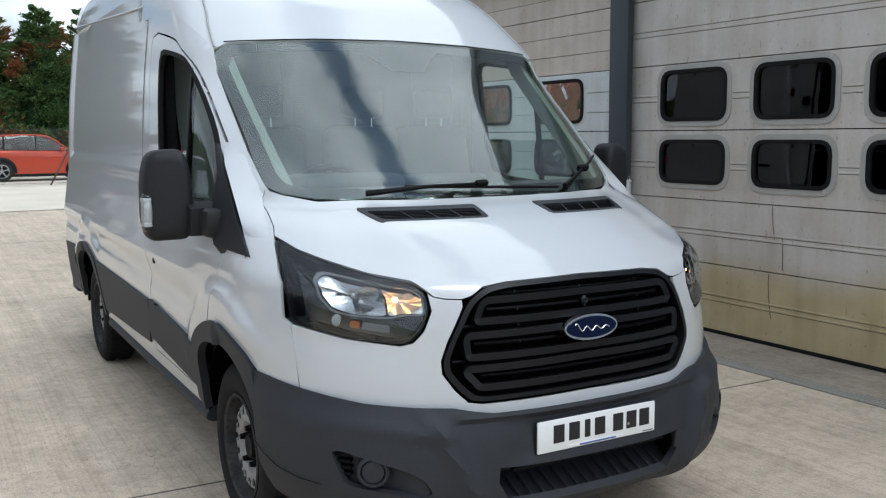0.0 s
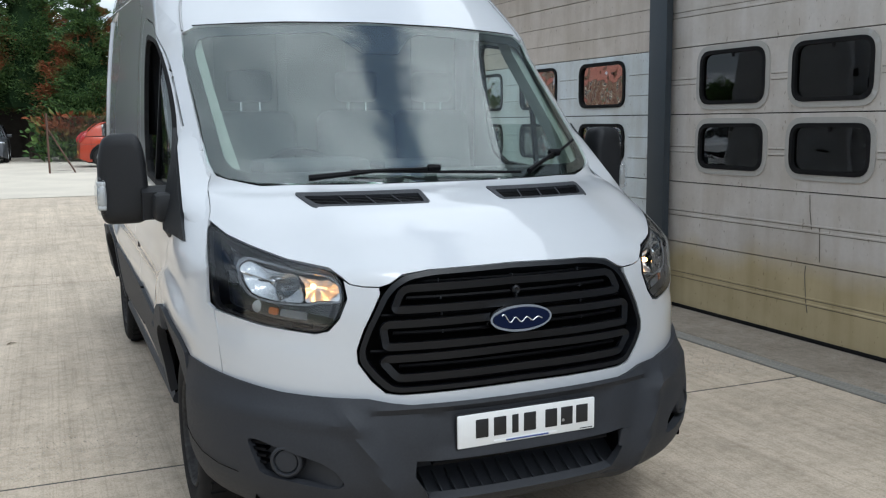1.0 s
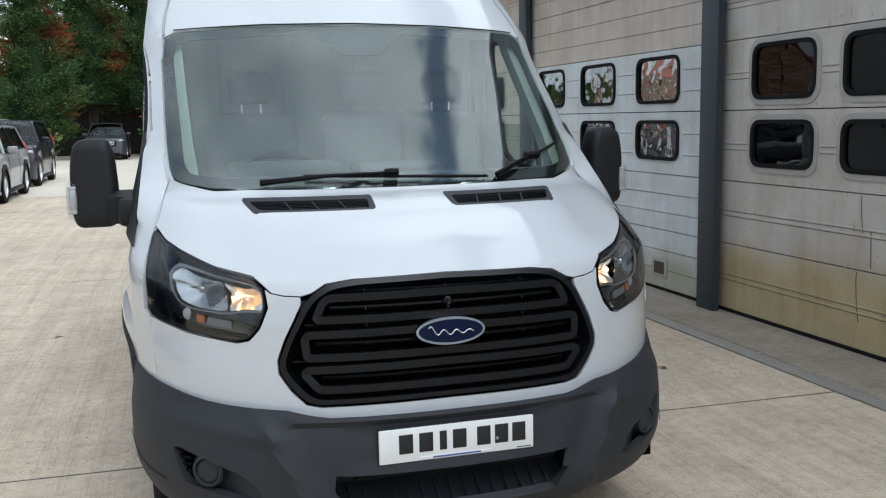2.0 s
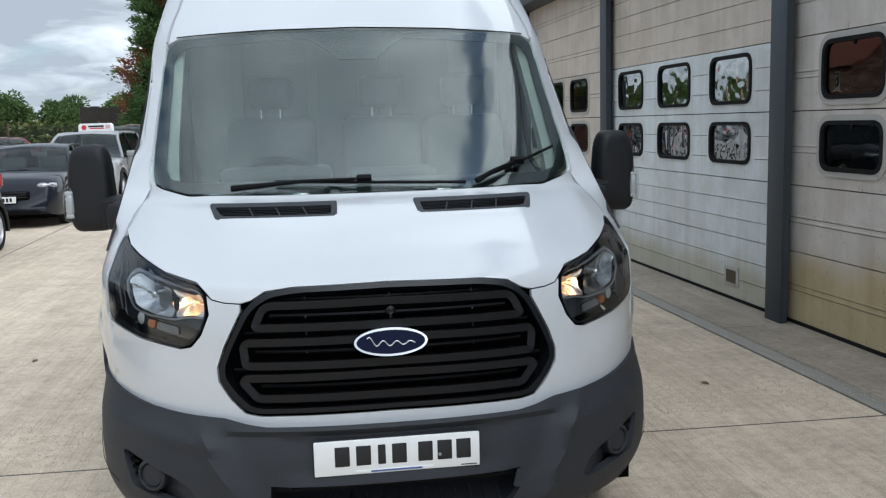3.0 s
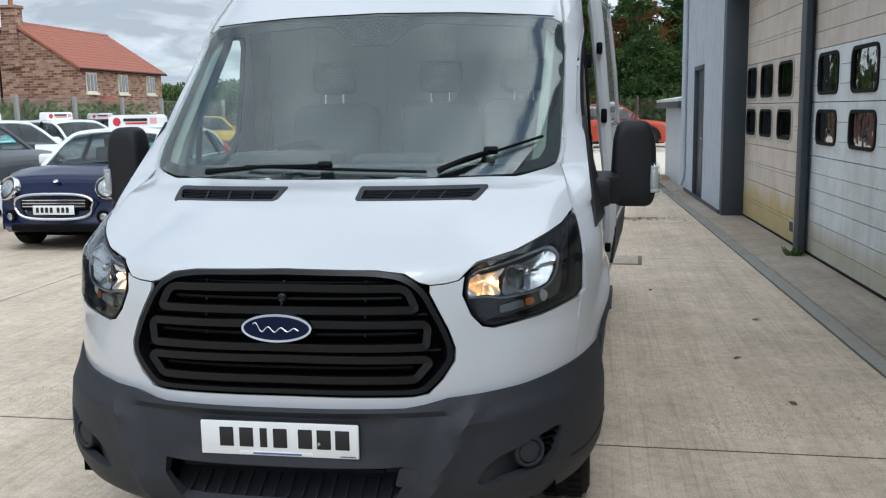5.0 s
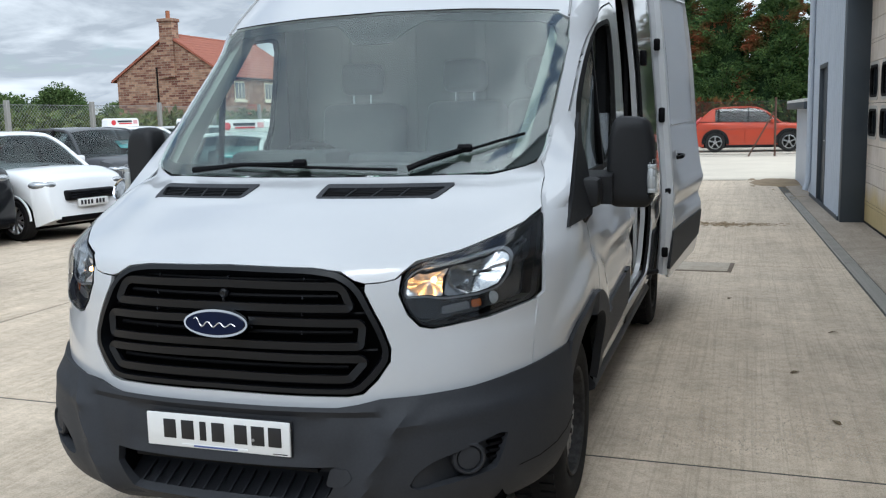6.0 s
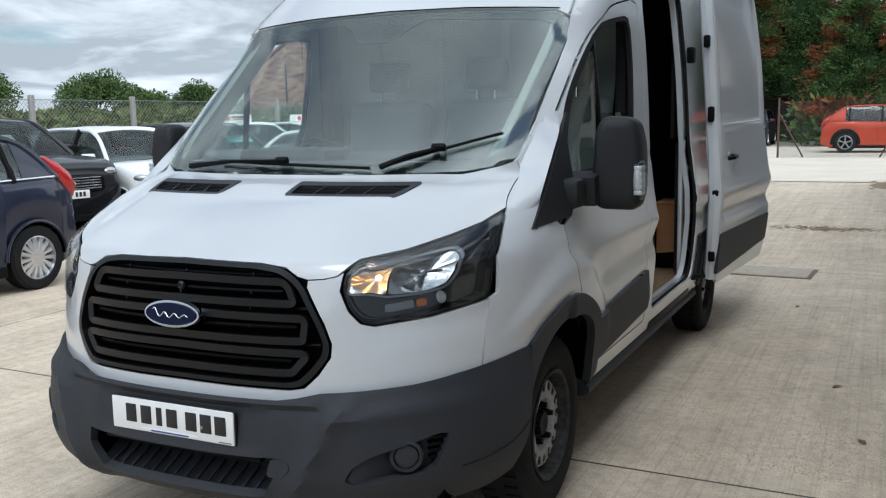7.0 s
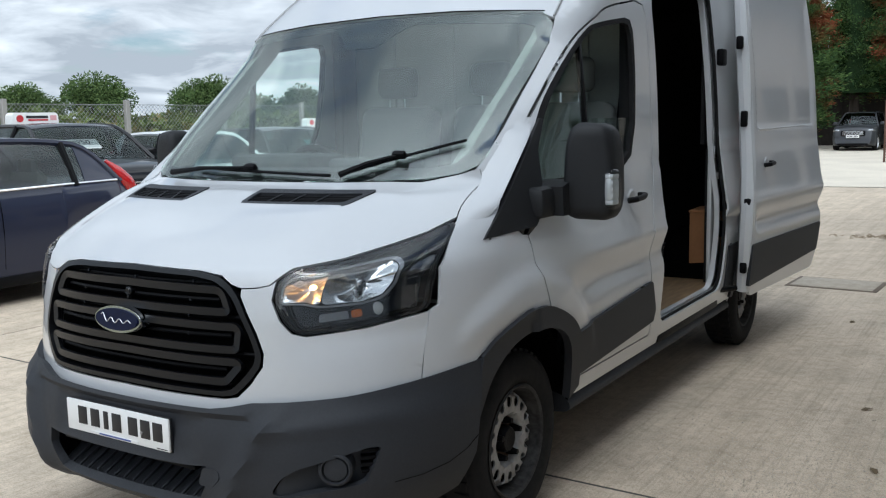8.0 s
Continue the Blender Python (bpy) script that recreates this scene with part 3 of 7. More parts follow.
for mir in (False, True):
    sgn = -1 if mir else 1
    door = skin("front_door", DOOR, flank, WHITE, van, [GLASS_OUT], step=0.035, mirror=mir, edge=0.018, t=0.02)
    cy, cz = 1.85, 1.65

    def flank_off(d):
        return lambda y, z: flank(y, z) + Vector((d, 0, 0.0))

    def ring(k0, k1, d, t, nm, mt):
        o = [(cy + (y - cy) * k0, cz + (z - cz) * k0) for y, z in GLASS_OUT]
        i = [(cy + (y - cy) * k1, cz + (z - cz) * k1) for y, z in GLASS_OUT]
        b = panel(o, flank_off(d), [i], 0.03, edge=0.02)
        return part(nm, thicken(mirrored(b) if mir else b, t, inwards), mt, door)
    ring(1.012, 0.94, 0.001, 0.02, "window_seal", RUBBER)
    qy = 1.70
    qpoly = [(1.20, 1.30), (1.16, 1.34), (1.303, 1.556), (1.489, 1.726), (qy, 1.882), (qy, 1.30)]
    b = panel(qpoly, flank_off(-0.012), (), 0.05, edge=0.03)
    pane = part("quarter_pane", thicken(mirrored(b) if mir else b, 0.004, inwards), WINDOW, door, "clear quarter glass")
    pane.visible_shadow = False
    b = box(-.012, .012, qy - .012, qy + .012, 1.30, 1.885, 0.003)
    b = moved(b, Matrix.Translation((sgn * (BODY.x(qy, 1.6) - 0.01), 0, 0)))
    for v in b.verts:
        v.co.x += sgn * (BODY.x(qy, v.co.z) - BODY.x(qy, 1.6))
    part("window_bar", b, BLACK, door)
    if mir:
        # the driver's glass is wound half way down
        gp = [(qy, 1.30), (qy, 1.52), (2.24, 1.52), (2.18, 1.38), (2.05, 1.325)]
    else:
        gp = [(qy, 1.30), (qy, 1.55), (2.26, 1.55), (2.18, 1.38), (2.05, 1.325)]
    b = panel(gp, flank_off(-0.016), (), 0.05, edge=0.04)
    pane = part("door_pane", thicken(mirrored(b) if mir else b, 0.004, inwards), WINDOW, door, "lowered side window")
    pane.visible_shadow = False
    # mirror sail
    sail = [(.772, 1.148), (1.10, 1.160), (1.175, 1.22), (1.205, 1.31), (1.235, 1.44), (1.325, 1.552), (1.30, 1.557), (1.173, 1.444), (1.08, 1.370), (.983, 1.292), (.90, 1.232)]
    b = panel(rounded(sail, .006), lambda y, z: Vector((1.221 + .1162 * y - .276 * z, y, z)), (), 0.03, edge=0.02)
    part("mirror_sail", thicken(mirrored(b) if mir else b, 0.055, lambda co: Vector((-1 if co.x > 0 else 1, 0, 0))), HOUSING, door, "black plastic mirror base")
    if mir:
        b = lathe([(-1.035, 0), (-1.035, .012), (-1.03, .016), (-1.015, .016)], 16)
        part("door_lock", moved(b, Matrix.Translation((0, 2.19, .975))), BLACK, door)
    # inner door card
    b = panel([(1.53, .55), (2.33, .55), (2.33, 1.0), (2.40, 1.30), (1.2, 1.28), (1.25, .90), (1.50, .80)], lambda y, z: flank(y, z) + Vector((-0.09, 0, 0)), (), 0.1)
    part("door_card", thicken(mirrored(b) if mir else b, 0.02, inwards), DASH, door)
    # handle
    hx = BODY.x(2.15, 1.18) + side_press(2.15, 1.18)
    b = lathe([(hx - .004, 0), (hx + .003, .045), (hx - .003, .055)], 20)
    part("handle_cup", moved(mirrored(b) if mir else b, Matrix.Translation((0, 2.13, 1.17))), WHITE, door)
    b = tube([(hx + .010, 2.06, 1.175), (hx + .040, 2.085, 1.18), (hx + .045, 2.16, 1.185), (hx + .035, 2.21, 1.19), (hx, 2.22, 1.19)], 0.014, 8)
    part("door_handle", mirrored(b) if mir else b, BLACK, door, "black pull handle")
    # lower cladding
    clad = [(1.455, .690), (1.52, .56), (1.535, .490), (2.41, .545), (2.43, .60), (2.357, .745), (2.34, .757)]
    b = panel(clad, flank_off(0.015), (), 0.025, edge=0.02)
    part("door_cladding", thicken(mirrored(b) if mir else b, 0.02, inwards), PLASTIC, door, "grey plastic cladding strip")

# cladding and rear corner behind the doors
for mir in (False, True):
    strips = [[(4.95, .42), (5.45, .42), (5.45, .76), (4.92, .78), (4.87, .62)]]
    if mir:
        strips.append([(2.49, .50), (3.90, .45), (3.93, .60), (4.02, .765), (2.40, .745), (2.44, .60)])
    else:
        strips.append([(3.72, .47), (3.90, .45), (3.93, .60), (4.02, .765), (3.72, .76)])
    for poly in strips:
        b = panel(poly, lambda y, z: flank(y, z) + Vector((0.010, 0, 0)), (), 0.06, edge=0.04)
        part("side_cladding", thicken(mirrored(b) if mir else b, 0.02, inwards), PLASTIC, van)
    # arch trims
    for poly in (spline([(.715, .752), (.80, .806), (.95, .852), (1.05, .862), (1.17, .850), (1.345, .780), (1.455, .690), (1.52, .56), (1.54, .44)]) + spline([(1.46, .40), (1.43, .55), (1.37, .66), (1.27, .735), (1.13, .772), (.98, .768), (.86, .732), (.77, .66), (.72, .56), (.69, .48)]) + [(.665, .48), (.69, .60)],
                 [(4.37 + .50 * math.cos(radians(t)), .36 + .50 * math.sin(radians(t))) for t in range(6, 175, 8)] + [(4.37 + .435 * math.cos(radians(t)), .36 + .435 * math.sin(radians(t))) for t in range(174, 5, -8)]):
        b = panel(poly, lambda y, z: flank(y, z) + Vector((0.016, 0, 0)), (), 0.03, edge=0.02)
        part("arch_trim", thicken(mirrored(b) if mir else b, 0.035, inwards), PLASTIC, van)
    # wheel housings
    for wy in (1.05, 4.37):
        prof = [(.52, .36), (.52, .43), (.985, .43)]
        rings = []
        for t in range(0, 181, 10):
            c, s = math.cos(radians(t)), math.sin(radians(t))
            rings.append([(x, wy + r * c, .36 + r * s) for x, r in [(.50, .10), (.50, .445), (.97, .445)]])
        b = loft(rings, closed=False, caps=False)
        part("wheel_housing", mirrored(b) if mir else b, GAP, van)
    # side step and sill
    pts = [(1.50, .0), (3.90, .0)]
    b = loft([[(x, y, z) for x, z in ((.88, .325), (.955, .33), (.978, .342), (.982, .358), (.976, .372), (.95, .40), (.88, .42))] for y in (1.49, 3.85, 3.90)])
    part("side_step", mirrored(b) if mir else b, PLASTIC, van, "grey plastic running board")

# roof
def roof_bm():
    rows = []
    cols = [S_CORNER * i / 14 for i in range(14)] + [S_CORNER + (1 - S_CORNER) * i / 12 for i in range(13)]
    ys = [2.72, 2.76, 2.8, 2.84, 2.88, 2.92, 3.1, 3.6, 4.2, 4.9, 5.3, REAR - .06, REAR]
    for j in range(13):
        v = j / 12
        row = []
        for s in cols:
            lo = roof_low(s)
            z = lo + (2.66 - lo) * v
            row.append(BODY.at(s, z))
        lastp = row[-1]
        for y in ys:
            lo = side_top(y)
            z = lo + (2.66 - lo) * v
            row.append(Vector((BODY.W(z) - (0.06 * smooth(y, REAR - .12, REAR)), max(y, lastp.y + 0.01 * (y - 2)), z)))
        rows.append(row)
    top = []
    for p in rows[-1]:
        top.append(Vector((0, p.y, 2.73)))
    bm = bmesh.new()
    for side in (1, -1):
        vs = [[bm.verts.new((p.x * side, p.y, p.z)) for p in r] for r in rows + [top]]
        for r0, r1 in zip(vs, vs[1:]):
            for i in range(len(r0) - 1):
                bm.faces.new((r0[i], r0[i + 1], r1[i + 1], r1[i]))
    bmesh.ops.remove_doubles(bm, verts=bm.verts, dist=1e-4)
    return bm


part("roof", thicken(roof_bm(), 0.012, inwards), WHITE, van)
for sgn in (1, -1):
    pts = [nose_off(.003)(sgn * x, z) for x, z in ((.842, 1.975), (.838, 2.03), (.828, 2.09), (.812, 2.15), (.80, 2.22), (.785, 2.30), (.765, 2.38))]
    part("roof_seam", tube(pts, 0.006, 6), SEAM, van)
pts = [nose_off(0.001)(p.x, p.y + .003) for p in resample([(.846, 1.952), (.80, 1.997), (.4, 2.019), (0, 2.028), (-.4, 2.019), (-.80, 1.997), (-.846, 1.952), (-.80, 1.96), (0, 1.99), (.80, 1.96)], .04) if p.y > 1.9965 - .4 * max(0, abs(p.x) - .78)]
pts.sort(key=lambda q: q.x)
part("header_seal", tube(pts, 0.003, 6), RUBBER, van)

# raised lip added along the pressed crease to draw its line of shade
for sgn in (1, -1):
    pts = [flank(y, crease(y) + .012) for y in (2.78 + .05 * k for k in range(53)) if sgn < 0 or y > 3.75]
    part("side_moulding", tube([(sgn * (p.x - .001), p.y, p.z) for p in pts], .007, 6), WHITE, van)

# tail
b = loft([[(x * k, y, z) for x, z in ((-.93, .42), (-.97, 1.0), (-.94, 1.6), (-.90, 2.2), (-.84, 2.5), (-.7, 2.66), (.7, 2.66), (.84, 2.5), (.90, 2.2), (.94, 1.6), (.97, 1.0), (.93, .42))] for y, k in ((REAR - .02, .99), (REAR + .02, .97))])
part("tail_panel", b, WHITE, van)
part("rear_bumper", box(-.97, .97, REAR - .15, REAR + .10, .34, .52, .03), PLASTIC, van)

# underside and load space
part("underbody", box(-.86, .86, .30, REAR - .05, .30, .38), GAP, van)
# load space surfaces carry the interior's shade in their near-black colour
part("load_lining", box(-.86, .86, 2.54, 2.55, .5, 2.36), SHADE_LINING, van)
part("load_lining", box(-.86, .86, 2.54, REAR - .06, 2.36, 2.375), SHADE_LINING, van)
part("load_lining", box(-.86, .86, REAR - .07, REAR - .06, .5, 2.36), SHADE_LINING, van)
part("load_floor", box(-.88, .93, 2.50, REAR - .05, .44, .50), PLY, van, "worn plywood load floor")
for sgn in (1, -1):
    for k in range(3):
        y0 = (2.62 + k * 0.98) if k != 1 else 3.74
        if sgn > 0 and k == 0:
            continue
        part("wall_lining", box(sgn * .875 - .012, sgn * .875 + .012, y0, y0 + .82, .52, 1.35, .004), SHADE_LINING, van)
        part("wall_lining", box(sgn * .84 - .012, sgn * .84 + .012, y0, y0 + .82, 1.38, 2.05, .004), SHADE_LINING, van)
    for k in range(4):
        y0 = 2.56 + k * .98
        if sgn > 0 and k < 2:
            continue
        part("inner_rib", box(sgn * .81 - .03, sgn * .81 + .03, y0, y0 + .06, .50, 2.1, .01), SHADE_LINING, van)
bulk = part("bulkhead", box(-.90, .90, 2.50, 2.535, .45, 2.20, .01), BULK, van, "grey full-height bulkhead")
for x in (-.60, -.2, .2, .60):
    part("bulkhead_rib", box(x - .03, x + .03, 2.485, 2.505, .6, 2.1, .008), BULK, bulk)
# opening surround
pts = [Vector((BODY.x(p[0], p[1]) - .022, p[0], p[1])) for p in resample(SLIDE, 0.06)]
part("door_seal", tube(pts + pts[:1], 0.011, 7), RUBBER, van, "black rubber door seal")
b = panel(SLIDE, lambda y, z: Vector((BODY.x(y, z) - .05, y, z)), [[(3.10 + (p[0] - 3.10) * .975, 1.32 + (p[1] - 1.32) * .985) for p in SLIDE]], 0.06, edge=0.05)
part("opening_frame", thicken(b, 0.03, inwards), WHITE, van)
part("step_well", box(.70, .985, 2.56, 3.64, .395, .44, .01), BLACK, van)
part("step_edge", box(.935, .965, 2.54, 3.68, .475, .512, .006), ALLOY, van, "worn aluminium sill strip")
part("rear_post", box(.895, .925, 3.67, 3.88, .48, 1.50, .012), WHITE, van)
part("rear_post", loft([[(x, y, z) for x, y in ((BODY.W(z) - .075, 3.67), (BODY.W(z) - .045, 3.67), (BODY.W(z) - .045, 3.88), (BODY.W(z) - .075, 3.88))] for z in (1.48, 1.8, 2.1, 2.32)]), WHITE, van)
for z in (.86, 1.35, 1.9):
    part("door_catch", box(.93, .975, 3.70, 3.78, z - .05, z + .05, .012), BLACK, van)
part("striker_plate", box(.915, .934, 3.70, 3.84, 1.30, 1.37, .004), ALLOY, van)
part("striker_slot", box(.930, .937, 3.72, 3.82, 1.325, 1.345, .002), GAP, van)
part("striker", box(.915, .955, 3.69, 3.75, 1.17, 1.21, .008), STEEL, van)
part("lower_track", tube([(.94, 3.6, .49), (1.02, 3.78, .485), (1.09, 3.95, .48)], .018, 8), BLACK, van, "black sliding door arm")

# open sliding door
SD = [(3.86, .43), (5.24, .43), (5.31, .60), (5.33, 1.2), (5.32, 1.6), (5.29, 2.2), (5.24, 2.50), (4.0, 2.45), (3.93, 2.2), (3.88, 1.6), (3.86, 1.25), (3.78, 1.0), (3.78, .75), (3.83, .60)]


def slide_surf(d):
    def f(y, z):
        x = BODY.W(min(z, 2.56)) + 0.125 + 0.104 * (y - 3.8) / 1.35 + d
        lead = smooth(y, 3.80, 3.95)
        x -= 0.016 * rect_dip(y, z, 4.00, 5.24, 1.47, crease(y - .5), 0.014)
        x -= (0.030 * math.exp(-((z - 0.90) / 0.055) ** 2) - 0.013 * max(0, 1 - abs(z - 1.03) / 0.055)) * lead
        return Vector((x, y, z))
    return f


sd = skin("sliding_door", rounded(SD, .05), slide_surf(0), WHITE, van, step=0.028, edge=0.028, t=0.02, label="open white sliding side door")
b = panel(rounded([(3.90, .46), (5.20, .46), (5.26, .9), (5.24, 1.8), (5.18, 2.44), (4.03, 2.40), (3.97, 2.16), (3.92, 1.5), (3.84, .95)], .05), slide_surf(-.07), (), .08)
part("inner_skin", thicken(b, .015, inwards), WHITE, sd)
pts = [slide_surf(-.04)(y - .1, z) + Vector((.008, .1, 0)) for y, z in ((3.86, .47), (3.81, .72), (3.81, 1.0), (3.89, 1.25), (3.91, 1.6), (3.95, 2.17), (4.0, 2.40))]
part("leading_edge", tube(pts, 0.045, 8), WHITE, sd)
# lips added on the door's two creases to draw their shade and highlight
part("door_moulding", tube([slide_surf(0)(y, crease(y - .5) + .012) for y in (4.02 + .06 * k for k in range(21))], .007, 6), WHITE, sd)
part("waist_moulding", tube([slide_surf(-.002)(y, 1.462 + .012 * (y - 4)) for y in (4.02 + .06 * k for k in range(21))], .008, 6), WHITE, sd)
b = panel(rounded([(3.80, .50), (5.27, .56), (5.295, .765), (3.79, .765)], .02), slide_surf(.010), (), .06)
part("door_cladding", thicken(b, .02, inwards), PLASTIC, sd, "grey plastic cladding strip")
for z, h in ((1.99, .08), (1.02, .06), (.62, .07), (1.53, .10)):
    q = slide_surf(-.04)(3.86 + (.04 if z > 1.2 else -.03), z)
    part("buffer", box(q.x - .02, q.x + .022, q.y - .058, q.y - .020, z - h / 2, z + h / 2, .012), BLACK, sd)
q = slide_surf(0)(4.12, 1.24)
part("handle_cup", moved(lathe([(q.x - .004, 0), (q.x + .003, .045), (q.x - .003, .055)], 20), Matrix.Translation((0, 4.10, 1.235))), WHITE, sd)
part("door_handle", tube([(q.x + .01, 4.02, 1.24), (q.x + .04, 4.045, 1.245), (q.x + .045, 4.12, 1.25), (q.x + .03, 4.17, 1.25), (q.x, 4.18, 1.25)], .014, 8), BLACK, sd, "black pull handle")
part("lock", moved(lathe([(q.x - .02, 0), (q.x - .02, .016), (q.x - .05, .018)], 14), Matrix.Translation((0, 3.92, 1.21))), BLACK, sd)

# windscreen
bm = panel(both(SCREEN_OUT), nose_off(0.0), (), 0.06, edge=0.03)
ws = part("windscreen", thicken(bm, 0.006, inwards), SCREEN, van, "clear laminated windscreen with a dark border")
ws.visible_shadow = False
bm = panel(both(SCREEN_OUT), nose_off(-0.009), [both(SCREEN_IN)], 0.05, edge=0.025)
part("screen_border", thicken(bm, 0.003, inwards), FRIT, ws)
bm = panel(both([(0, 1.30), (.80, 1.33), (.85, 1.395), (.72, 1.385), (.4, 1.345), (0, 1.34)]), nose_off(-0.03), (), 0.05, 1.5)
part("scuttle", thicken(bm, 0.02, inwards), BLACK, van)
for sgn in (1, -1):
    b = panel([(sgn * x, z) for x, z in ((.835, 1.355), (.885, 1.34), (.915, 1.42), (.905, 1.52), (.86, 1.52), (.852, 1.42))], nose_off(-.007), (), .03, edge=.02)
    part("pillar_base", thicken(b, .006, inwards), WHITE, van)

# wipers
def wiper(pivot, hub, tip0, tip1):
    w = part("wiper", tube([nose_off(.022)(*pivot), nose_off(.036)((pivot[0] + hub[0]) / 2, (pivot[1] + hub[1]) / 2), nose_off(.026)(*hub)], .011, 7, radii=[.013, .008, .006]), BLACK, van, "black wiper arm and blade")
    part("blade", tube([nose_off(.016)(tip0[0] + (tip1[0] - tip0[0]) * k / 8, tip0[1] + (tip1[1] - tip0[1]) * k / 8) for k in range(9)], .0065, 6), BLACK, w)
    q = nose_off(.026)(*hub)
    part("hub", moved(box(-.028, .028, -.014, .014, -.011, .011, .005), Matrix.Translation(q) @ Matrix.Rotation(radians(-50), 4, "X")), BLACK, w)


wiper((-.52, 1.345), (-.03, 1.367), (-.36, 1.372), (.36, 1.347))
wiper((.40, 1.345), (.585, 1.412), (.40, 1.352), (.775, 1.468))

# grille
frame_in = [(x * .966, .897 + (z - .897) * .925) for x, z in GRILLE]
bm = panel(rounded(both(GRILLE), .035, 5), nose_off(0.002), [rounded(both(frame_in), .035, 5)], 0.03, edge=0.015)
grille = part("grille", thicken(bm, 0.05, inwards), DARKTRIM, van, "black hexagonal radiator grille with looped bars")
bm = panel(both(GRILLE), nose_off(-0.055), (), 0.08)
part("grille_backing", bm, GAP, grille)


def hoop(poly, r, d):
    pts = [nose_off(d)(p.x, p.y) for p in resample(rounded(both(poly), .03, 5), .03)]
    b = bmesh.new()
    rings = []
    n = len(pts)
    for i in range(n):
        t = (pts[(i + 1) % n] - pts[i - 1]).normalized()
        s = t.cross(Vector((0, 1, 0))).normalized()
        f = s.cross(t).normalized()
        rings.append([pts[i] + s * u * r + f * w * r * .8 for u, w in ((-1, -.8), (-1, .5), (-.6, 1), (.6, 1), (1, .5), (1, -.8))])
    rings.append(rings[0])
    return loft(rings, caps=False, bm=b)


for poly in ([(0, 1.040), (.40, 1.034), (.428, .972), (.42, .965), (0, .968)], [(0, .925), (.455, .918), (.468, .905), (.462, .85), (.45, .845), (0, .848)], [(0, .812), (.46, .806), (.473, .795), (.43, .745), (.41, .742), (0, .745)]):
    part("grille_loop", hoop(poly, .0125, -.012), DARKTRIM, grille)
for z, w in ((1.003, .385), (.887, .435), (.778, .42)):
    part("grille_bar", tube([nose_off(-.028)(-w + 2 * w * k / 16, z) for k in range(17)], .007, 6), BLACK, grille)
for z, w in ((1.063, .40), (.946, .47), (.828, .51), (.722, .43)):
    part("grille_bar", tube([nose_off(-.035)(-w + 2 * w * k / 16, z) for k in range(17)], .006, 6), BLACK, grille)
for x in (-.27, 0, .27):
    for z in (1.065, 1.0, .945, .886):
        if x or z > 1.05:
            part("clip", moved(box(-.003, .003, -.008, .01, -.006, .006, .002), Matrix.Translation(nose_off(-.03)(x, z))), PLASTIC, grille)
q = nose_off(-.012)(0, 1.006)
part("bonnet_lock", moved(lathe([(-.004, 0), (-.010, .010), (-.004, .0155), (.02, .0155)], 18, "y"), Matrix.Translation(q)), DARKTRIM, grille)
part("lock_tail", moved(box(-.005, .005, -.008, .01, -.026, -.012, .003), Matrix.Translation(q)), DARKTRIM, grille)
# oval badge
q = nose_off(.008)(-.006, .912)


def oval(a, c, y0, y1, n=40):
    return loft([[(a * math.cos(2 * math.pi * k / n), y, c * math.sin(2 * math.pi * k / n)) for k in range(n)] for y in (y1, y0)] + [[(a * .985 * math.cos(2 * math.pi * k / n), y0 - .004, c * .97 * math.sin(2 * math.pi * k / n)) for k in range(n)]])


tilt = Matrix.Translation(q) @ Matrix.Rotation(radians(-8), 4, "X")
badge = part("badge", moved(oval(.117, .046, -.014, .02), tilt), CHROME, grille, "chrome-rimmed blue oval badge")
part("badge_field", moved(oval(.1075, .0375, -.019, -.010), tilt), BLUE, badge)
pts = [(-.075 + .15 * k / 30, -.0235, .011 * math.sin(k * .74 + .4) * (1 - .62 * k / 30) - .004 + .012 * math.exp(-(k / 5) ** 2)) for k in range(31)]
part("badge_scroll", moved(tube(pts, .0019, 5), tilt), ALLOY, badge)

# bumper
def bump_s(poly):
    out = []
    for p in resample(poly, .03):
        out.append((BUMP.s_of_x(p.x, p.y), p.y))
    return out


def bump_surf(s, z):
    p = BUMP.at(s, z)
    ax = abs(p.x)
    m = 1 - smooth(ax, .40 + .5 * (z - .42), .47 + .5 * (z - .42))
    # centre panel set back under a ledge, slanting ribs at its ends
    p.y += 0.020 * m * (1 - smooth(z, .628, .648))
    p.y += 0.010 * (1 - smooth(ax, .33, .345)) * smooth(z, .490, .50) * (1 - smooth(z, .625, .635))
    p.y -= 0.016 * math.exp(-((ax - .50 - .5 * (z - .42)) / .022) ** 2) * (1 - smooth(z, .64, .70))
    # shoulder crease towards the wheels
    p.y -= 0.014 * max(0, 1 - abs(z - .605 - .03 * smooth(ax, .5, .9)) / .035) * smooth(ax, .50, .58) * (1 - smooth(ax, .90, .98))
    return p


BT = [(0, .664), (.40, .664), (.46, .672), (.53, .687), (.64, .692), (.78, .702), (.88, .718), (.955, .733)]
half = [(BUMP.s_of_x(x, z), z) for x, z in BT] + [(BUMP.s_of_y(y, z), z) for y, z in ((.62, .742), (.715, .746), (.70, .66), (.67, .55), (.65, .44), (.60, .33), (.50, .27))] + [(BUMP.s_of_x(.6, .255), .255), (0, .255)]
intake = [(x, z) for x, z in ((0, .478), (.33, .478), (.395, .482), (.40, .43), (.35, .345), (.30, .338), (0, .338))]
intake = both(intake)
fogp = [(.62, .418), (.645, .462), (.69, .492), (.86, .548), (.885, .545), (.875, .50), (.855, .44), (.84, .432), (.68, .405), (.64, .405)]
fogs = [fogp, [(-x, z) for x, z in fogp]]
bm = panel(both(half), bump_surf, [bump_s(intake)] + [bump_s(rounded(f, .015)) for f in fogs], 0.022, edge=0.016)
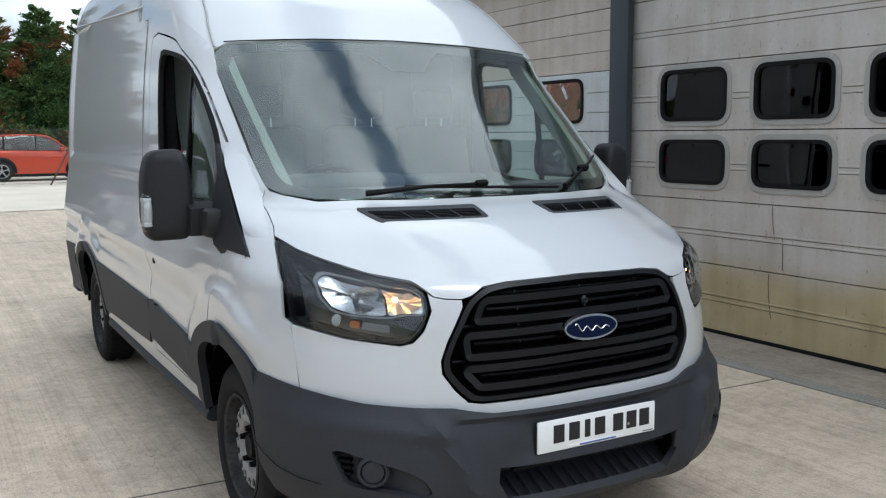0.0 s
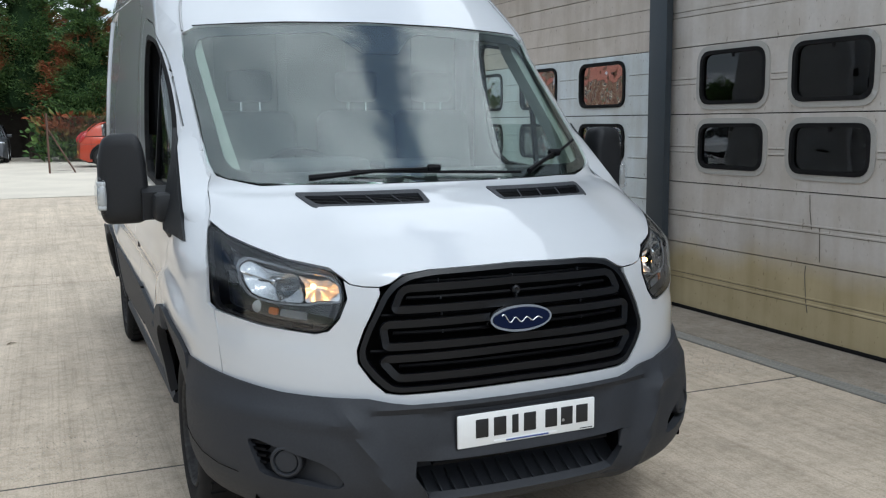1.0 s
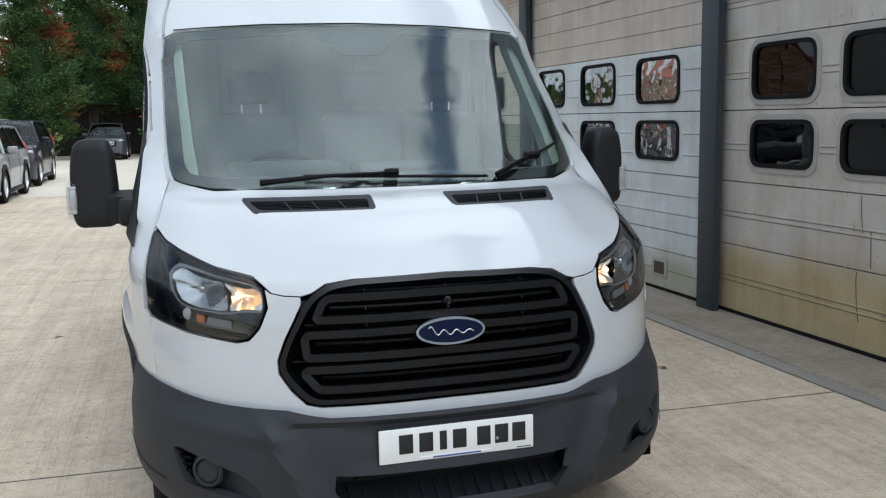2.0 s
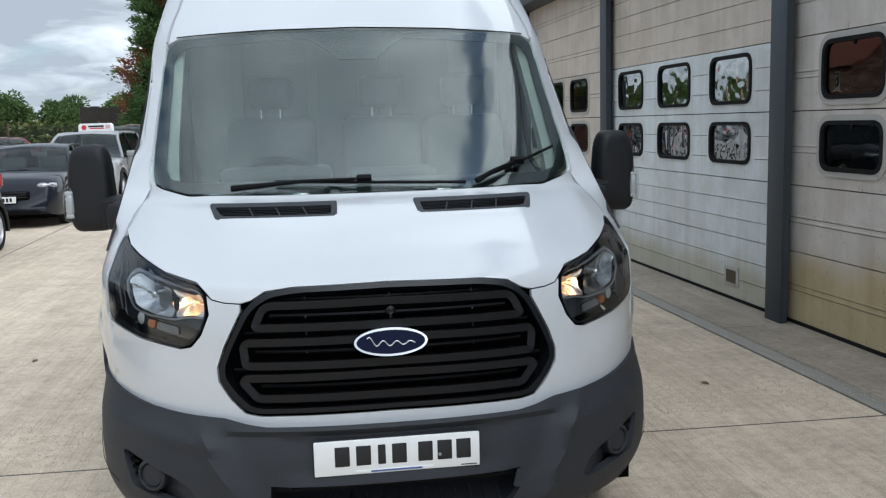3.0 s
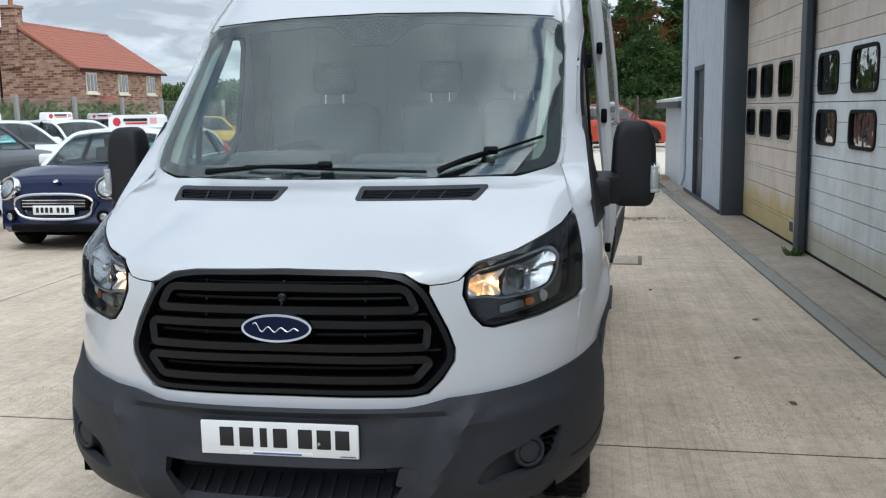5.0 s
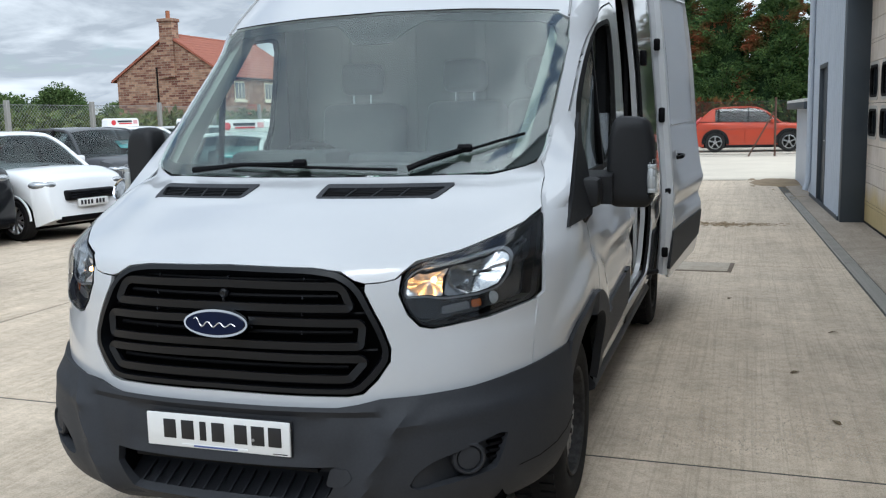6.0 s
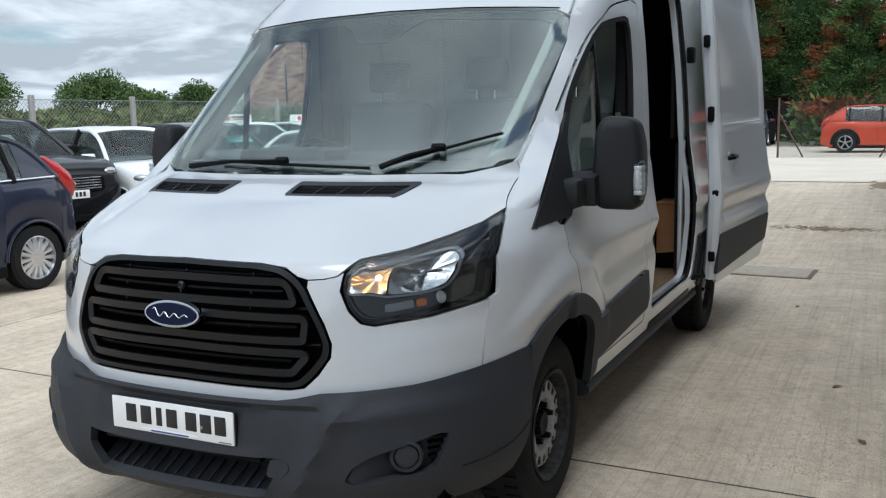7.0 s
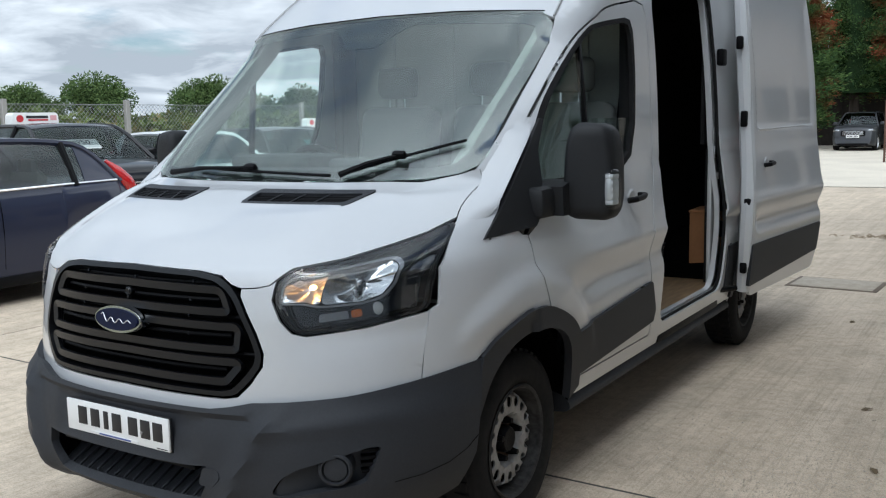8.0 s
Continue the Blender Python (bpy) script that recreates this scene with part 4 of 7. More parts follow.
bumper = part("front_bumper", thicken(bm, 0.03, inwards), PLASTIC, van, "textured dark grey front bumper", angle=32)
b = loft([[(x, y, z) for y, z in ((.05, .492), (.16, .49), (.17, .40), (.07, .335), (.035, .328), (.04, .315), (.07, .32), (.20, .38), (.20, .505), (.05, .505))] for x in (-.42, -.38, .38, .42)])
part("intake_floor", b, PLASTIC, bumper)
for sgn in (1, -1):
    part("intake_end", box(sgn * .43 - .02, sgn * .43 + .02, .06, .18, .33, .49), BLACK, bumper)
for k in range(15):
    x = -.34 + .68 * k / 14
    part("intake_rib", moved(box(-.004, .004, -.035, .07, 0, .010, .003), Matrix.Translation((x, .085, .357)) @ Matrix.Rotation(radians(25), 4, "X")), PLASTIC, bumper)
part("intake_bar", box(-.335, .335, .03, .06, .452, .466, .005), BLACK, bumper)
for f, sgn in ((fogs[0], 1), (fogs[1], -1)):
    b = panel(rounded(f, .015), lambda x, z: Vector((x, BUMP.y(x, z) + .012 + 0.058 * smooth(abs(x), .63, .76), z)), (), .03)
    fog = part("fog_recess", b, PLASTIC, bumper)
    c = Vector((sgn * .775, BUMP.y(.775, .487) + .026, .484))
    turn = Matrix.Translation(c) @ Matrix.Rotation(sgn * radians(32), 4, "Z")
    part("fog_blank", moved(lathe([(.05, .058), (-.012, .054), (-.018, .048), (-.018, .043), (-.006, .040), (-.012, .036), (-.016, 0)], 28, "y"), turn), PLASTIC, fog, "round blanking cover")
    for k in range(4):
        z = .455 + .022 * k
        part("fog_slat", moved(box(-.03, .03, -.01, .02, -.005, .005, .002), Matrix.Translation((sgn * .845, BUMP.y(.845, z) + .045, z + .01)) @ Matrix.Rotation(sgn * radians(45), 4, "Z")), BLACK, fog)
pts = [BUMP.at(BUMP.s_of_y(y, z), z) + Vector((.004, -.004, 0)) for y, z in ((.33, .425), (.42, .43), (.52, .445), (.60, .47), (.655, .50))]
for sgn in (1, -1):
    part("skirt_seam", tube([(sgn * p.x, p.y, p.z) for p in pts], .0012, 5), GAP, bumper)
b = panel(rounded([(.37, .42), (.42, .415), (.455, .45), (.44, .475), (.385, .478)], .012), lambda x, z: bump_surf(BUMP.s_of_x(x, z), z) + Vector((0, -.003, 0)), (), .03)
part("towing_cap", thicken(b, .006, inwards), PLASTIC, bumper)

# number plate with plain bars in place of its characters
plate = part("number_plate", box(-.26, .26, -.004, .006, .508, .619, .004), PLATE, bumper, "white number plate with dark bars")
part("plate_edge", box(-.263, .263, .002, .012, .505, .622, .003), INK, plate)
for x in (-.173, -.107, -.05, .005, .087, .148, .208):
    w = .012 if abs(x + .05) < .001 else .023
    part("bar", box(x - w, x + w, -.0065, -.003, .537, .600, .002), INK, plate)
part("dealer_strip", box(-.13, .11, -.006, -.003, .512, .522, .001), PLATE, plate)
part("strip_text", box(-.085, .075, -.0075, -.0055, .5145, .5195), INKBLUE, plate, "thin blue line of illegible text")
part("maker_text", box(.20, .25, -.0055, -.003, .514, .5165), INK, plate)
part("plate_screw", moved(lathe([(-.010, 0), (-.009, .005), (-.003, .006)], 12, "y"), Matrix.Translation((.132, 0, .555))), STEEL, plate)

# headlamps
def lamp(mir):
    def put(b):
        return mirrored(b) if mir else b
    lens_b = panel(rounded(LAMP, .028), nose_off(.001), (), .03, edge=.02)
    head = part("headlamp", put(thicken(lens_b, .004, inwards)), LENS, van, "clear headlamp, its inner bulb lit")
    head.visible_shadow = False
    c = (.77, 1.03)
    o = [(c[0] + (x - c[0]) * .972, c[1] + (z - c[1]) * .962) for x, z in LAMP]
    part("lamp_rim", put(thicken(panel(rounded(LAMP, .026), nose_off(-.002), [rounded(o, .026)], .02), .022, inwards)), BLACK, head)
    part("lamp_shell", put(panel(LAMP, nose_off(-.085), (), .04)), GLOSSBLACK, head)
    # main reflector: a bowl with a flat lower edge
    refl = rounded([(.590, .992), (.594, 1.058), (.624, 1.088), (.79, 1.125), (.842, 1.135), (.876, 1.107), (.880, 1.048), (.852, 1.001), (.80, .988), (.70, .982), (.655, .994)], .02)

    grown = [(.735 + (p.x - .735) * 1.03, 1.05 + (p.y - 1.05) * 1.07) for p in refl]
    trimmed = [(.735 + (p.x - .735) * .985, 1.05 + (p.y - 1.05) * .97) for p in refl]
    part("lamp_mask", put(thicken(panel(grown, nose_off(-.024), [trimmed], .02), .004, inwards)), SATIN, head, "satin silver lamp mask")

    def bowl(d0, ctr, r, flutes, depth):
        def f(x, z):
            u, w = (x - ctr[0]) / r[0], (z - ctr[1]) / r[1]
            q = math.hypot(u, w)
            wave = depth * math.cos(flutes * math.atan2(w, u) + 3 * q) * smooth(q, .15, .5)
            return nose_off(-.030 - d0 * max(0, 1 - q * q) + wave)(x, z)
        return f
    inner = rounded([(.592, .995), (.596, 1.055), (.625, 1.085), (.707, 1.099), (.700, .988), (.655, .998)], .012)
    outer = rounded([(.711, 1.100), (.79, 1.122), (.84, 1.132), (.872, 1.105), (.876, 1.05), (.85, 1.005), (.80, .992), (.704, .988)], .018)
    part("reflector", put(panel(inner, bowl(.050, (.660, 1.050), (.07, .06), 7, .005), (), .008)), WARMED, head, "polished reflector")
    part("reflector", put(panel(outer, bowl(.055, (.795, 1.062), (.085, .075), 5, .003), (), .008)), MIRROR, head, "polished reflector")
    q = nose_off(-.045)(.675, 1.048)
    b = bmesh.new()
    bmesh.ops.create_icosphere(b, subdivisions=2, radius=.009)
    for v in b.verts:
        v.co.y *= 1.8
    part("bulb", put(moved(b, Matrix.Translation(q))), BULB, head, "glowing warm bulb")
    q = nose_off(-.06)(.798, 1.063)
    part("bulb_cap", put(moved(lathe([(.03, .013), (-.004, .013), (-.012, .011), (-.016, .006), (-.017, 0)], 20, "y"), Matrix.Translation(q) @ Matrix.Rotation(radians(25), 4, "Z"))), MIRROR, head)
    # bezel and strip below
    lower = rounded([(.62, .985), (.70, .972), (.80, .975), (.86, 1.02), (.90, 1.10), (.925, 1.10), (.925, .965), (.80, .93), (.665, .915), (.64, .93)], .012)
    part("bezel", put(thicken(panel(lower, nose_off(-.045), (), .03), .01, inwards)), GLOSSBLACK, head)
    strip = rounded([(.70, .955), (.775, .965), (.78, .940), (.70, .929)], .006)
    part("side_reflector", put(thicken(panel(strip, nose_off(-.036), (), .02), .006, inwards)), SATIN, head)
    dot = rounded([(.783, .967), (.808, .97), (.812, .945), (.785, .941)], .008)
    part("amber_lamp", put(thicken(panel(dot, nose_off(-.034), (), .02), .006, inwards)), AMBER, head, "amber indicator")
    q = nose_off(-.048)(.845, .965)
    part("corner_lamp", put(moved(lathe([(.02, .022), (-.002, .022), (-.006, .014), (-.007, 0)], 20, "y"), Matrix.Translation(q) @ Matrix.Rotation(radians(30), 4, "Z"))), LENSCORE, head)
    rib = [nose_off(-.030)(x, z) for x, z in ((.80, .985), (.855, 1.01), (.885, 1.08), (.90, 1.15))]
    part("lamp_rib", put(tube(rib, .005, 5)), BLACK, head)


lamp(False)
lamp(True)

# door mirrors
def door_mirror(mir):
    def put(b):
        return mirrored(b) if mir else b
    cx, cy, cz = 1.150, 1.325, 1.365
    rings = []
    prof = [(-.060, .70), (-.056, .84), (-.040, .96), (-.01, 1.0), (.05, .99), (.075, .95), (.078, .90)]
    shape = rounded([(-.088, -.195), (.080, -.200), (.098, -.12), (.094, .06), (.070, .165), (-.060, .172), (-.085, .10), (-.095, -.05)], .045, 6)
    for dy, k in prof:
        rings.append([(cx + p.x * k, cy + dy + .02 * (p.x / .1), cz + p.y * k) for p in shape])
    m = part("door_mirror", put(loft(rings)), HOUSING, van, "large black door mirror with clear indicator", angle=50)
    g = [(cx + p.x * .86, cy + .079 + .02 * (p.x / .1), cz + p.y * .88) for p in shape]
    g2 = [(x, y + .002, z) for x, y, z in g]
    part("mirror_glass", put(loft([g, g2])), CHROME, m)
    arm = [[(x, y, z) for y, z in ((1.20, 1.19), (1.33, 1.19), (1.36, 1.21), (1.37, 1.30), (1.35, 1.318), (1.265, 1.318), (1.19, 1.30))] for x in (.93, 1.02, 1.09)]
    part("mirror_arm", put(loft(arm)), HOUSING, m, angle=30)
    part("arm_root", put(box(.94, 1.055, 1.10, 1.27, 1.185, 1.30, .025)), HOUSING, m)
    for nm, k, mt in (("indicator_lens", .70, LENSCORE), ("indicator_cover", 1.0, LENS)):
        b = bmesh.new()
        bmesh.ops.create_uvsphere(b, u_segments=20, v_segments=12, radius=1)
        for v in b.verts:
            x, y, z = v.co
            w = 1 - .18 * max(z, 0)
            v.co = Vector((cx + .084 + .028 * k * math.copysign(abs(x) ** .6, x) * w, cy - .012 + .052 * k * math.copysign(abs(y) ** .6, y), cz - .080 + .078 * k * math.copysign(abs(z) ** .5, z)))
        part(nm, put(b), mt, m, "clear indicator lens" if mt is LENS else "")
    for j in range(5):
        zz = cz - .128 + .024 * j
        part("lens_rib", put(box(cx + .07, cx + .1025, cy - .045, cy + .015, zz - .009, zz + .009, .004)), LENSCORE, m)


door_mirror(False)
door_mirror(True)

# wheels
def steel_wheel(parent, x, y, sgn, r=.345, w=.215):
    """Tyre, pressed steel rim with hand holes, hub and nuts; sgn: which way it faces."""
    m = Matrix.Translation((x, y, r)) @ Matrix.Diagonal((sgn, 1, 1, 1))
    h = w / 2
    wheel = part("wheel", moved(lathe([(-h * .8, .205), (-h * .85, .21), (-h, .26), (-h, .30), (-h * .88, .33), (-h * .6, .342), (h * .6, .342), (h * .88, .33), (h, .30), (h, .255), (h * .86, .212), (h * .7, .205)], 48), m), TYRE, parent, "worn black tyre on a rusty silver steel wheel", angle=50)
    for k in range(44):
        t = 2 * math.pi * k / 44
        for s in (-1, 1):
            b = box(s * h * .45 - .028, s * h * .45 + .028, -.014, .014, -.004, .006)
            part("tread_block", moved(b, m @ Matrix.Rotation(t + (.05 if s > 0 else 0), 4, "X") @ Matrix.Translation((0, 0, r - .002))), TYRE, wheel)
    part("rim", moved(lathe([(h * .92, .218), (h * .97, .212), (h * .90, .203), (h * .55, .196), (h * .30, .190), (h * .20, .186)], 48), m), RIMSTEEL, wheel, "worn blackened rim edge")
    n = 16
    holes = []
    for k in range(n):
        c, s = math.cos(2 * math.pi * k / n), math.sin(2 * math.pi * k / n)
        holes.append([(c * (.151 + .025 * math.cos(t)) - s * .0185 * math.sin(t), s * (.151 + .025 * math.cos(t)) + c * .0185 * math.sin(t)) for t in (2 * math.pi * j / 12 for j in range(12))])
    centre = [(.088 * math.cos(2 * math.pi * k / 32), .088 * math.sin(2 * math.pi * k / 32)) for k in range(32)]

    def dish(u, v):
        q = math.hypot(u, v)
        return Vector((h * (.22 + .40 * smooth(q, .187, .165) - .34 * smooth(q, .105, .080)), u, v))
    disc = panel([(.187 * math.cos(2 * math.pi * k / 56), .187 * math.sin(2 * math.pi * k / 56)) for k in range(56)], dish, holes + [centre], .016, edge=.010)
    part("disc", moved(thicken(disc, .006, lambda co: Vector((-1, 0, 0))), m), STEEL, wheel, "silver steel wheel disc with oval holes")
    part("disc_centre", moved(panel(centre, dish, (), .016, edge=.010), m), RUSTY, wheel, "rusty wheel centre")
    part("brake", moved(lathe([(.0, 0), (.0, .185), (-.05, .185)], 24), m), GAP, wheel)
    part("hub", moved(lathe([(h * .1, .055), (h * .50, .052), (h * .62, .044), (h * .62, .030), (h * .56, 0)], 24), m), BLACK, wheel)
    for k in range(5):
        t = 2 * math.pi * k / 5 + .3
        part("wheel_nut", moved(lathe([(h * .2, .016), (h * .45, .016), (h * .62, .012), (h * .72, .011), (h * .74, 0)], 8), m @ Matrix.Translation((0, .075 * math.cos(t), .075 * math.sin(t)))), BLACK, wheel)


for sgn in (1, -1):
    for y in (1.045, 4.37):
        steel_wheel(van, sgn * .868, y, sgn)

# cab interior
dash_rows = []
for x in (-.84, -.7, -.5, -.25, 0, .25, .5, .7, .84):
    f = BODY.y(x, 1.36) + .05
    dash_rows.append([(x, y, z) for y, z in ((f + .05, 1.20), (f + .01, 1.325), (max(f + .12, .98), 1.362), (1.22, 1.362), (1.42, 1.33), (1.50, 1.26), (1.50, 1.0), (1.4, .8), (1.3, .8))])
part("dashboard", loft(dash_rows), DASH, van, "dark grey dashboard")
part("dash_pod", moved(box(-.24, .24, -.12, .16, 0, .07, .03), Matrix.Translation((-.37, 1.30, 1.345))), DASH, van)
part("dash_pod", moved(box(-.19, .19, -.08, .14, 0, .055, .025), Matrix.Translation((.13, 1.30, 1.345))), DASH, van)
wheel_m = Matrix.Translation((-.37, 1.60, 1.275)) @ Matrix.Rotation(radians(-58), 4, "X")
pts = [(.195 * math.cos(2 * math.pi * k / 28), .195 * math.sin(2 * math.pi * k / 28), 0) for k in range(29)]
sw = part("steering_wheel", moved(tube(pts, .017, 8), wheel_m), BLACK, van)
part("boss", moved(box(-.07, .07, -.06, .06, -.03, .02, .02), wheel_m), BLACK, sw)
for t in (0, math.pi, -math.pi / 2):
    part("spoke", moved(box(.05, .19, -.018, .018, -.01, .008, .004), wheel_m @ Matrix.Rotation(t, 4, "Z")), BLACK, sw)
for x, w in ((-.42, .24), (.17, .22), (.62, .22)):
    st = part("seat", moved(box(-w, w, -.09, .07, 0, .72, .06, 3), Matrix.Translation((x, 2.22, .92)) @ Matrix.Rotation(radians(-10), 4, "X")), SEAT, van, "dark cloth cab seat")
    part("cushion", box(x - w, x + w, 1.68, 2.25, .80, .97, .05, 3), SEAT, st)
    part("headrest", moved(box(-.12, .12, -.05, .05, 0, .17, .04, 3), Matrix.Translation((x, 2.30, 1.68))), SEAT, st)
    for s in (-.05, .05):
        part("post", tube([(x + s, 2.29, 1.60), (x + s, 2.29, 1.70)], .006, 6), CHROME, st)
part("cab_floor", box(-.88, .88, .8, 2.5, .42, .50), BLACK, van)
part("headlining", loft([[(x, y, z) for y, z in ((1.72, 2.02), (1.95, 2.12), (2.5, 2.15), (2.5, 2.17), (1.95, 2.14), (1.72, 2.04))] for x in (-.76, 0, .76)]), TRIM, van)
for sgn in (1, -1):
    b = loft([[(sgn * .815, BODY.y(.80, z) + .04, z), (sgn * w, BODY.y(w, z) + .05, z), (sgn * (w + .015), BODY.y(w, z) + .19, z), (sgn * .885, BODY.y(.80, z) + .20, z)] for z, w in ((1.37, .738), (1.5, .752), (1.7, .762), (1.9, .768), (1.99, .768))])
    part("pillar_trim", b, TRIM, van, "pale moulded pillar trim")
    part("belt", tube([(sgn * .87, 2.40, 1.85), (sgn * .84, 2.36, 1.4), (sgn * .80, 2.34, .95)], .02, 6), BLACK, van)
    # near-black too, for the shade behind the side windows
    part("rear_pillar_trim", box(sgn * .88 - .03, sgn * .88 + .03, 2.33, 2.5, .5, 2.12, .02), SHADE_LINING, van)

# ---- ground ----
def concrete(name, base, dark, streak):
    """Weathered concrete: stains, brush streaks along the lane, speckle and pits."""
    m = bpy.data.materials.new(name)
    m.use_nodes = True
    n, l = m.node_tree.nodes, m.node_tree.links
    b = n["Principled BSDF"]
    b.inputs["Roughness"].default_value = 0.85
    tc = n.new("ShaderNodeTexCoord")

    def noise_tex(scale, detail, stretch=(1, 1, 1), rough=0.6):
        mp, t = n.new("ShaderNodeMapping"), n.new("ShaderNodeTexNoise")
        mp.inputs["Scale"].default_value = stretch
        t.inputs["Scale"].default_value, t.inputs["Detail"].default_value, t.inputs["Roughness"].default_value = scale, detail, rough
        l.new(tc.outputs["Object"], mp.inputs["Vector"])
        l.new(mp.outputs["Vector"], t.inputs["Vector"])
        return t

    def ramp(t, lo, hi, c0, c1):
        r = n.new("ShaderNodeValToRGB")
        r.color_ramp.elements[0].position, r.color_ramp.elements[1].position = lo, hi
        r.color_ramp.elements[0].color, r.color_ramp.elements[1].color = (*c0, 1), (*c1, 1)
        l.new(t.outputs["Fac"], r.inputs["Fac"])
        return r

    def mul(a, c, f=1.0):
        x = n.new("ShaderNodeMix")
        x.data_type, x.blend_type = "RGBA", "MULTIPLY"
        x.inputs["Factor"].default_value = f
        l.new(a, x.inputs["A"])
        l.new(c, x.inputs["B"])
        return x.outputs["Result"]
    c = ramp(noise_tex(0.45, 6), 0.32, 0.68, dark, base).outputs["Color"]
    c = mul(c, ramp(noise_tex(3.0, 6), 0.30, 0.62, (.80, .79, .77), (1.04, 1.03, 1.02)).outputs["Color"], .9)
    c = mul(c, ramp(noise_tex(7.0, 3, (1, .035, 1)), 0.38, 0.60, (.80, .79, .77), (1.03, 1.03, 1.03)).outputs["Color"], streak)
    c = mul(c, ramp(noise_tex(60, 2, (1, .012, 1)), 0.36, 0.50, (.78, .77, .75), (1.02, 1.02, 1.02)).outputs["Color"], streak)
    c = mul(c, ramp(noise_tex(90, 2), 0.30, 0.55, (.70, .69, .68), (1.05, 1.05, 1.05)).outputs["Color"], .7)
    c = mul(c, ramp(noise_tex(260, 1), 0.32, 0.50, (.62, .60, .57), (1.06, 1.06, 1.06)).outputs["Color"], .7)
    c = mul(c, ramp(noise_tex(16, 5), 0.36, 0.56, (.82, .80, .77), (1.03, 1.03, 1.03)).outputs["Color"], .8)
    vo = n.new("ShaderNodeTexVoronoi")
    vo.inputs["Scale"].default_value = 1.9
    l.new(tc.outputs["Object"], vo.inputs["Vector"])
    r = n.new("ShaderNodeValToRGB")
    r.color_ramp.elements[0].position, r.color_ramp.elements[1].position = .012, .03
    r.color_ramp.elements[0].color, r.color_ramp.elements[1].color = (.22, .20, .18, 1), (1, 1, 1, 1)
    l.new(vo.outputs["Distance"], r.inputs["Fac"])
    c = mul(c, r.outputs["Color"], .8)
    l.new(c, b.inputs["Base Color"])
    bn, bt = n.new("ShaderNodeBump"), noise_tex(140, 5)
    bn.inputs["Strength"].default_value, bn.inputs["Distance"].default_value = .5, .004
    l.new(bt.outputs["Fac"], bn.inputs["Height"])
    l.new(bn.outputs["Normal"], b.inputs["Normal"])
    return m


SLAB = concrete("yard_concrete", (.665, .562, .440), (.535, .452, .358), .55)
APRON = concrete("apron_concrete", (.45, .385, .315), (.29, .25, .205), .3)
GRASSY = mat("rough_ground", (.10, .12, .045), .95, color2=(.16, .13, .08), scale=.3, fine=6, amount=.9)
GRIT = mat("pale_grit", (.62, .56, .46), .95, color2=(.46, .41, .34), scale=.6, fine=50, amount=.8, bump=.6, bump_scale=60)
SAND = mat("brown_grit", (.30, .22, .13), .95, color2=(.18, .13, .08), scale=6, fine=60, amount=.9, bump=.8, bump_scale=40)

bm = bmesh.new()
bmesh.ops.create_grid(bm, x_segments=20, y_segments=20, size=1500)
for v in bm.verts:
    v.co.z = -0.12
tagged(finish(bm, "ground", GRASSY), "rough grassy ground beyond the yard", "ground", kind="structure")
tagged(finish(box(-26, 16, 19.2, 58, -.3, -.004), "gravel_lot", GRIT), "pale grit lot behind the concrete yard", "ground", kind="structure")
yard = thing("pavement", "pale weathered concrete yard cast in large slabs", "pavement", kind="structure")
WALL_K, JOINT_K = -.028, -.022


def slab(x0, x1, y0, y1, material, z=0.0, name="slab", g=.009):
    """Slab between two lines along the wall and two lines across the lane."""
    def at(x, y):
        px = x + WALL_K * y
        return (px, y + JOINT_K * px)
    b = bmesh.new()
    c = [at(x0 + g, y0 + g), at(x1 - g, y0 + g), at(x1 - g, y1 - g), at(x0 + g, y1 - g)]
    lo, hi = [b.verts.new((*p, z - .15)) for p in c], [b.verts.new((*p, z)) for p in c]
    b.faces.new(hi)
    b.faces.new(lo[::-1])
    for i in range(4):
        j = (i + 1) % 4
        b.faces.new((lo[i], lo[j], hi[j], hi[i]))
    bmesh.ops.bevel(b, geom=[ed for ed in b.edges if all(abs(v.co.z - z) < 1e-6 for v in ed.verts)], offset=.006, segments=1, affect="EDGES")
    return part(name, b, material, yard, smooth=False)


YS = [-15.2, -9.6, -4.0, 1.60, 7.20, 12.8, 19.3]
for y0, y1 in zip(YS, YS[1:]):
    for x0, x1 in ((-25, -18), (-18, -11), (-11, -4.0), (-4.0, 2.769)):
        slab(x0, x1, y0, y1, SLAB)
for y0, y1 in ((-15.2, -4.0), (-4.0, 3.70), (3.70, 7.50), (7.50, 11.2), (11.2, 19.2)):
    slab(2.901, 3.55, y0, y1, APRON, .004, "apron_slab")
part("joint_bed", box(-26, 3.6, -15.5, 19.5, -.30, -.004), mat("joint_filler", (.085, .078, .068), .9, amount=.6), yard)

# drain channel along the building
drain = thing("drain_channel", "narrow grey metal drain channel with slotted grating", "drain", Matrix.Translation((2.835, 0, 0)) @ Matrix.Rotation(radians(1.6), 4, "Z"))
DRAIN = mat("galvanised_grate", (.34, .32, .285), .75, .0, color2=(.21, .195, .17), scale=5, amount=.7)
# bed raised and lightened in colour so the slots do not go dark
part("channel", box(-.052, .052, -14, 15.6, -.10, -.010), mat("lightened_bed", (.20, .18, .15), .95, color2=(.10, .09, .075), scale=6, amount=.8), drain, "shallow channel bed, lightened to weaken the shade in the slots")
for s in (-1, 1):
    part("edge_rail", box(s * .055 - .006, s * .055 + .006, -14, 15.6, -.05, .003, .002), DRAIN, drain)
me = None
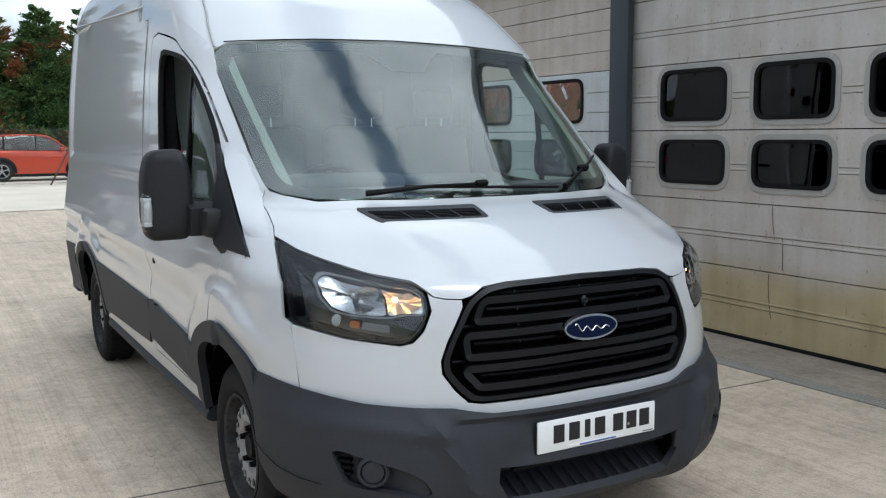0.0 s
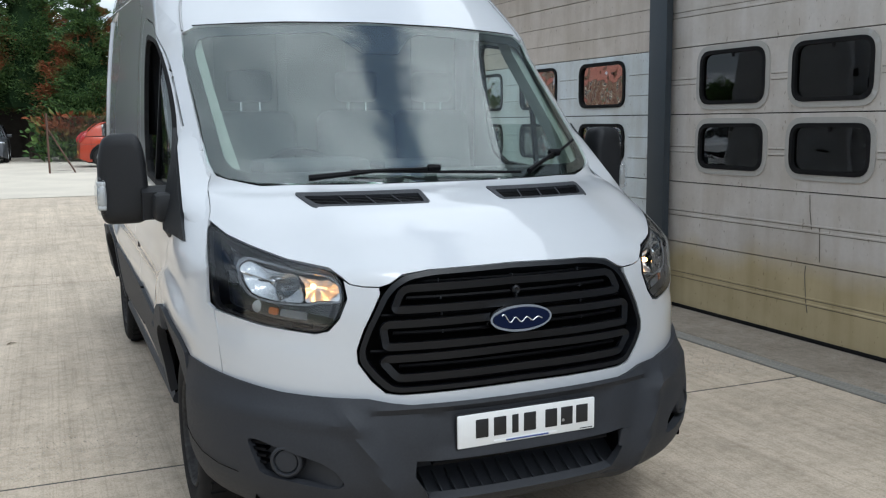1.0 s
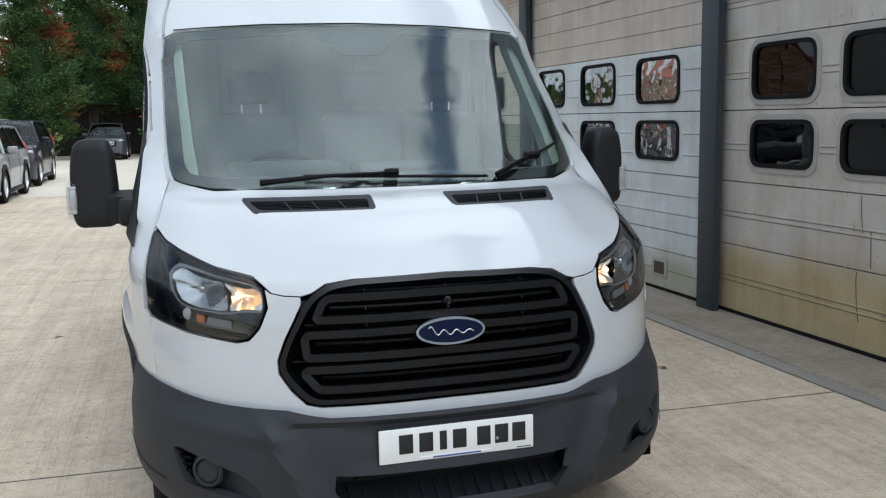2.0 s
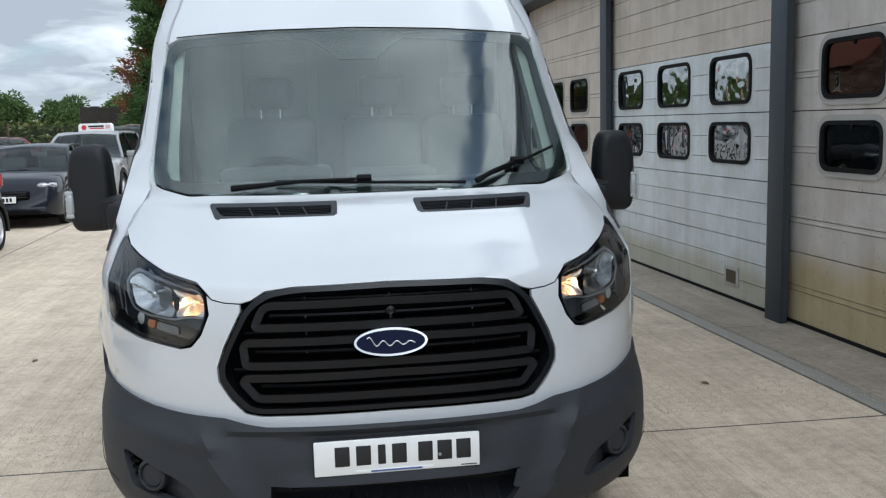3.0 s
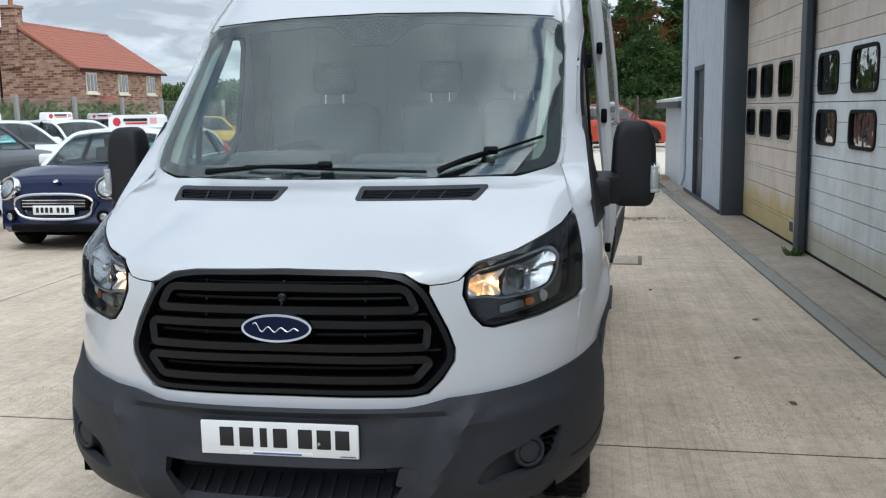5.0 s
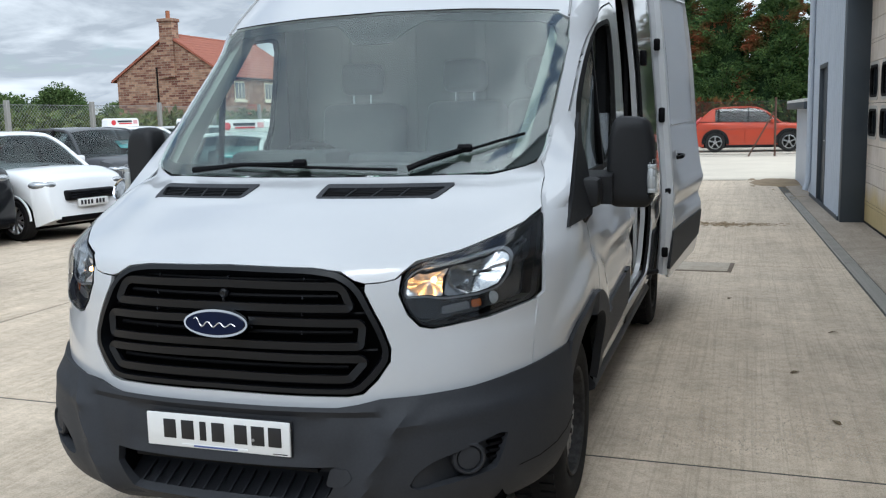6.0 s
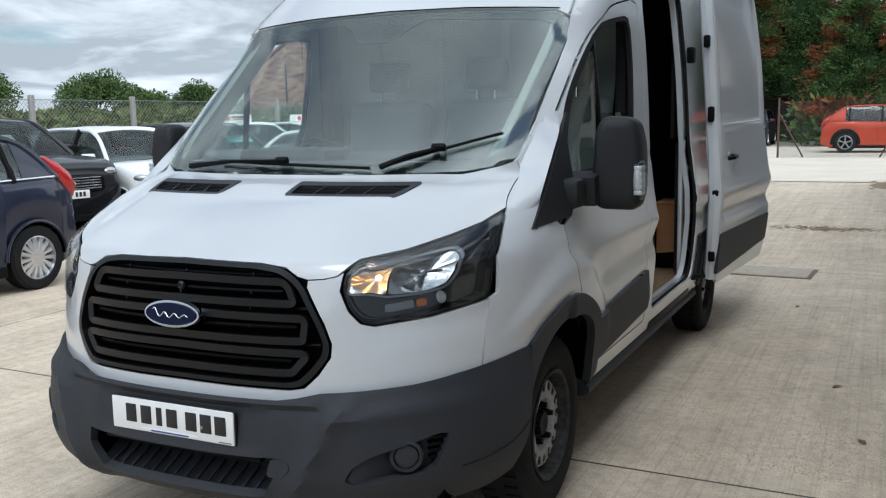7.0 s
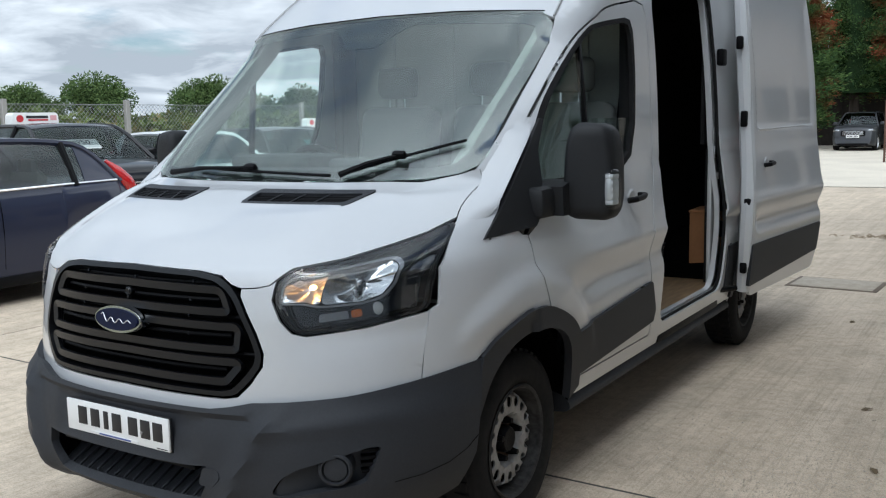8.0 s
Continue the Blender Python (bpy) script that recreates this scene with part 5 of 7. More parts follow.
for k in range(290):
    y = -1.2 + k * .03
    if me is None:
        ob = part("grate_bar", box(-.049, .049, -.0105, .0105, -.02, .001, .002, 1), DRAIN, drain)
        me = ob.data
        ob.location.y = y
    else:
        ob = new("grate_bar", me)
        ob.parent = drain
        ob.location.y = y
b = None
for k in range(420):
    y = (-1.23 - .03 * k) if k < 140 else (7.53 + .03 * (k - 140))
    b = box(-.049, .049, y - .0105, y + .0105, -.02, .001, bm=b)
tagged(part("grate_run", b, DRAIN, drain, smooth=False), kind="stuff")

# manhole
mh = thing("manhole_cover", "worn rectangular steel manhole cover set in the concrete", "manhole", pose(1.12, 7.02, 0, 0, 0, -3))
RUST = mat("rusty_plate", (.17, .13, .095), .8, .0, color2=(.10, .075, .055), scale=8, amount=.8, bump=.5, bump_scale=50)
part("cover_frame", box(-.39, .39, -.28, .28, -.03, .006, .003), RUST, mh)
part("cover_plate", box(-.35, .35, -.245, .245, -.02, .011, .003), mat("cover_infill", (.46, .40, .32), .85, color2=(.30, .255, .20), scale=10, amount=.8, bump=.5), mh)

# loose grit and leaves on the slabs
STONE = mat("loose_stone", (.66, .58, .47), .9, color2=(.36, .31, .25), amount=.8, scale=3, fine=9)
rng = random.Random(3)
b = bmesh.new()
for k in range(4200):
    if k < 2400:
        x, y = rng.gauss(1.9, .55), 1.75 + abs(rng.gauss(0, .55))
    elif k < 3600:
        x, y = rng.gauss(-1.6, .45), 1.7 + abs(rng.gauss(0, .5))
    else:
        x, y = rng.uniform(-7, 3.2), rng.uniform(-3, 14)
    r = rng.uniform(.0015, .0045)
    if abs(x) < 1.05 and y > .2:
        continue
    m = Matrix.Translation((x, y, r * .5)) @ Euler((rng.random() * 6, rng.random() * 6, 0)).to_matrix().to_4x4() @ Matrix.Diagonal((r * 1.4, r, r * .8, 1))
    vs = [b.verts.new(m @ Vector(p)) for p in ((1, 0, 0), (-1, 0, 0), (0, 1, 0), (0, -1, 0), (0, 0, 1), (0, 0, -1))]
    for i, j, q in ((0, 2, 4), (2, 1, 4), (1, 3, 4), (3, 0, 4), (2, 0, 5), (1, 2, 5), (3, 1, 5), (0, 3, 5)):
        b.faces.new((vs[i], vs[j], vs[q]))
tagged(finish(b, "loose_grit", STONE, smooth=False), "scattered grit and small stones on the concrete", "gravel", kind="stuff")
b = None
LEAF = mat("dry_leaf", (.13, .09, .045), .8, amount=.6, scale=30)
for x, y, a in ((-1.75, 4.6, 20), (-2.2, 3.9, 80), (1.9, 3.2, 40), (2.2, 4.3, 10), (1.5, 5.4, 70), (-2.9, 5.2, 30), (2.05, 2.3, 120)):
    b = moved(loft([[(-.03, -.008, 0), (-.03, .008, 0)], [(0, -.016, .008), (0, .016, .008)], [(.035, -.003, .003), (.035, .003, .003)]], closed=False, caps=False), pose(x, y, .004, 0, 0, a)) if b is None else merge(b, moved(loft([[(-.03, -.008, 0), (-.03, .008, 0)], [(0, -.016, .008), (0, .016, .008)], [(.035, -.003, .003), (.035, .003, .003)]], closed=False, caps=False), pose(x, y, .004, 0, 0, a)))
tagged(finish(thicken(b, .001, lambda co: Vector((0, 0, -1))), "fallen_leaves", LEAF), "few dry brown leaves on the concrete", "leaf", kind="stuff")
# brown grit heap by the far corner
b = bmesh.new()
bmesh.ops.create_grid(b, x_segments=24, y_segments=16, size=1)
for v in b.verts:
    r = math.hypot(v.co.x, v.co.y)
    v.co = Vector((v.co.x * .62, v.co.y * 1.3, max(0, .05 * (1 - r * r)) + .02 * noise.noise(v.co * 4) - .006))
tagged(finish(moved(b, pose(2.32, 18.6, 0)), "grit_patch", SAND), "low patch of brown grit by the building corner", "grit", kind="stuff")

# dirt washed together in front of the heap
b = bmesh.new()
rng = random.Random(14)
for k in range(420):
    x, y, r = rng.gauss(1.35, .35), rng.gauss(10.7, .12), rng.uniform(.006, .022)
    if k > 300:
        x, y = rng.gauss(2.42, .12), rng.uniform(14.4, 18.5)
    a = rng.random() * 6.28
    vs = [b.verts.new((x + r * math.cos(a + t) * 1.6, y + r * math.sin(a + t), .003 if t else .003 + r * .4)) for t in (0, 1.6, 3.1, 4.7)]
    b.faces.new(vs)
tagged(finish(thicken(b, .002, lambda co: Vector((0, 0, -1))), "dirt_streak", SAND, smooth=False), "thin streak of brown dirt washed onto the concrete", "dirt", kind="stuff")

# ---- workshop building ----
STEELPOST = mat("slate_steel", (.034, .045, .056), .5, color2=(.050, .060, .070), scale=4, amount=.6, fine=90)
CLAD = mat("pale_cladding", (.46, .50, .56), .45, color2=(.36, .39, .44), scale=1.5, amount=.5)
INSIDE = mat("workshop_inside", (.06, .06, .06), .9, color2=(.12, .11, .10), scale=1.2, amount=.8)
DOORDARK = mat("dark_door", (.030, .040, .050), .45, amount=.4)


def door_paint(name, base, base2, stain, zs, k):
    """Weathered sectional door paint with a yellow-brown stain that creeps up from the foot, and drip marks."""
    m = mat(name, base, .5, color2=base2, scale=1.6, amount=.8, fine=35, bump=.12, bump_scale=25)
    n, l = m.node_tree.nodes, m.node_tree.links
    b = n["Principled BSDF"]
    old = b.inputs["Base Color"].links[0].from_socket
    tc, sep, nt, ms = n.new("ShaderNodeTexCoord"), n.new("ShaderNodeSeparateXYZ"), n.new("ShaderNodeTexNoise"), n.new("ShaderNodeMapping")
    ms.inputs["Scale"].default_value = (1, 1.0, .25)
    nt.inputs["Scale"].default_value, nt.inputs["Detail"].default_value = 1.6, 5
    l.new(tc.outputs["Object"], sep.inputs["Vector"])
    l.new(tc.outputs["Object"], ms.inputs["Vector"])
    l.new(ms.outputs["Vector"], nt.inputs["Vector"])
    ad, sb, mr = n.new("ShaderNodeMath"), n.new("ShaderNodeMath"), n.new("ShaderNodeMapRange")
    ad.operation = "MULTIPLY_ADD"
    ad.inputs[1].default_value = .55
    l.new(nt.outputs["Fac"], ad.inputs[0])
    l.new(sep.outputs["Z"], ad.inputs[2])
    mr.inputs["From Min"].default_value, mr.inputs["From Max"].default_value = zs + .20, zs + .42
    mr.inputs["To Min"].default_value, mr.inputs["To Max"].default_value = k, 0.0
    l.new(ad.outputs["Value"], mr.inputs["Value"])
    mx = n.new("ShaderNodeMix")
    mx.data_type = "RGBA"
    l.new(mr.outputs["Result"], mx.inputs["Factor"])
    l.new(old, mx.inputs["A"])
    mx.inputs["B"].default_value = (*stain, 1)
    last = mx.outputs["Result"]
    # drip marks, soft blotches and small chips
    for sc, st, lo, hi, dark, f in ((9.0, (1, 1, .06), .36, .56, (.84, .80, .75), .45), (3.0, (1, 1, 1), .34, .60, (.86, .84, .80), .8), (42.0, (1, 1, .5), .27, .34, (.55, .50, .44), .8)):
        mp, nz, rp, mu = n.new("ShaderNodeMapping"), n.new("ShaderNodeTexNoise"), n.new("ShaderNodeValToRGB"), n.new("ShaderNodeMix")
        mp.inputs["Scale"].default_value = st
        nz.inputs["Scale"].default_value, nz.inputs["Detail"].default_value = sc, 4
        rp.color_ramp.elements[0].position, rp.color_ramp.elements[1].position = lo, hi
        rp.color_ramp.elements[0].color, rp.color_ramp.elements[1].color = (*dark, 1), (1.03, 1.03, 1.03, 1)
        mu.data_type, mu.blend_type = "RGBA", "MULTIPLY"
        mu.inputs["Factor"].default_value = f
        l.new(tc.outputs["Object"], mp.inputs["Vector"])
        l.new(mp.outputs["Vector"], nz.inputs["Vector"])
        l.new(nz.outputs["Fac"], rp.inputs["Fac"])
        l.new(last, mu.inputs["A"])
        l.new(rp.outputs["Color"], mu.inputs["B"])
        last = mu.outputs["Result"]
    l.new(last, b.inputs["Base Color"])
    return m


PAINT1 = door_paint("cream_door_paint", (.62, .575, .53), (.56, .515, .475), (.48, .385, .19), .50, .82)
PAINT2 = door_paint("white_door_paint", (.70, .745, .76), (.64, .68, .695), (.40, .36, .23), .30, .7)
PAINT3 = door_paint("beige_door_paint", (.62, .55, .48), (.56, .495, .435), (.46, .35, .13), .42, .85)
PALE = mat("pale_surround", (.45, .43, .395), .5, color2=(.38, .36, .33), scale=9, amount=.6)
DIM = glass("workshop_pane", (.45, .47, .48), wave=.02, f0=.10)
WAVY = glass("wavy_pane", (.42, .44, .45), rough=.03, wave=.28, f0=.8)
BUILD = Matrix.Translation((3.363, 0, 0)) @ Matrix.Rotation(radians(1.6), 4, "Z")
hall = thing("workshop_building", "pale grey metal workshop with dark steel posts and three sectional doors", "building", BUILD, kind="structure")


def plane_x(x0):
    return lambda y, z: Vector((x0, y, z))


def out_x(co):
    return Vector((1, 0, 0))


GROOVE = mat("dark_groove", (.13, .115, .09), .9, color2=(.20, .18, .145), scale=3, amount=.8)
WIN_Z = {2: (1.18, 1.53), 3: (1.68, 2.09)}


def section_door(y0, y1, paint, windows, ribs, label, pane_mat, vent=None, surround=True, upper=None):
    """Sectional door in six leaves, with rounded windows in two of them and a black sheet behind for the unlit
    interior.
    """
    # black sheet added close behind the panes stands in for the interior's darkness
    door = part("section_door", box(.165, .185, y0 - .05, y1 + .05, 0, 3.25), GAP, hall, label)
    for v in door.data.vertices:
        pass
    zs = [.03, .555, 1.055, 1.605, 2.14, 2.68, 3.22]
    for k, (z0, z1) in enumerate(zip(zs, zs[1:])):
        holes, spans = [], []
        if k in (2, 3):
            h0, h1 = WIN_Z[k]
            for a, c in windows:
                spans.append((a, c, h0, h1))
                holes.append(rounded([(a, h0), (c, h0), (c, h1), (a, h1)], .11, 5))
        leaf = part("door_leaf", thicken(panel([(y0, z0 + .004), (y1, z0 + .004), (y1, z1 - .004), (y0, z1 - .004)], plane_x(.11), holes, .25, edge=.06), .045, out_x), paint, door, smooth=False)
        if upper and k > 3:
            leaf.data.materials[0] = upper
        for z in ribs(z0, z1):
            bars = [(y0, y1)]
            for a, c, h0, h1 in spans:
                if h0 - .06 < z < h1 + .06:
                    bars = cut(bars, a - .05, c + .05)
            for s, t in bars:
                part("rib", box(.1065, .1115, s + .004, t - .004, z - .007, z + .007, .0024, 1), upper if upper and k > 3 else paint, leaf)
                # thin dark line just below the rib
                part("groove", box(.1085, .1105, s + .004, t - .004, z - .0115, z - .0078), GROOVE, leaf)
        for a, c, h0, h1 in spans:
            win = rounded([(a, h0), (c, h0), (c, h1), (a, h1)], .11, 5)

            def grown(d):
                return rounded([(a - d, h0 - d), (c + d, h0 - d), (c + d, h1 + d), (a - d, h1 + d)], .11 + d, 5)
            if surround:
                part("window_surround", thicken(panel(grown(.042), plane_x(.101), [grown(-.004)], .08, edge=.035), .02, out_x), PALE, leaf)
            w = part("window", thicken(panel(grown(.002), plane_x(.096), [grown(-.028)], .08, edge=.03), .04, out_x), RUBBER, leaf, "rounded window in a black rubber seal")
            part("pane", thicken(panel(grown(-.02), plane_x(.118), (), .2, edge=.05), .004, out_x), pane_mat, w)
            if surround:
                part("latch", box(.108, .119, (a + c) / 2 - .011, (a + c) / 2 + .011, h1 - .058, h1 - .022, .003), RUBBER, w)
    part("foot_seal", box(.105, .16, y0, y1, .004, .034, .006), RUBBER, door)
    if vent:
        part("vent_hole", box(.100, .112, vent - .125, vent + .125, .125, .295, .004), PALE, door)
        part("vent_mesh", box(.098, .104, vent - .085, vent + .085, .155, .265), mat("vent_brown", (.10, .075, .05), .9, amount=.6, scale=40), door)
    return door


def cut(bars, a, c):
    out = []
    for s, t in bars:
        if c <= s or a >= t:
            out.append((s, t))
        else:
            if a > s + .03:
                out.append((s, a))
            if c < t - .03:
                out.append((c, t))
    return out


def ribs_two(z0, z1):
    return [z0 + (z1 - z0) * f for f in (.46, .54)]


def ribs_many(z0, z1):
    return [z0 + (z1 - z0) * k / 3 for k in range(1, 3)]


section_door(-.30, 3.78, PAINT1, [(2.66, 3.36), (1.72, 2.40), (.78, 1.46), (-.16, .52)], ribs_two, "cream sectional door with a yellow-stained foot", DIM)
section_door(3.78, 7.58, PAINT2, [(6.64, 7.34), (5.50, 6.24), (4.36, 5.09)], ribs_many, "white ribbed sectional door with wavy windows", WAVY, 4.64, False, PAINT3)
section_door(7.58, 11.12, PAINT3, [(10.38, 11.0), (9.40, 10.12), (8.40, 9.10)], ribs_two, "beige sectional door with a yellow-stained foot", DIM, 8.2)
# creased places in the nearest door, drawn as thin dark lines
DENTS = ([(2.202, 1.04), (2.196, .93), (2.174, .80)], [(2.105, .82), (2.098, .70), (2.093, .58)], [(2.213, .54), (2.218, .48), (2.212, .41), (2.20, .30), (2.182, .21)])
for pts in DENTS:
    part("dent", tube([(.1095, y, z) for y, z in pts], .0035, 5), GROOVE, hall)
for y0, y1 in ((-.52, -.30), (3.66, 3.885), (7.47, 7.67)):
    post = part("steel_post", box(0, .014, y0, y1, 0, 3.2, .002), STEELPOST, hall, "dark slate steel door post")
    part("web", box(.014, .20, (y0 + y1) / 2 - .006, (y0 + y1) / 2 + .006, 0, 3.2), STEELPOST, post)
    part("flange", box(.014, .06, y1 - .012, y1, 0, 3.2), STEELPOST, post)
    part("flange", box(.014, .06, y0, y0 + .012, 0, 3.2), STEELPOST, post)
part("end_jamb", box(-.195, .12, 11.10, 11.30, 0, 3.22, .004), STEELPOST, hall, "dark slate steel jamb")
part("header", box(-.20, .13, -.60, 11.30, 3.20, 3.36, .006), STEELPOST, hall)


def ribbed(y0, y1, z0, z1, x, hole=None):
    """Trapezoidal vertical cladding sheet."""
    pts = []
    y = y0
    while y < y1:
        for d, o in ((0, 0), (.10, 0), (.115, -.018), (.155, -.018), (.17, 0)):
            if y + d <= y1:
                pts.append((x + o, y + d))
        y += .20
    pts.append((x, y1))
    return thicken(loft([[(px, py, z) for px, py in pts] for z in (z0, z1)], closed=False, caps=False), .008, out_x)


wall = part("wall", ribbed(11.30, 13.05, 0.05, 5.4, -.185), CLAD, hall, "pale ribbed metal cladding", smooth=False)
part("wall", ribbed(14.15, 15.30, 0.05, 5.4, -.185), CLAD, hall, smooth=False)
part("wall", ribbed(13.05, 14.15, 2.25, 5.4, -.185), CLAD, hall, smooth=False)
part("wall", ribbed(-.60, 11.30, 3.36, 5.4, -.185), CLAD, hall, smooth=False)
part("wall", box(-.19, -.16, -16, -.60, 0, 5.4), CLAD, hall)
part("end_wall", box(-.19, 14, 15.30, 15.36, 0, 5.4), CLAD, hall)
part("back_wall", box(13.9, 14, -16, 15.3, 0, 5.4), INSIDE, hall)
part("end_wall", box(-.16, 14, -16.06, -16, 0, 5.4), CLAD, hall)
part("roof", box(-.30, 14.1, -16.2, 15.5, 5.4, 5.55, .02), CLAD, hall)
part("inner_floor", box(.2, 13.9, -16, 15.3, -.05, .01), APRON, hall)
# dark wall added out of sight behind the doors
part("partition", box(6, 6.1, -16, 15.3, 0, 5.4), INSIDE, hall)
jd = part("side_door", box(-.15, -.11, 13.10, 14.10, .02, 2.2, .004), DOORDARK, hall, "dark grey steel side door")
for s, t in ((13.05, 13.12), (14.08, 14.15)):
    part("door_frame", box(-.21, -.10, s, t, 0, 2.25, .004), STEELPOST, jd)
part("door_frame", box(-.21, -.10, 13.05, 14.15, 2.19, 2.26, .004), STEELPOST, jd)
part("handle", tube([(-.15, 13.2, 1.05), (-.20, 13.2, 1.05), (-.20, 13.32, 1.05)], .01, 6), ALLOY, jd)
pipe = part("downpipe", tube([(-.30, 15.12, .12), (-.26, 15.12, .25), (-.25, 15.12, .40), (-.25, 15.12, 5.4)], .05, 12), CLAD, hall, "grey round downpipe")
for z in (.9, 2.4, 3.9):
    part("bracket", lathe([(z, .052), (z, .062), (z + .04, .062), (z + .04, .052)], 14, "z", closed=True), CLAD, pipe)
for o in pipe.children:
    o.location = (-.25, 15.12, 0)
part("skirt", box(-.21, -.18, 11.3, 15.3, 0, .06), STEELPOST, hall)

# low lean-to past the corner
lean = thing("lean_to", "low pale lean-to with dark fascia against the workshop end", "outbuilding", BUILD)
part("wall", box(-.14, 3.5, 15.45, 19.2, 0, 1.57), CLAD, lean)
part("fascia", box(-.34, 3.6, 15.38, 19.4, 1.55, 1.68, .01), STEELPOST, lean)
b = loft([[(-.34, y, 1.68), (3.6, y, 2.25), (3.6, y, 2.30), (-.34, y, 1.73)] for y in (15.38, 19.4)])
part("roof", b, mat("pale_roof", (.60, .60, .58), .6, amount=.5), lean)

# weeds at the post foot
WEED = mat("weed_green", (.07, .14, .03), .8, color2=(.12, .18, .05), scale=20, amount=.8)
weed = bmesh.new()
rng = random.Random(8)
for k in range(60):
    a, r, h = rng.random() * 6.28, rng.random() * .10, rng.uniform(.03, .10)
    c = Vector((3.10 + r * math.cos(a), 7.42 + r * math.sin(a), .004))
    d = Vector((math.cos(a), math.sin(a), 0)) * rng.uniform(.01, .05)
    s = Vector((-math.sin(a), math.cos(a), 0)) * .012
    v = [weed.verts.new(p) for p in (c - s, c + s, c + s * .8 + d + Vector((0, 0, h * .7)), c + d * 1.6 + Vector((0, 0, h)), c - s * .8 + d + Vector((0, 0, h * .7)))]
    weed.faces.new(v)
tagged(finish(weed, "weeds", WEED), "small green weeds growing at a post foot", "weeds", kind="stuff")

# box in the load space
crate = thing("wooden_box", "brown plywood box standing on the van floor", "box", pose(.79, 4.16, .50, 0, 0, 4))
part("sides", box(-.11, .11, -.16, .16, 0, .43, .006), CARD, crate)
part("lid", box(-.115, .115, -.17, .17, .43, .445, .004), CARD, crate)

# ---- parked cars ----
def car_paint(name, color, flake=0.0):
    return mat(name, color, .34, 0.0, spec=.10, color2=[c * .9 for c in color], scale=2, amount=.3, coat=.65)


PAINTS = {"navy": car_paint("navy_paint", (.0025, .008, .040), 1), "white": car_paint("car_white", (.74, .75, .76)), "slate": car_paint("slate_paint", (.017, .021, .042), 1),
          "black": car_paint("black_paint", (.005, .005, .006), 1), "grey": car_paint("grey_paint", (.045, .047, .052), 1), "silver": car_paint("silver_paint", (.28, .28, .285), 1),
          "orange": car_paint("orange_paint", (.46, .055, .022)), "yellow": car_paint("yellow_paint", (.62, .34, .02)), "red": car_paint("red_paint", (.20, .015, .03), 1), "midnight": car_paint("midnight_paint", (.006, .008, .016), 1)}
LAMPGLASS = mat("lamp_glass", (.50, .52, .54), .08, .6, color2=(.20, .21, .22), scale=25, amount=.9, coat=1.0)
TEAL = mat("price_teal", (.10, .42, .42), .5)
PAPER = mat("white_card", (.80, .80, .78), .6)
SIGNRED = mat("sign_red", (.55, .03, .04), .5)
YPLATE = mat("plate_yellow", (.70, .52, .06), .4)


def car_wheel(car, x, y, r, sgn, spokes, alloy=ALLOY):
    w = .10
    m = Matrix.Translation((x, y, r)) @ Matrix.Diagonal((sgn, 1, 1, 1))
    k = r - .012
    tyre = part("wheel", moved(lathe([(-w, r * .66), (-w, r * .9), (-w * .75, r), (w * .75, r), (w, r * .92), (w, r * .70), (w * .8, r * .655)], 32), m), TYRE, car, "road wheel with spoked alloy rim")
    part("rim", moved(lathe([(w * .9, r * .69), (w * .95, r * .65), (w * .4, r * .62), (w * .2, r * .60)], 32), m), alloy, tyre)
    part("rim_well", moved(lathe([(w * .05, 0), (w * .05, r * .64)], 24), m), GAP, tyre)
    part("hub", moved(lathe([(w * .5, .05), (w * .8, .045), (w * .85, 0)], 16), m), alloy, tyre)
    for i in range(spokes):
        t = 2 * math.pi * i / spokes
        b = loft([[(w * a - .012, -h, rr), (w * a - .012, h, rr), (w * a + .01, h * .6, rr), (w * a + .01, -h * .6, rr)] for a, h, rr in ((.68, .026, .03), (.72, .021, r * .35), (.62, .030, r * .645))])
        part("spoke", moved(b, m @ Matrix.Rotation(t, 4, "X")), alloy, tyre)


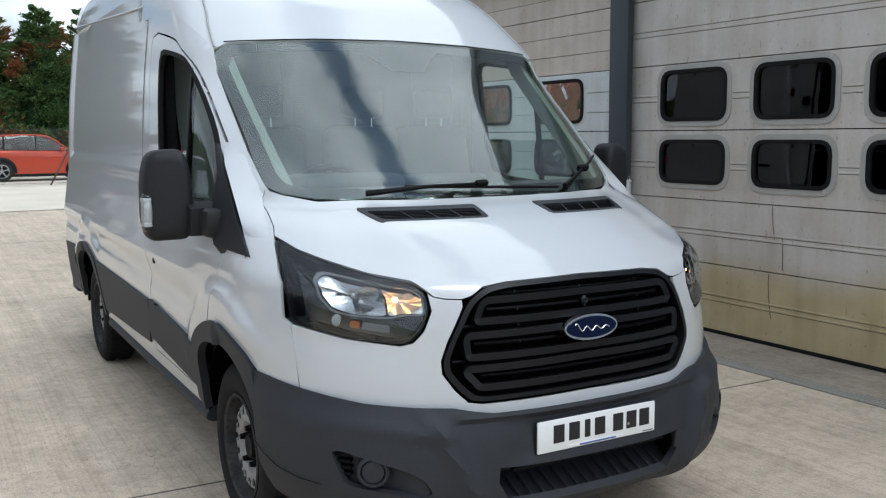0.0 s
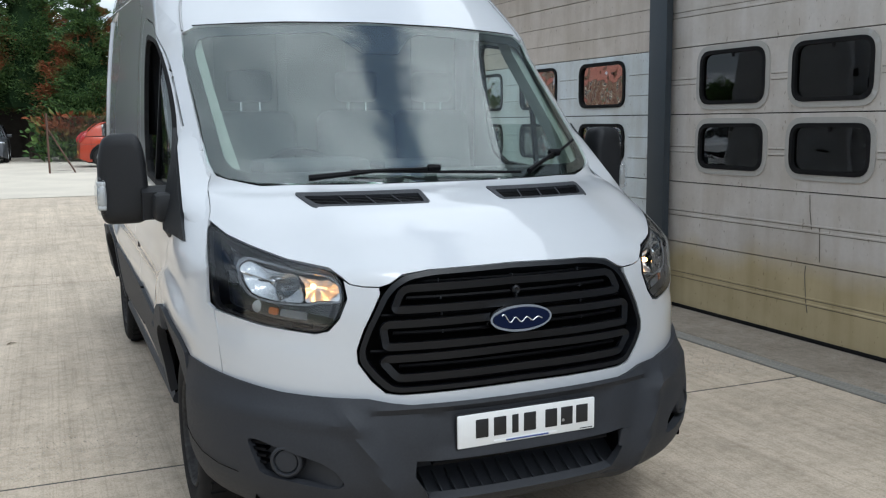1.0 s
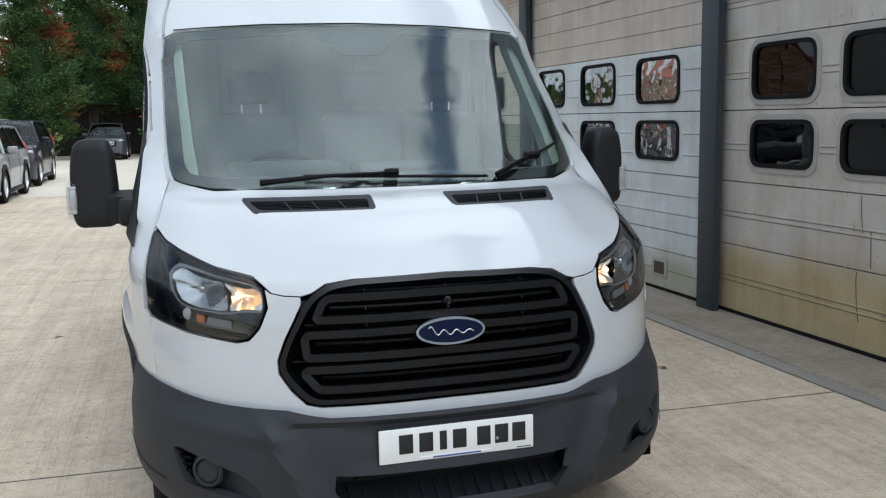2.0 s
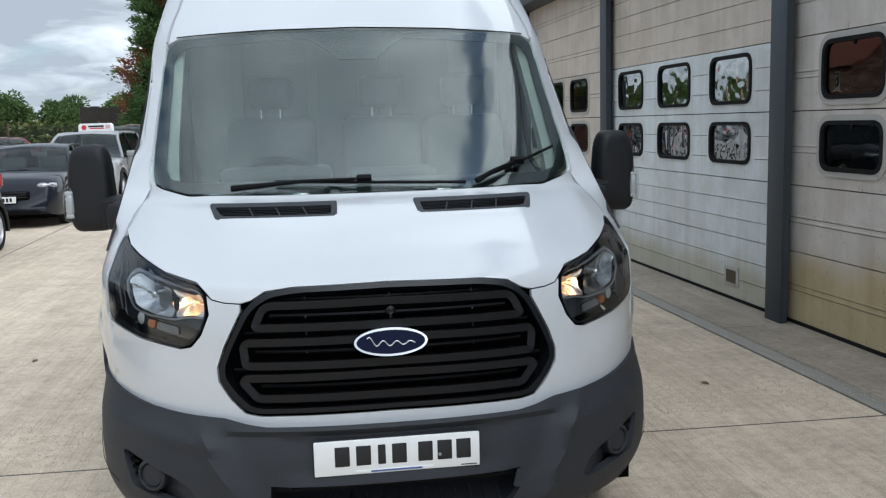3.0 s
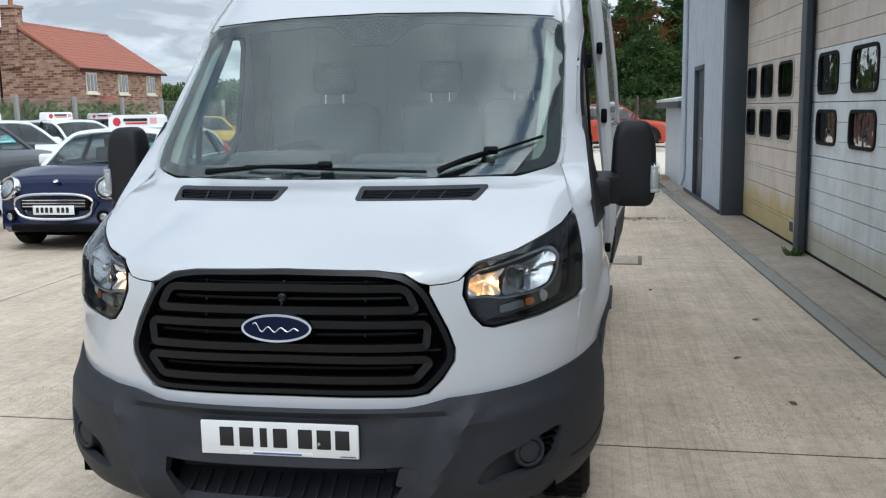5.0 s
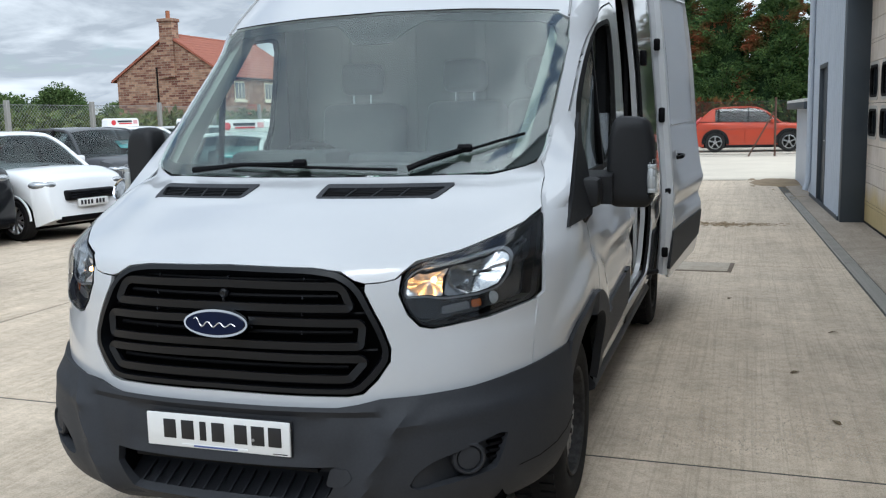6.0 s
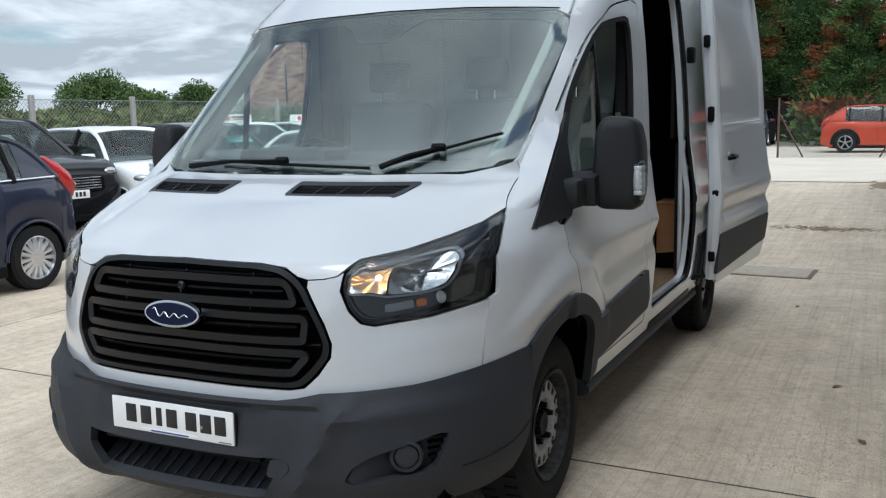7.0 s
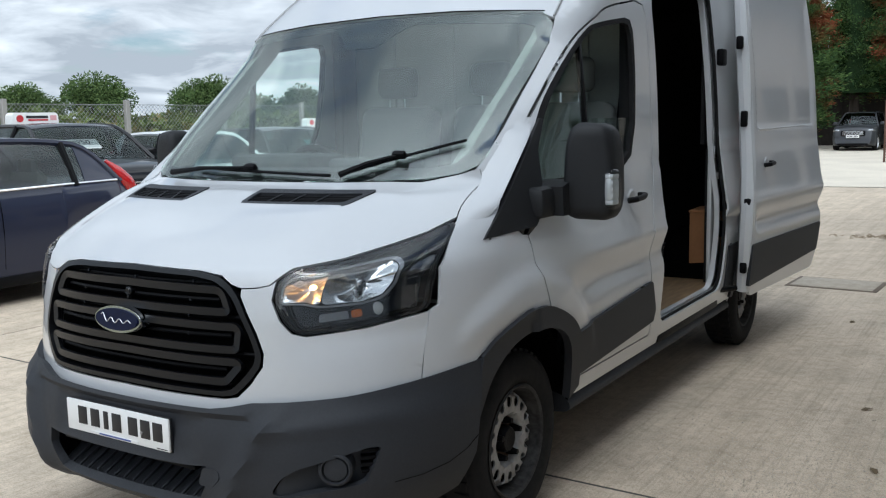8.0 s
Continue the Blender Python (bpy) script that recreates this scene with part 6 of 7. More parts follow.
def car(name, label, at, paint, L, W, H, wb, fo, r, hood, belt, cowl, roof0, roof1, tail, tailz, roof_paint=None, front="plain", rear="hatch", mirror_paint=None, sign=False, price="", spokes=9, nose=.62, clad=False, group="parked cars"):
    """A car facing -y, its middle at the origin: one loft for the body with cut wheel arches, a glazed upper part, wheels and fittings.
    Heights: hood, belt, tailz; places from the nose: cowl, roof0, roof1, tail."""
    c = thing(name, label, "car", at, group)
    P = paint
    y0 = -L / 2
    axles = (y0 + fo, y0 + fo + wb)
    ra = r + .045

    def hw(y):
        tf, tr = max(0, (y0 + .75 - y) / .75), max(0, (y - (y0 + L - .7)) / .7)
        return W / 2 * (1 - .20 * tf ** 2.6 - .14 * tr ** 2.6)
    top = curve([(0, nose), (.10, hood - .10), (.35, hood - .035), (cowl * .75, hood + .03), (cowl, belt - .02), (cowl + .3, belt), (roof1, belt + .045), (tail - .05, belt + .05), (tail, tailz), (L - .04, tailz - .06), (L, tailz - .28)])

    def ztop(y):
        return top(y - y0)

    def zbot(y):
        z = .20 + .10 * max(0, (y0 + .25 - y) / .25) + .12 * max(0, (y - (y0 + L - .3)) / .3)
        for a in axles:
            if abs(y - a) < ra:
                z = max(z, r + math.sqrt(ra * ra - (y - a) ** 2))
        return z
    ys = sorted(set([round(y0 + L * k / 46, 4) for k in range(47)] + [round(a + ra * f, 4) for a in axles for f in (-1.001, -.995, -.96, -.9, -.8, -.65, -.45, -.2, 0, .2, .45, .65, .8, .9, .96, .995, 1.001)] + [y0 + .02, y0 + .06, y0 + L - .02, y0 + L - .06]))
    rings = []
    for y in ys:
        h, zt, zb = hw(y), ztop(y), zbot(y)
        tf, tr = max(0, (y0 + .5 - y) / .5), max(0, (y - (y0 + L - .4)) / .4)
        ring = []
        for k, (fx, f) in enumerate(((.30, 0), (.955, 0), (.985, .25), (1.0, .5), (.992, .72), (.965, .90), (.93, .985), (.80, 1.0), (.45, 1.0), (0, 1.0))):
            z = zb + (zt - zb) * f
            if k > 6:
                z += .035 * (1 - fx ** 2)
            u = z / zt
            yy = y + .16 * tf ** 3 * max(0, u - .45) - .05 * tr ** 3 * max(0, u - .5) + .05 * tf ** 3 * max(0, .45 - u)
            ring.append(Vector((h * fx, yy, z)))
        rings.append([Vector((-p.x, p.y, p.z)) for p in ring[:-1]] + [ring[-1]] + ring[:-1][::-1])
    body = part("body", loft(rings), P, c, angle=48)
    part("underside", box(-W * .42, W * .42, y0 + .3, y0 + L - .3, .16, .30), GAP, c)
    # glazed upper part
    zr = H
    A, B, C, D = cowl, roof0, roof1, tail
    side = curve([(A, ztop(y0 + A) - .01), (B - .12, zr - .10), (B + .10, zr - .025), ((B + C) / 2, zr), (C, zr - .05), (C + .10, zr - .10), (D, ztop(y0 + D) - .01)])
    edge = []
    n = 26
    for k in range(n + 1):
        s = A + (D - A) * k / n
        zt = side(s)
        zb = ztop(y0 + s) - .02
        f = max(0, (zt - zb)) / max(.05, zr - belt)
        hb = hw(y0 + s) * .93
        edge.append((s, hb, zb, hb - (W * .125) * min(f, 1), max(zt, zb + .005)))

    def strip(k0, k1, kind):
        rows = []
        for s, hb, zb, xe, ze in edge[k0:k1 + 1]:
            y = y0 + s
            if kind == "top":
                rows.append([Vector((xe * u, y - (.10 * (1 - u * u) if s < (A + B) / 2 + .4 else -.05 * (1 - u * u) if s > C else 0) * 0, ze + .045 * (1 - u * u) * min(1, (ze - zb) / .3))) for u in (-1, -.8, -.5, -.2, .2, .5, .8, 1)])
            else:
                rows.append([Vector((kind * (hb + (xe - hb) * u ** 1.3), y, zb + (ze - zb) * u)) for u in (0, .35, .7, 1)])
        return loft(rows, closed=False, caps=False)
    kb = min(range(n + 1), key=lambda k: abs(edge[k][0] - B))
    kc = min(range(n + 1), key=lambda k: abs(edge[k][0] - C))
    down = lambda co: Vector((-co.x * .3, 0, .6 - co.z)).normalized()
    for nm, k0, k1, mt in (("windscreen", 0, kb, TINT), ("roof", kb, kc, roof_paint or P), ("rear_window", kc, n, TINT)):
        ob = part(nm, thicken(strip(k0, k1, "top"), .012, down), mt, c)
        if mt is TINT:
            ob.visible_shadow = False
    for sgn in (1, -1):
        ob = part("side_window", thicken(strip(0, n, sgn), .006, lambda co: Vector((-sgn, 0, 0))), TINT, c)
        ob.visible_shadow = False
        pts = [(sgn * xe, y0 + s, ze) for s, hb, zb, xe, ze in edge]
        part("roof_rail", tube(pts, .032, 6), roof_paint or P, c)
        pts = [(sgn * (hb + .004), y0 + s, zb + .02) for s, hb, zb, xe, ze in edge]
        part("belt_trim", tube(pts, .012, 5), CHROME if "chrome" in front else BLACK, c)
        for s in (A + (B - A) * .5 + (C - A) * .33, C - (C - B) * .08):
            k = min(range(n + 1), key=lambda q: abs(edge[q][0] - s))
            e1 = edge[k]
            part("pillar", tube([(sgn * (e1[1] + .004), y0 + e1[0], e1[2]), (sgn * (e1[3] + .012), y0 + e1[0] - .02, e1[4])], .032, 6), BLACK, c)
        # rear quarter in paint
        q0 = min(range(n + 1), key=lambda q: abs(edge[q][0] - (C - .02)))
        rows = [[Vector((sgn * (hb + (xe - hb) * u ** 1.3 + .006), y0 + s, zb + (ze - zb) * u)) for u in (0, .35, .7, 1)] for s, hb, zb, xe, ze in edge[q0:]]
        part("quarter_panel", thicken(loft(rows, closed=False, caps=False), .01, lambda co: Vector((-sgn, 0, 0))), P, c)
        # door lines and handles
        for s in (A + .22, A + .22 + (C - A) * .45):
            yy = y0 + s
            x = hw(yy)
            zt, zb = ztop(yy), .30
            part("door_gap", tube([(sgn * (x * fx + .001), yy, zb + (zt - zb) * f) for fx, f in ((.975, .05), (.988, .25), (1.0, .5), (.992, .72), (.965, .90))], .004, 4), GAP, c)
        yy = y0 + A + .22 + (C - A) * .36
        part("door_handle", tube([(sgn * (hw(yy) - .005), yy - .09, belt - .13), (sgn * (hw(yy) + .025), yy - .06, belt - .125), (sgn * (hw(yy) + .025), yy + .06, belt - .125), (sgn * (hw(yy) - .005), yy + .09, belt - .13)], .012, 6), P if "chrome" not in front else CHROME, c)
        # sill, mirrors, wheels
        part("sill", box(sgn * W * .48 - .02, sgn * W * .48 + .02, axles[0] + ra, axles[1] - ra, .17, .27, .01), BLACK, c)
        ym = y0 + A + .32
        mi = part("mirror", moved(box(-.10, .10, -.05, .07, -.07, .07, .035, 3), Matrix.Translation((sgn * (W / 2 + .06), ym, belt + .06))), mirror_paint or P, c)
        part("mirror_stalk", box(min(sgn * W * .42, sgn * (W / 2)), max(sgn * W * .42, sgn * (W / 2)), ym - .02, ym + .03, belt - .02, belt + .03, .008), BLACK, mi)
        for a in axles:
            car_wheel(c, sgn * (W / 2 - .105), a, r, sgn, spokes)
            pts = [(sgn * (hw(a) - (.006 if clad else .012)), a + ra * math.cos(t), r + ra * math.sin(t)) for t in (math.pi * k / 16 for k in range(17))]
            if clad:
                b = loft([[(sgn * (hw(a) + dx), a + q * math.cos(t), r + q * math.sin(t)) for dx, q in ((-.06, ra - .015), (.012, ra - .012), (.018, ra + .01), (.014, ra + .075), (.004, ra + .088), (-.05, ra + .088))] for t in (math.pi * (k / 20 * 1.10 - .05) for k in range(21))])
                part("arch_cladding", b, BLACK, c)
            else:
                part("arch_lip", tube(pts, .016, 8), P, c)
            b = loft([[(sgn * (W / 2 - .32), a + q * math.cos(t), r + q * math.sin(t)) for q in (.02, ra)] + [(sgn * (W / 2 - .03), a + ra * math.cos(t), r + ra * math.sin(t))] for t in (math.pi * k / 12 for k in range(13))], closed=False, caps=False)
            part("wheel_housing", b, GAP, c)
    # front end
    fz = nose

    def blob(x, y, z, sx, sy, sz, mt, nm, par, rz=0, lab=""):
        b = bmesh.new()
        bmesh.ops.create_uvsphere(b, u_segments=18, v_segments=10, radius=1)
        return part(nm, moved(b, Matrix.Translation((x, y, z)) @ Matrix.Rotation(radians(rz), 4, "Z") @ Matrix.Diagonal((sx, sy, sz, 1))), mt, par, lab)
    for sgn in (1, -1):
        if front == "round chrome":
            hx, hy, hz = sgn * W * .365, y0 + .105, hood - .185
            m2 = Matrix.Translation((hx, hy, hz)) @ Matrix.Rotation(radians(sgn * 22), 4, "Z") @ Matrix.Rotation(radians(-22), 4, "X")
            hl = part("headlamp", moved(lathe([(.06, .150), (-.02, .150), (-.035, .140), (-.02, .126)], 32, "y"), m2), CHROME, c, "round headlamp in a chrome ring")
            part("lamp_surround", moved(lathe([(-.018, .128), (-.030, .112), (-.028, .106)], 24, "y"), m2), PLASTIC, hl)
            part("lamp_glass", moved(lathe([(-.026, .110), (-.04, .07), (-.048, 0)], 24, "y"), m2), LAMPGLASS, hl)
            m2 = Matrix.Translation((sgn * W * .345, y0 + .028, .415)) @ Matrix.Rotation(radians(sgn * 15), 4, "Z")
            fl = part("fog_lamp", moved(lathe([(.05, .045), (-.004, .045), (-.010, .03), (-.012, 0)], 20, "y"), m2), LAMPGLASS, c)
            part("fog_ring", moved(lathe([(.05, .085), (-.004, .085), (-.012, .072), (.0, .044)], 20, "y"), m2), BLACK, fl)
        else:
            blob(sgn * W * .375, y0 + .25, hood - .165, .19, .14, .075, LAMPGLASS, "headlamp", c, sgn * 40, "swept clear headlamp")
            blob(sgn * W * .36, y0 + .075, .36, .06, .05, .05, LAMPGLASS, "fog_lamp", c)
        # tail lamps
        if rear == "hatch":
            b = tube([(sgn * W * fx, y0 + L - d, belt + z) for fx, d, z in ((.41, .02, -.16), (.425, .07, -.07), (.425, .14, .02), (.41, .23, .13), (.385, .32, .24))], .07, 10, radii=[.02, .075, .085, .065, .02])
            part("tail_lamp", b, REDLENS, c, "red tail lamp cluster")
        else:
            blob(sgn * W * .42, y0 + L - .10, belt - .15, .10, .10, .10, REDLENS, "tail_lamp", c, 0, "red tail lamp cluster")
    suv = front == "suv"
    gr = part("grille", box(-W * .27 if suv else -W * .25, W * .27 if suv else W * .25, y0 - .015, y0 + .14, fz - .16, fz + .05 if suv else fz - .02, .03, 3), BLACK, c)
    for k in range(5 if suv else 3):
        part("grille_bar", box(-W * .23, W * .23, y0 - .022, y0 - .012, fz - .125 + .036 * k, fz - .110 + .036 * k, .003), CHROME if "chrome" in front or suv else GLOSSBLACK, gr)
    if front == "round chrome":
        pts = [(W * .29 * math.copysign(abs(math.cos(t)) ** .62, math.cos(t)) * (1 if math.sin(t) > 0 else .94), y0 - .012, fz - .12 + .15 * math.copysign(abs(math.sin(t)) ** .62, math.sin(t))) for t in (2 * math.pi * k / 30 for k in range(31))]
        part("grille_ring", tube(pts, .017, 6), CHROME, gr)
        part("bonnet_badge", moved(lathe([(-.012, 0), (-.008, .03), (.02, .03)], 16, "y"), Matrix.Translation((0, y0 + .07, hood - .10)) @ Matrix.Rotation(radians(-50), 4, "X")), CHROME, c)
    part("lower_intake", box(-W * .34, W * .34, y0 + .0, y0 + .12, .24, .34, .03, 3), BLACK, c)
    pz = .17 if front == "suv" else .06
    pl = part("number_plate", box(-.26, .26, y0 - .03, y0 - .018, .385 + pz, .495 + pz, .004), PLATE, c, "white plate with dark bars")
    for k in range(7):
        x = -.20 + .058 * k + (.03 if k > 3 else 0)
        part("bar", box(x - .018, x + .018, y0 - .0335, y0 - .029, .41 + pz, .472 + pz, .001), INK, pl)
    rp = part("number_plate", box(-.26, .26, y0 + L + .0, y0 + L + .012, .50, .61, .004), YPLATE, c)
    # cabin
    part("cabin_floor", box(-W * .40, W * .40, y0 + A + .1, y0 + D - .25, .35, .55), GAP, c)
    part("dash", box(-W * .39, W * .39, y0 + A - .05, y0 + A + .45, belt - .25, belt - .02, .05), DASH, c)
    for x in (-.35, .35):
        for s in (A + (C - A) * .42, A + (C - A) * .80):
            st = part("seat", moved(box(-.23, .23, -.07, .07, 0, .55, .05), Matrix.Translation((x, y0 + s, .62)) @ Matrix.Rotation(radians(-12), 4, "X")), SEAT, c)
            part("headrest", box(x - .11, x + .11, y0 + s + .07, y0 + s + .15, 1.14, 1.29, .03), SEAT, st)
    part("wiper", tube([(-.4, y0 + A - .02, ztop(y0 + A) + .02), (.1, y0 + A + .05, ztop(y0 + A) + .045)], .008, 5), BLACK, c)
    if price:
        s1 = A + (B - A) * .42
        y1, z1 = y0 + s1, side(s1) + .02
        slope = math.atan2(side(B) - side(A + .1), (B - A - .1))
        m2 = Matrix.Translation((W * .20 if price != "4950" else -.1, y1 + .02, z1 + .0)) @ Matrix.Rotation(slope, 4, "X")
        card = part("price_card", moved(box(-.27, .27, -.14, .10, -.003, .003, .002), m2), TEAL if price != "4950" else PAPER, c, "price card inside the windscreen")
        part("price_text", moved(text_bm(price, .15, .002), m2 @ Matrix.Translation((0, -.03, .004))), PAPER if price != "4950" else INK, card)
        part("price_line", moved(box(-.19, .19, -.105, -.09, .002, .005), m2), PAPER, card)
    if sign:
        so = .75 if front == "suv" else 0
        sg = part("roof_sign", moved(loft([[(x * k, y, z) for x, z in ((-.38, 0), (.38, 0), (.37, .14), (.33, .18), (-.33, .18), (-.37, .14))] for y, k in ((-.13, 1), (-.11, 1.01), (.11, 1.01), (.13, 1))]), Matrix.Translation((0, y0 + (B + C) / 2 - .2 + so, H + .035))), PAPER, c, "white roof sign box with red marks")
        q = y0 + (B + C) / 2 - .2 + so - .135
        part("sign_disc", moved(lathe([(q, 0), (q - .003, .055), (q + .003, .058)], 20, "y"), Matrix.Translation((-.25, 0, H + .12))), SIGNRED, sg)
        part("sign_bar", box(-.15, .20, q - .002, q + .004, H + .125, H + .165), INK, sg)
        part("sign_bar", box(-.12, .20, q - .002, q + .004, H + .085, H + .11), SIGNRED, sg)
        part("sign_bar", box(.24, .34, q - .002, q + .004, H + .09, H + .17), mat("sign_pink", (.65, .35, .36), .6) if "sign_pink" not in MATS else MATS["sign_pink"], sg)
    return c


def nose_at(x, y, deg, L):
    """Pose of a car whose nose is at (x, y) and which faces deg degrees from -y towards +x."""
    a = radians(deg)
    return Matrix.Translation((x - math.sin(a) * L / 2, y + math.cos(a) * L / 2, 0)) @ Matrix.Rotation(a, 4, "Z")


car("small_hatchback", "navy blue small hatchback with white roof and a roof sign", nose_at(-5.26, 7.25, 1, 3.82), PAINTS["navy"], 3.82, 1.73, 1.38, 2.495, .72, .30, .93, .97, 1.12, 1.62, 3.30, 3.76, .80, PAINTS["white"], "round chrome", "hatch", PAINTS["white"], True, "£13950", 8, .66, True)
car("city_car", "white five-door city car with a black grille", nose_at(-7.2, 8.38, 80, 3.56), PAINTS["white"], 3.56, 1.64, 1.47, 2.42, .62, .29, .93, .98, .92, 1.55, 3.05, 3.48, .80, spokes=10, nose=.70)
car("compact_suv", "black compact luxury suv with chrome grille bars", nose_at(-7.75, 6.62, 80, 4.37), PAINTS["black"], 4.37, 1.96, 1.63, 2.66, .86, .36, 1.06, 1.12, 1.30, 2.00, 3.75, 4.25, .95, front="suv", spokes=5, nose=.80, price="4950", sign=True, clad=True)
car("supermini", "dark slate-blue three-door supermini with multi-spoke alloy wheels", nose_at(-5.83, .48, 2, 3.90), PAINTS["slate"], 3.90, 1.72, 1.46, 2.49, .80, .305, .95, 1.0, 1.10, 1.75, 3.25, 3.86, .85, front="chrome", spokes=15, nose=.66)
car("hatchback", "dark grey hatchback with a price card in its windscreen", nose_at(-8.10, 11.30, 70, 4.3), PAINTS["grey"], 4.3, 1.79, 1.50, 2.65, .85, .31, .98, 1.0, 1.05, 1.80, 3.60, 4.2, .85, price="SOLD", nose=.70)
car("coupe", "midnight blue coupe parked behind a hatchback", nose_at(-5.35, 13.45, 0, 4.18), PAINTS["midnight"], 4.18, 1.84, 1.36, 2.47, .88, .32, .88, .93, 1.25, 2.0, 3.1, 4.0, .80, nose=.66)
car("estate_car", "silver estate car with roof bars and a roof sign", nose_at(-5.17, 17.2, 0, 4.83), PAINTS["silver"], 4.83, 1.87, 1.58, 2.81, .95, .34, .98, 1.03, 1.35, 2.05, 4.30, 4.75, .95, sign=True, nose=.74, clad=True)
car("large_suv", "dark blue-black large suv beside an estate car", nose_at(-5.25, 22.95, 0, 4.7), PAINTS["midnight"], 4.7, 1.92, 1.72, 2.8, .90, .37, 1.08, 1.15, 1.35, 2.05, 4.15, 4.6, 1.05, front="suv", nose=.82)
car("crossover", "grey crossover in the shade under conifers", nose_at(-3.80, 40.6, 0, 4.3), PAINTS["grey"], 4.3, 1.77, 1.62, 2.67, .90, .34, 1.02, 1.08, 1.20, 1.9, 3.75, 4.22, .95, front="suv", nose=.80)
car("crossover", "orange-red crossover behind a mesh fence", nose_at(4.10, 35.3, 92, 4.41), PAINTS["orange"], 4.41, 1.83, 1.68, 2.65, .92, .37, 1.02, 1.10, 1.20, 2.00, 3.62, 4.30, 1.06, spokes=5, nose=.78, clad=True)
car("hatchback", "white hatchback with a roof sign", nose_at(-9.2, 14.0, 70, 4.2), PAINTS["white"], 4.2, 1.77, 1.50, 2.62, .85, .31, .98, 1.0, 1.05, 1.80, 3.55, 4.1, .85, sign=True, nose=.70)
car("hatchback", "white hatchback with a roof sign", nose_at(-9.6, 17.4, 70, 4.2), PAINTS["white"], 4.2, 1.77, 1.48, 2.62, .85, .31, .98, 1.0, 1.05, 1.80, 3.55, 4.1, .85, sign=True, nose=.70)
car("hatchback", "midnight blue hatchback in the far row", nose_at(-9.4, 20.6, 60, 4.2), PAINTS["midnight"], 4.2, 1.77, 1.48, 2.62, .85, .31, .98, 1.0, 1.05, 1.80, 3.55, 4.1, .85, nose=.70)
car("hatchback", "yellow hatchback in the far row", nose_at(-11.3, 27.0, 40, 4.1), PAINTS["yellow"], 4.1, 1.75, 1.48, 2.55, .85, .31, .98, 1.0, 1.05, 1.80, 3.50, 4.0, .85, nose=.70)
car("hatchback", "dark red hatchback in the far row", nose_at(-9.4, 28.6, 30, 4.1), PAINTS["red"], 4.1, 1.75, 1.46, 2.55, .85, .31, .98, 1.0, 1.05, 1.80, 3.50, 4.0, .85, nose=.70)
car("hatchback", "midnight blue hatchback in the far row", nose_at(-13.0, 24.0, 50, 4.1), PAINTS["midnight"], 4.1, 1.75, 1.46, 2.55, .85, .31, .98, 1.0, 1.05, 1.80, 3.50, 4.0, .85, nose=.70, sign=True)

# ---- trees, hedges, fences, house ----
def leaf_mat(name, colors, rust=0.0, rust_color=(.20, .065, .02), scale=.35):
    m = bpy.data.materials.new(name)
    m.use_nodes = True
    n, l = m.node_tree.nodes, m.node_tree.links
    b = n["Principled BSDF"]
    b.inputs["Roughness"].default_value = .75
    b.inputs["Specular IOR Level"].default_value = .2
    g = n.new("ShaderNodeNewGeometry")
    r = n.new("ShaderNodeValToRGB")
    r.color_ramp.elements[0].color, r.color_ramp.elements[1].color = (*colors[0], 1), (*colors[1], 1)
    l.new(g.outputs["Random Per Island"], r.inputs["Fac"])
    last = r.outputs["Color"]
    if rust:
        tc, nt, rr, mx = n.new("ShaderNodeTexCoord"), n.new("ShaderNodeTexNoise"), n.new("ShaderNodeValToRGB"), n.new("ShaderNodeMix")
        nt.inputs["Scale"].default_value, nt.inputs["Detail"].default_value = scale, 3
        rr.color_ramp.elements[0].position, rr.color_ramp.elements[1].position = .62 - .12 * rust, .70 - .12 * rust
        mx.data_type = "RGBA"
        mx.inputs["B"].default_value = (*rust_color, 1)
        l.new(tc.outputs["Object"], nt.inputs["Vector"])
        l.new(nt.outputs["Fac"], rr.inputs["Fac"])
        l.new(rr.outputs["Color"], mx.inputs["Factor"])
        l.new(last, mx.inputs["A"])
        last = mx.outputs["Result"]
    l.new(last, b.inputs["Base Color"])
    return m


CONIFER = leaf_mat("conifer_leaf", ((.028, .068, .025), (.115, .185, .054)), .78, (.195, .062, .026), .42)
BROAD = leaf_mat("broad_leaf", ((.040, .078, .024), (.125, .180, .060)))
OLIVE = leaf_mat("hedge_leaf", ((.05, .085, .02), (.13, .16, .05)), .3, (.20, .17, .07), .5)
# blackish green with the shade deep inside a crown put into the colour
CROWN_SHADE = mat("crown_shade_green", (.012, .028, .012), .95, color2=(.03, .05, .02), scale=3, fine=20, amount=.8, bump=1.0, bump_scale=8, spec=.05)
BARK = mat("bark", (.085, .065, .05), .9, color2=(.04, .03, .025), scale=6, amount=.8, bump=.8, bump_scale=20, stretch=(1, 1, .3))


def leaves(rng, spots, size, droop, name, material, parent, flat=1.0):
    """Many small leaf sprays at spots (place, outward direction)."""
    verts, faces = [], []
    for p, d in spots:
        s = size * rng.uniform(.6, 1.3)
        d = (d + Vector((rng.gauss(0, .45), rng.gauss(0, .45), rng.gauss(0, .35) - droop))).normalized()
        w = d.cross(Vector((rng.gauss(0, 1), rng.gauss(0, 1), rng.gauss(0, 1)))).normalized()
        k = len(verts)
        t = d.cross(w) * s * .16
        for q in (p, p + d * s * .45 + w * s * .30 * flat + t, p + d * s, p + d * s * .45 - w * s * .30 * flat + t):
            verts.append(q)
        faces += [(k, k + 1, k + 2), (k, k + 2, k + 3)]
    me = bpy.data.meshes.new(name)
    me.from_pydata([tuple(v) for v in verts], [], faces)
    me.materials.append(material)
    ob = new(name, me)
    ob.parent = parent
    return ob


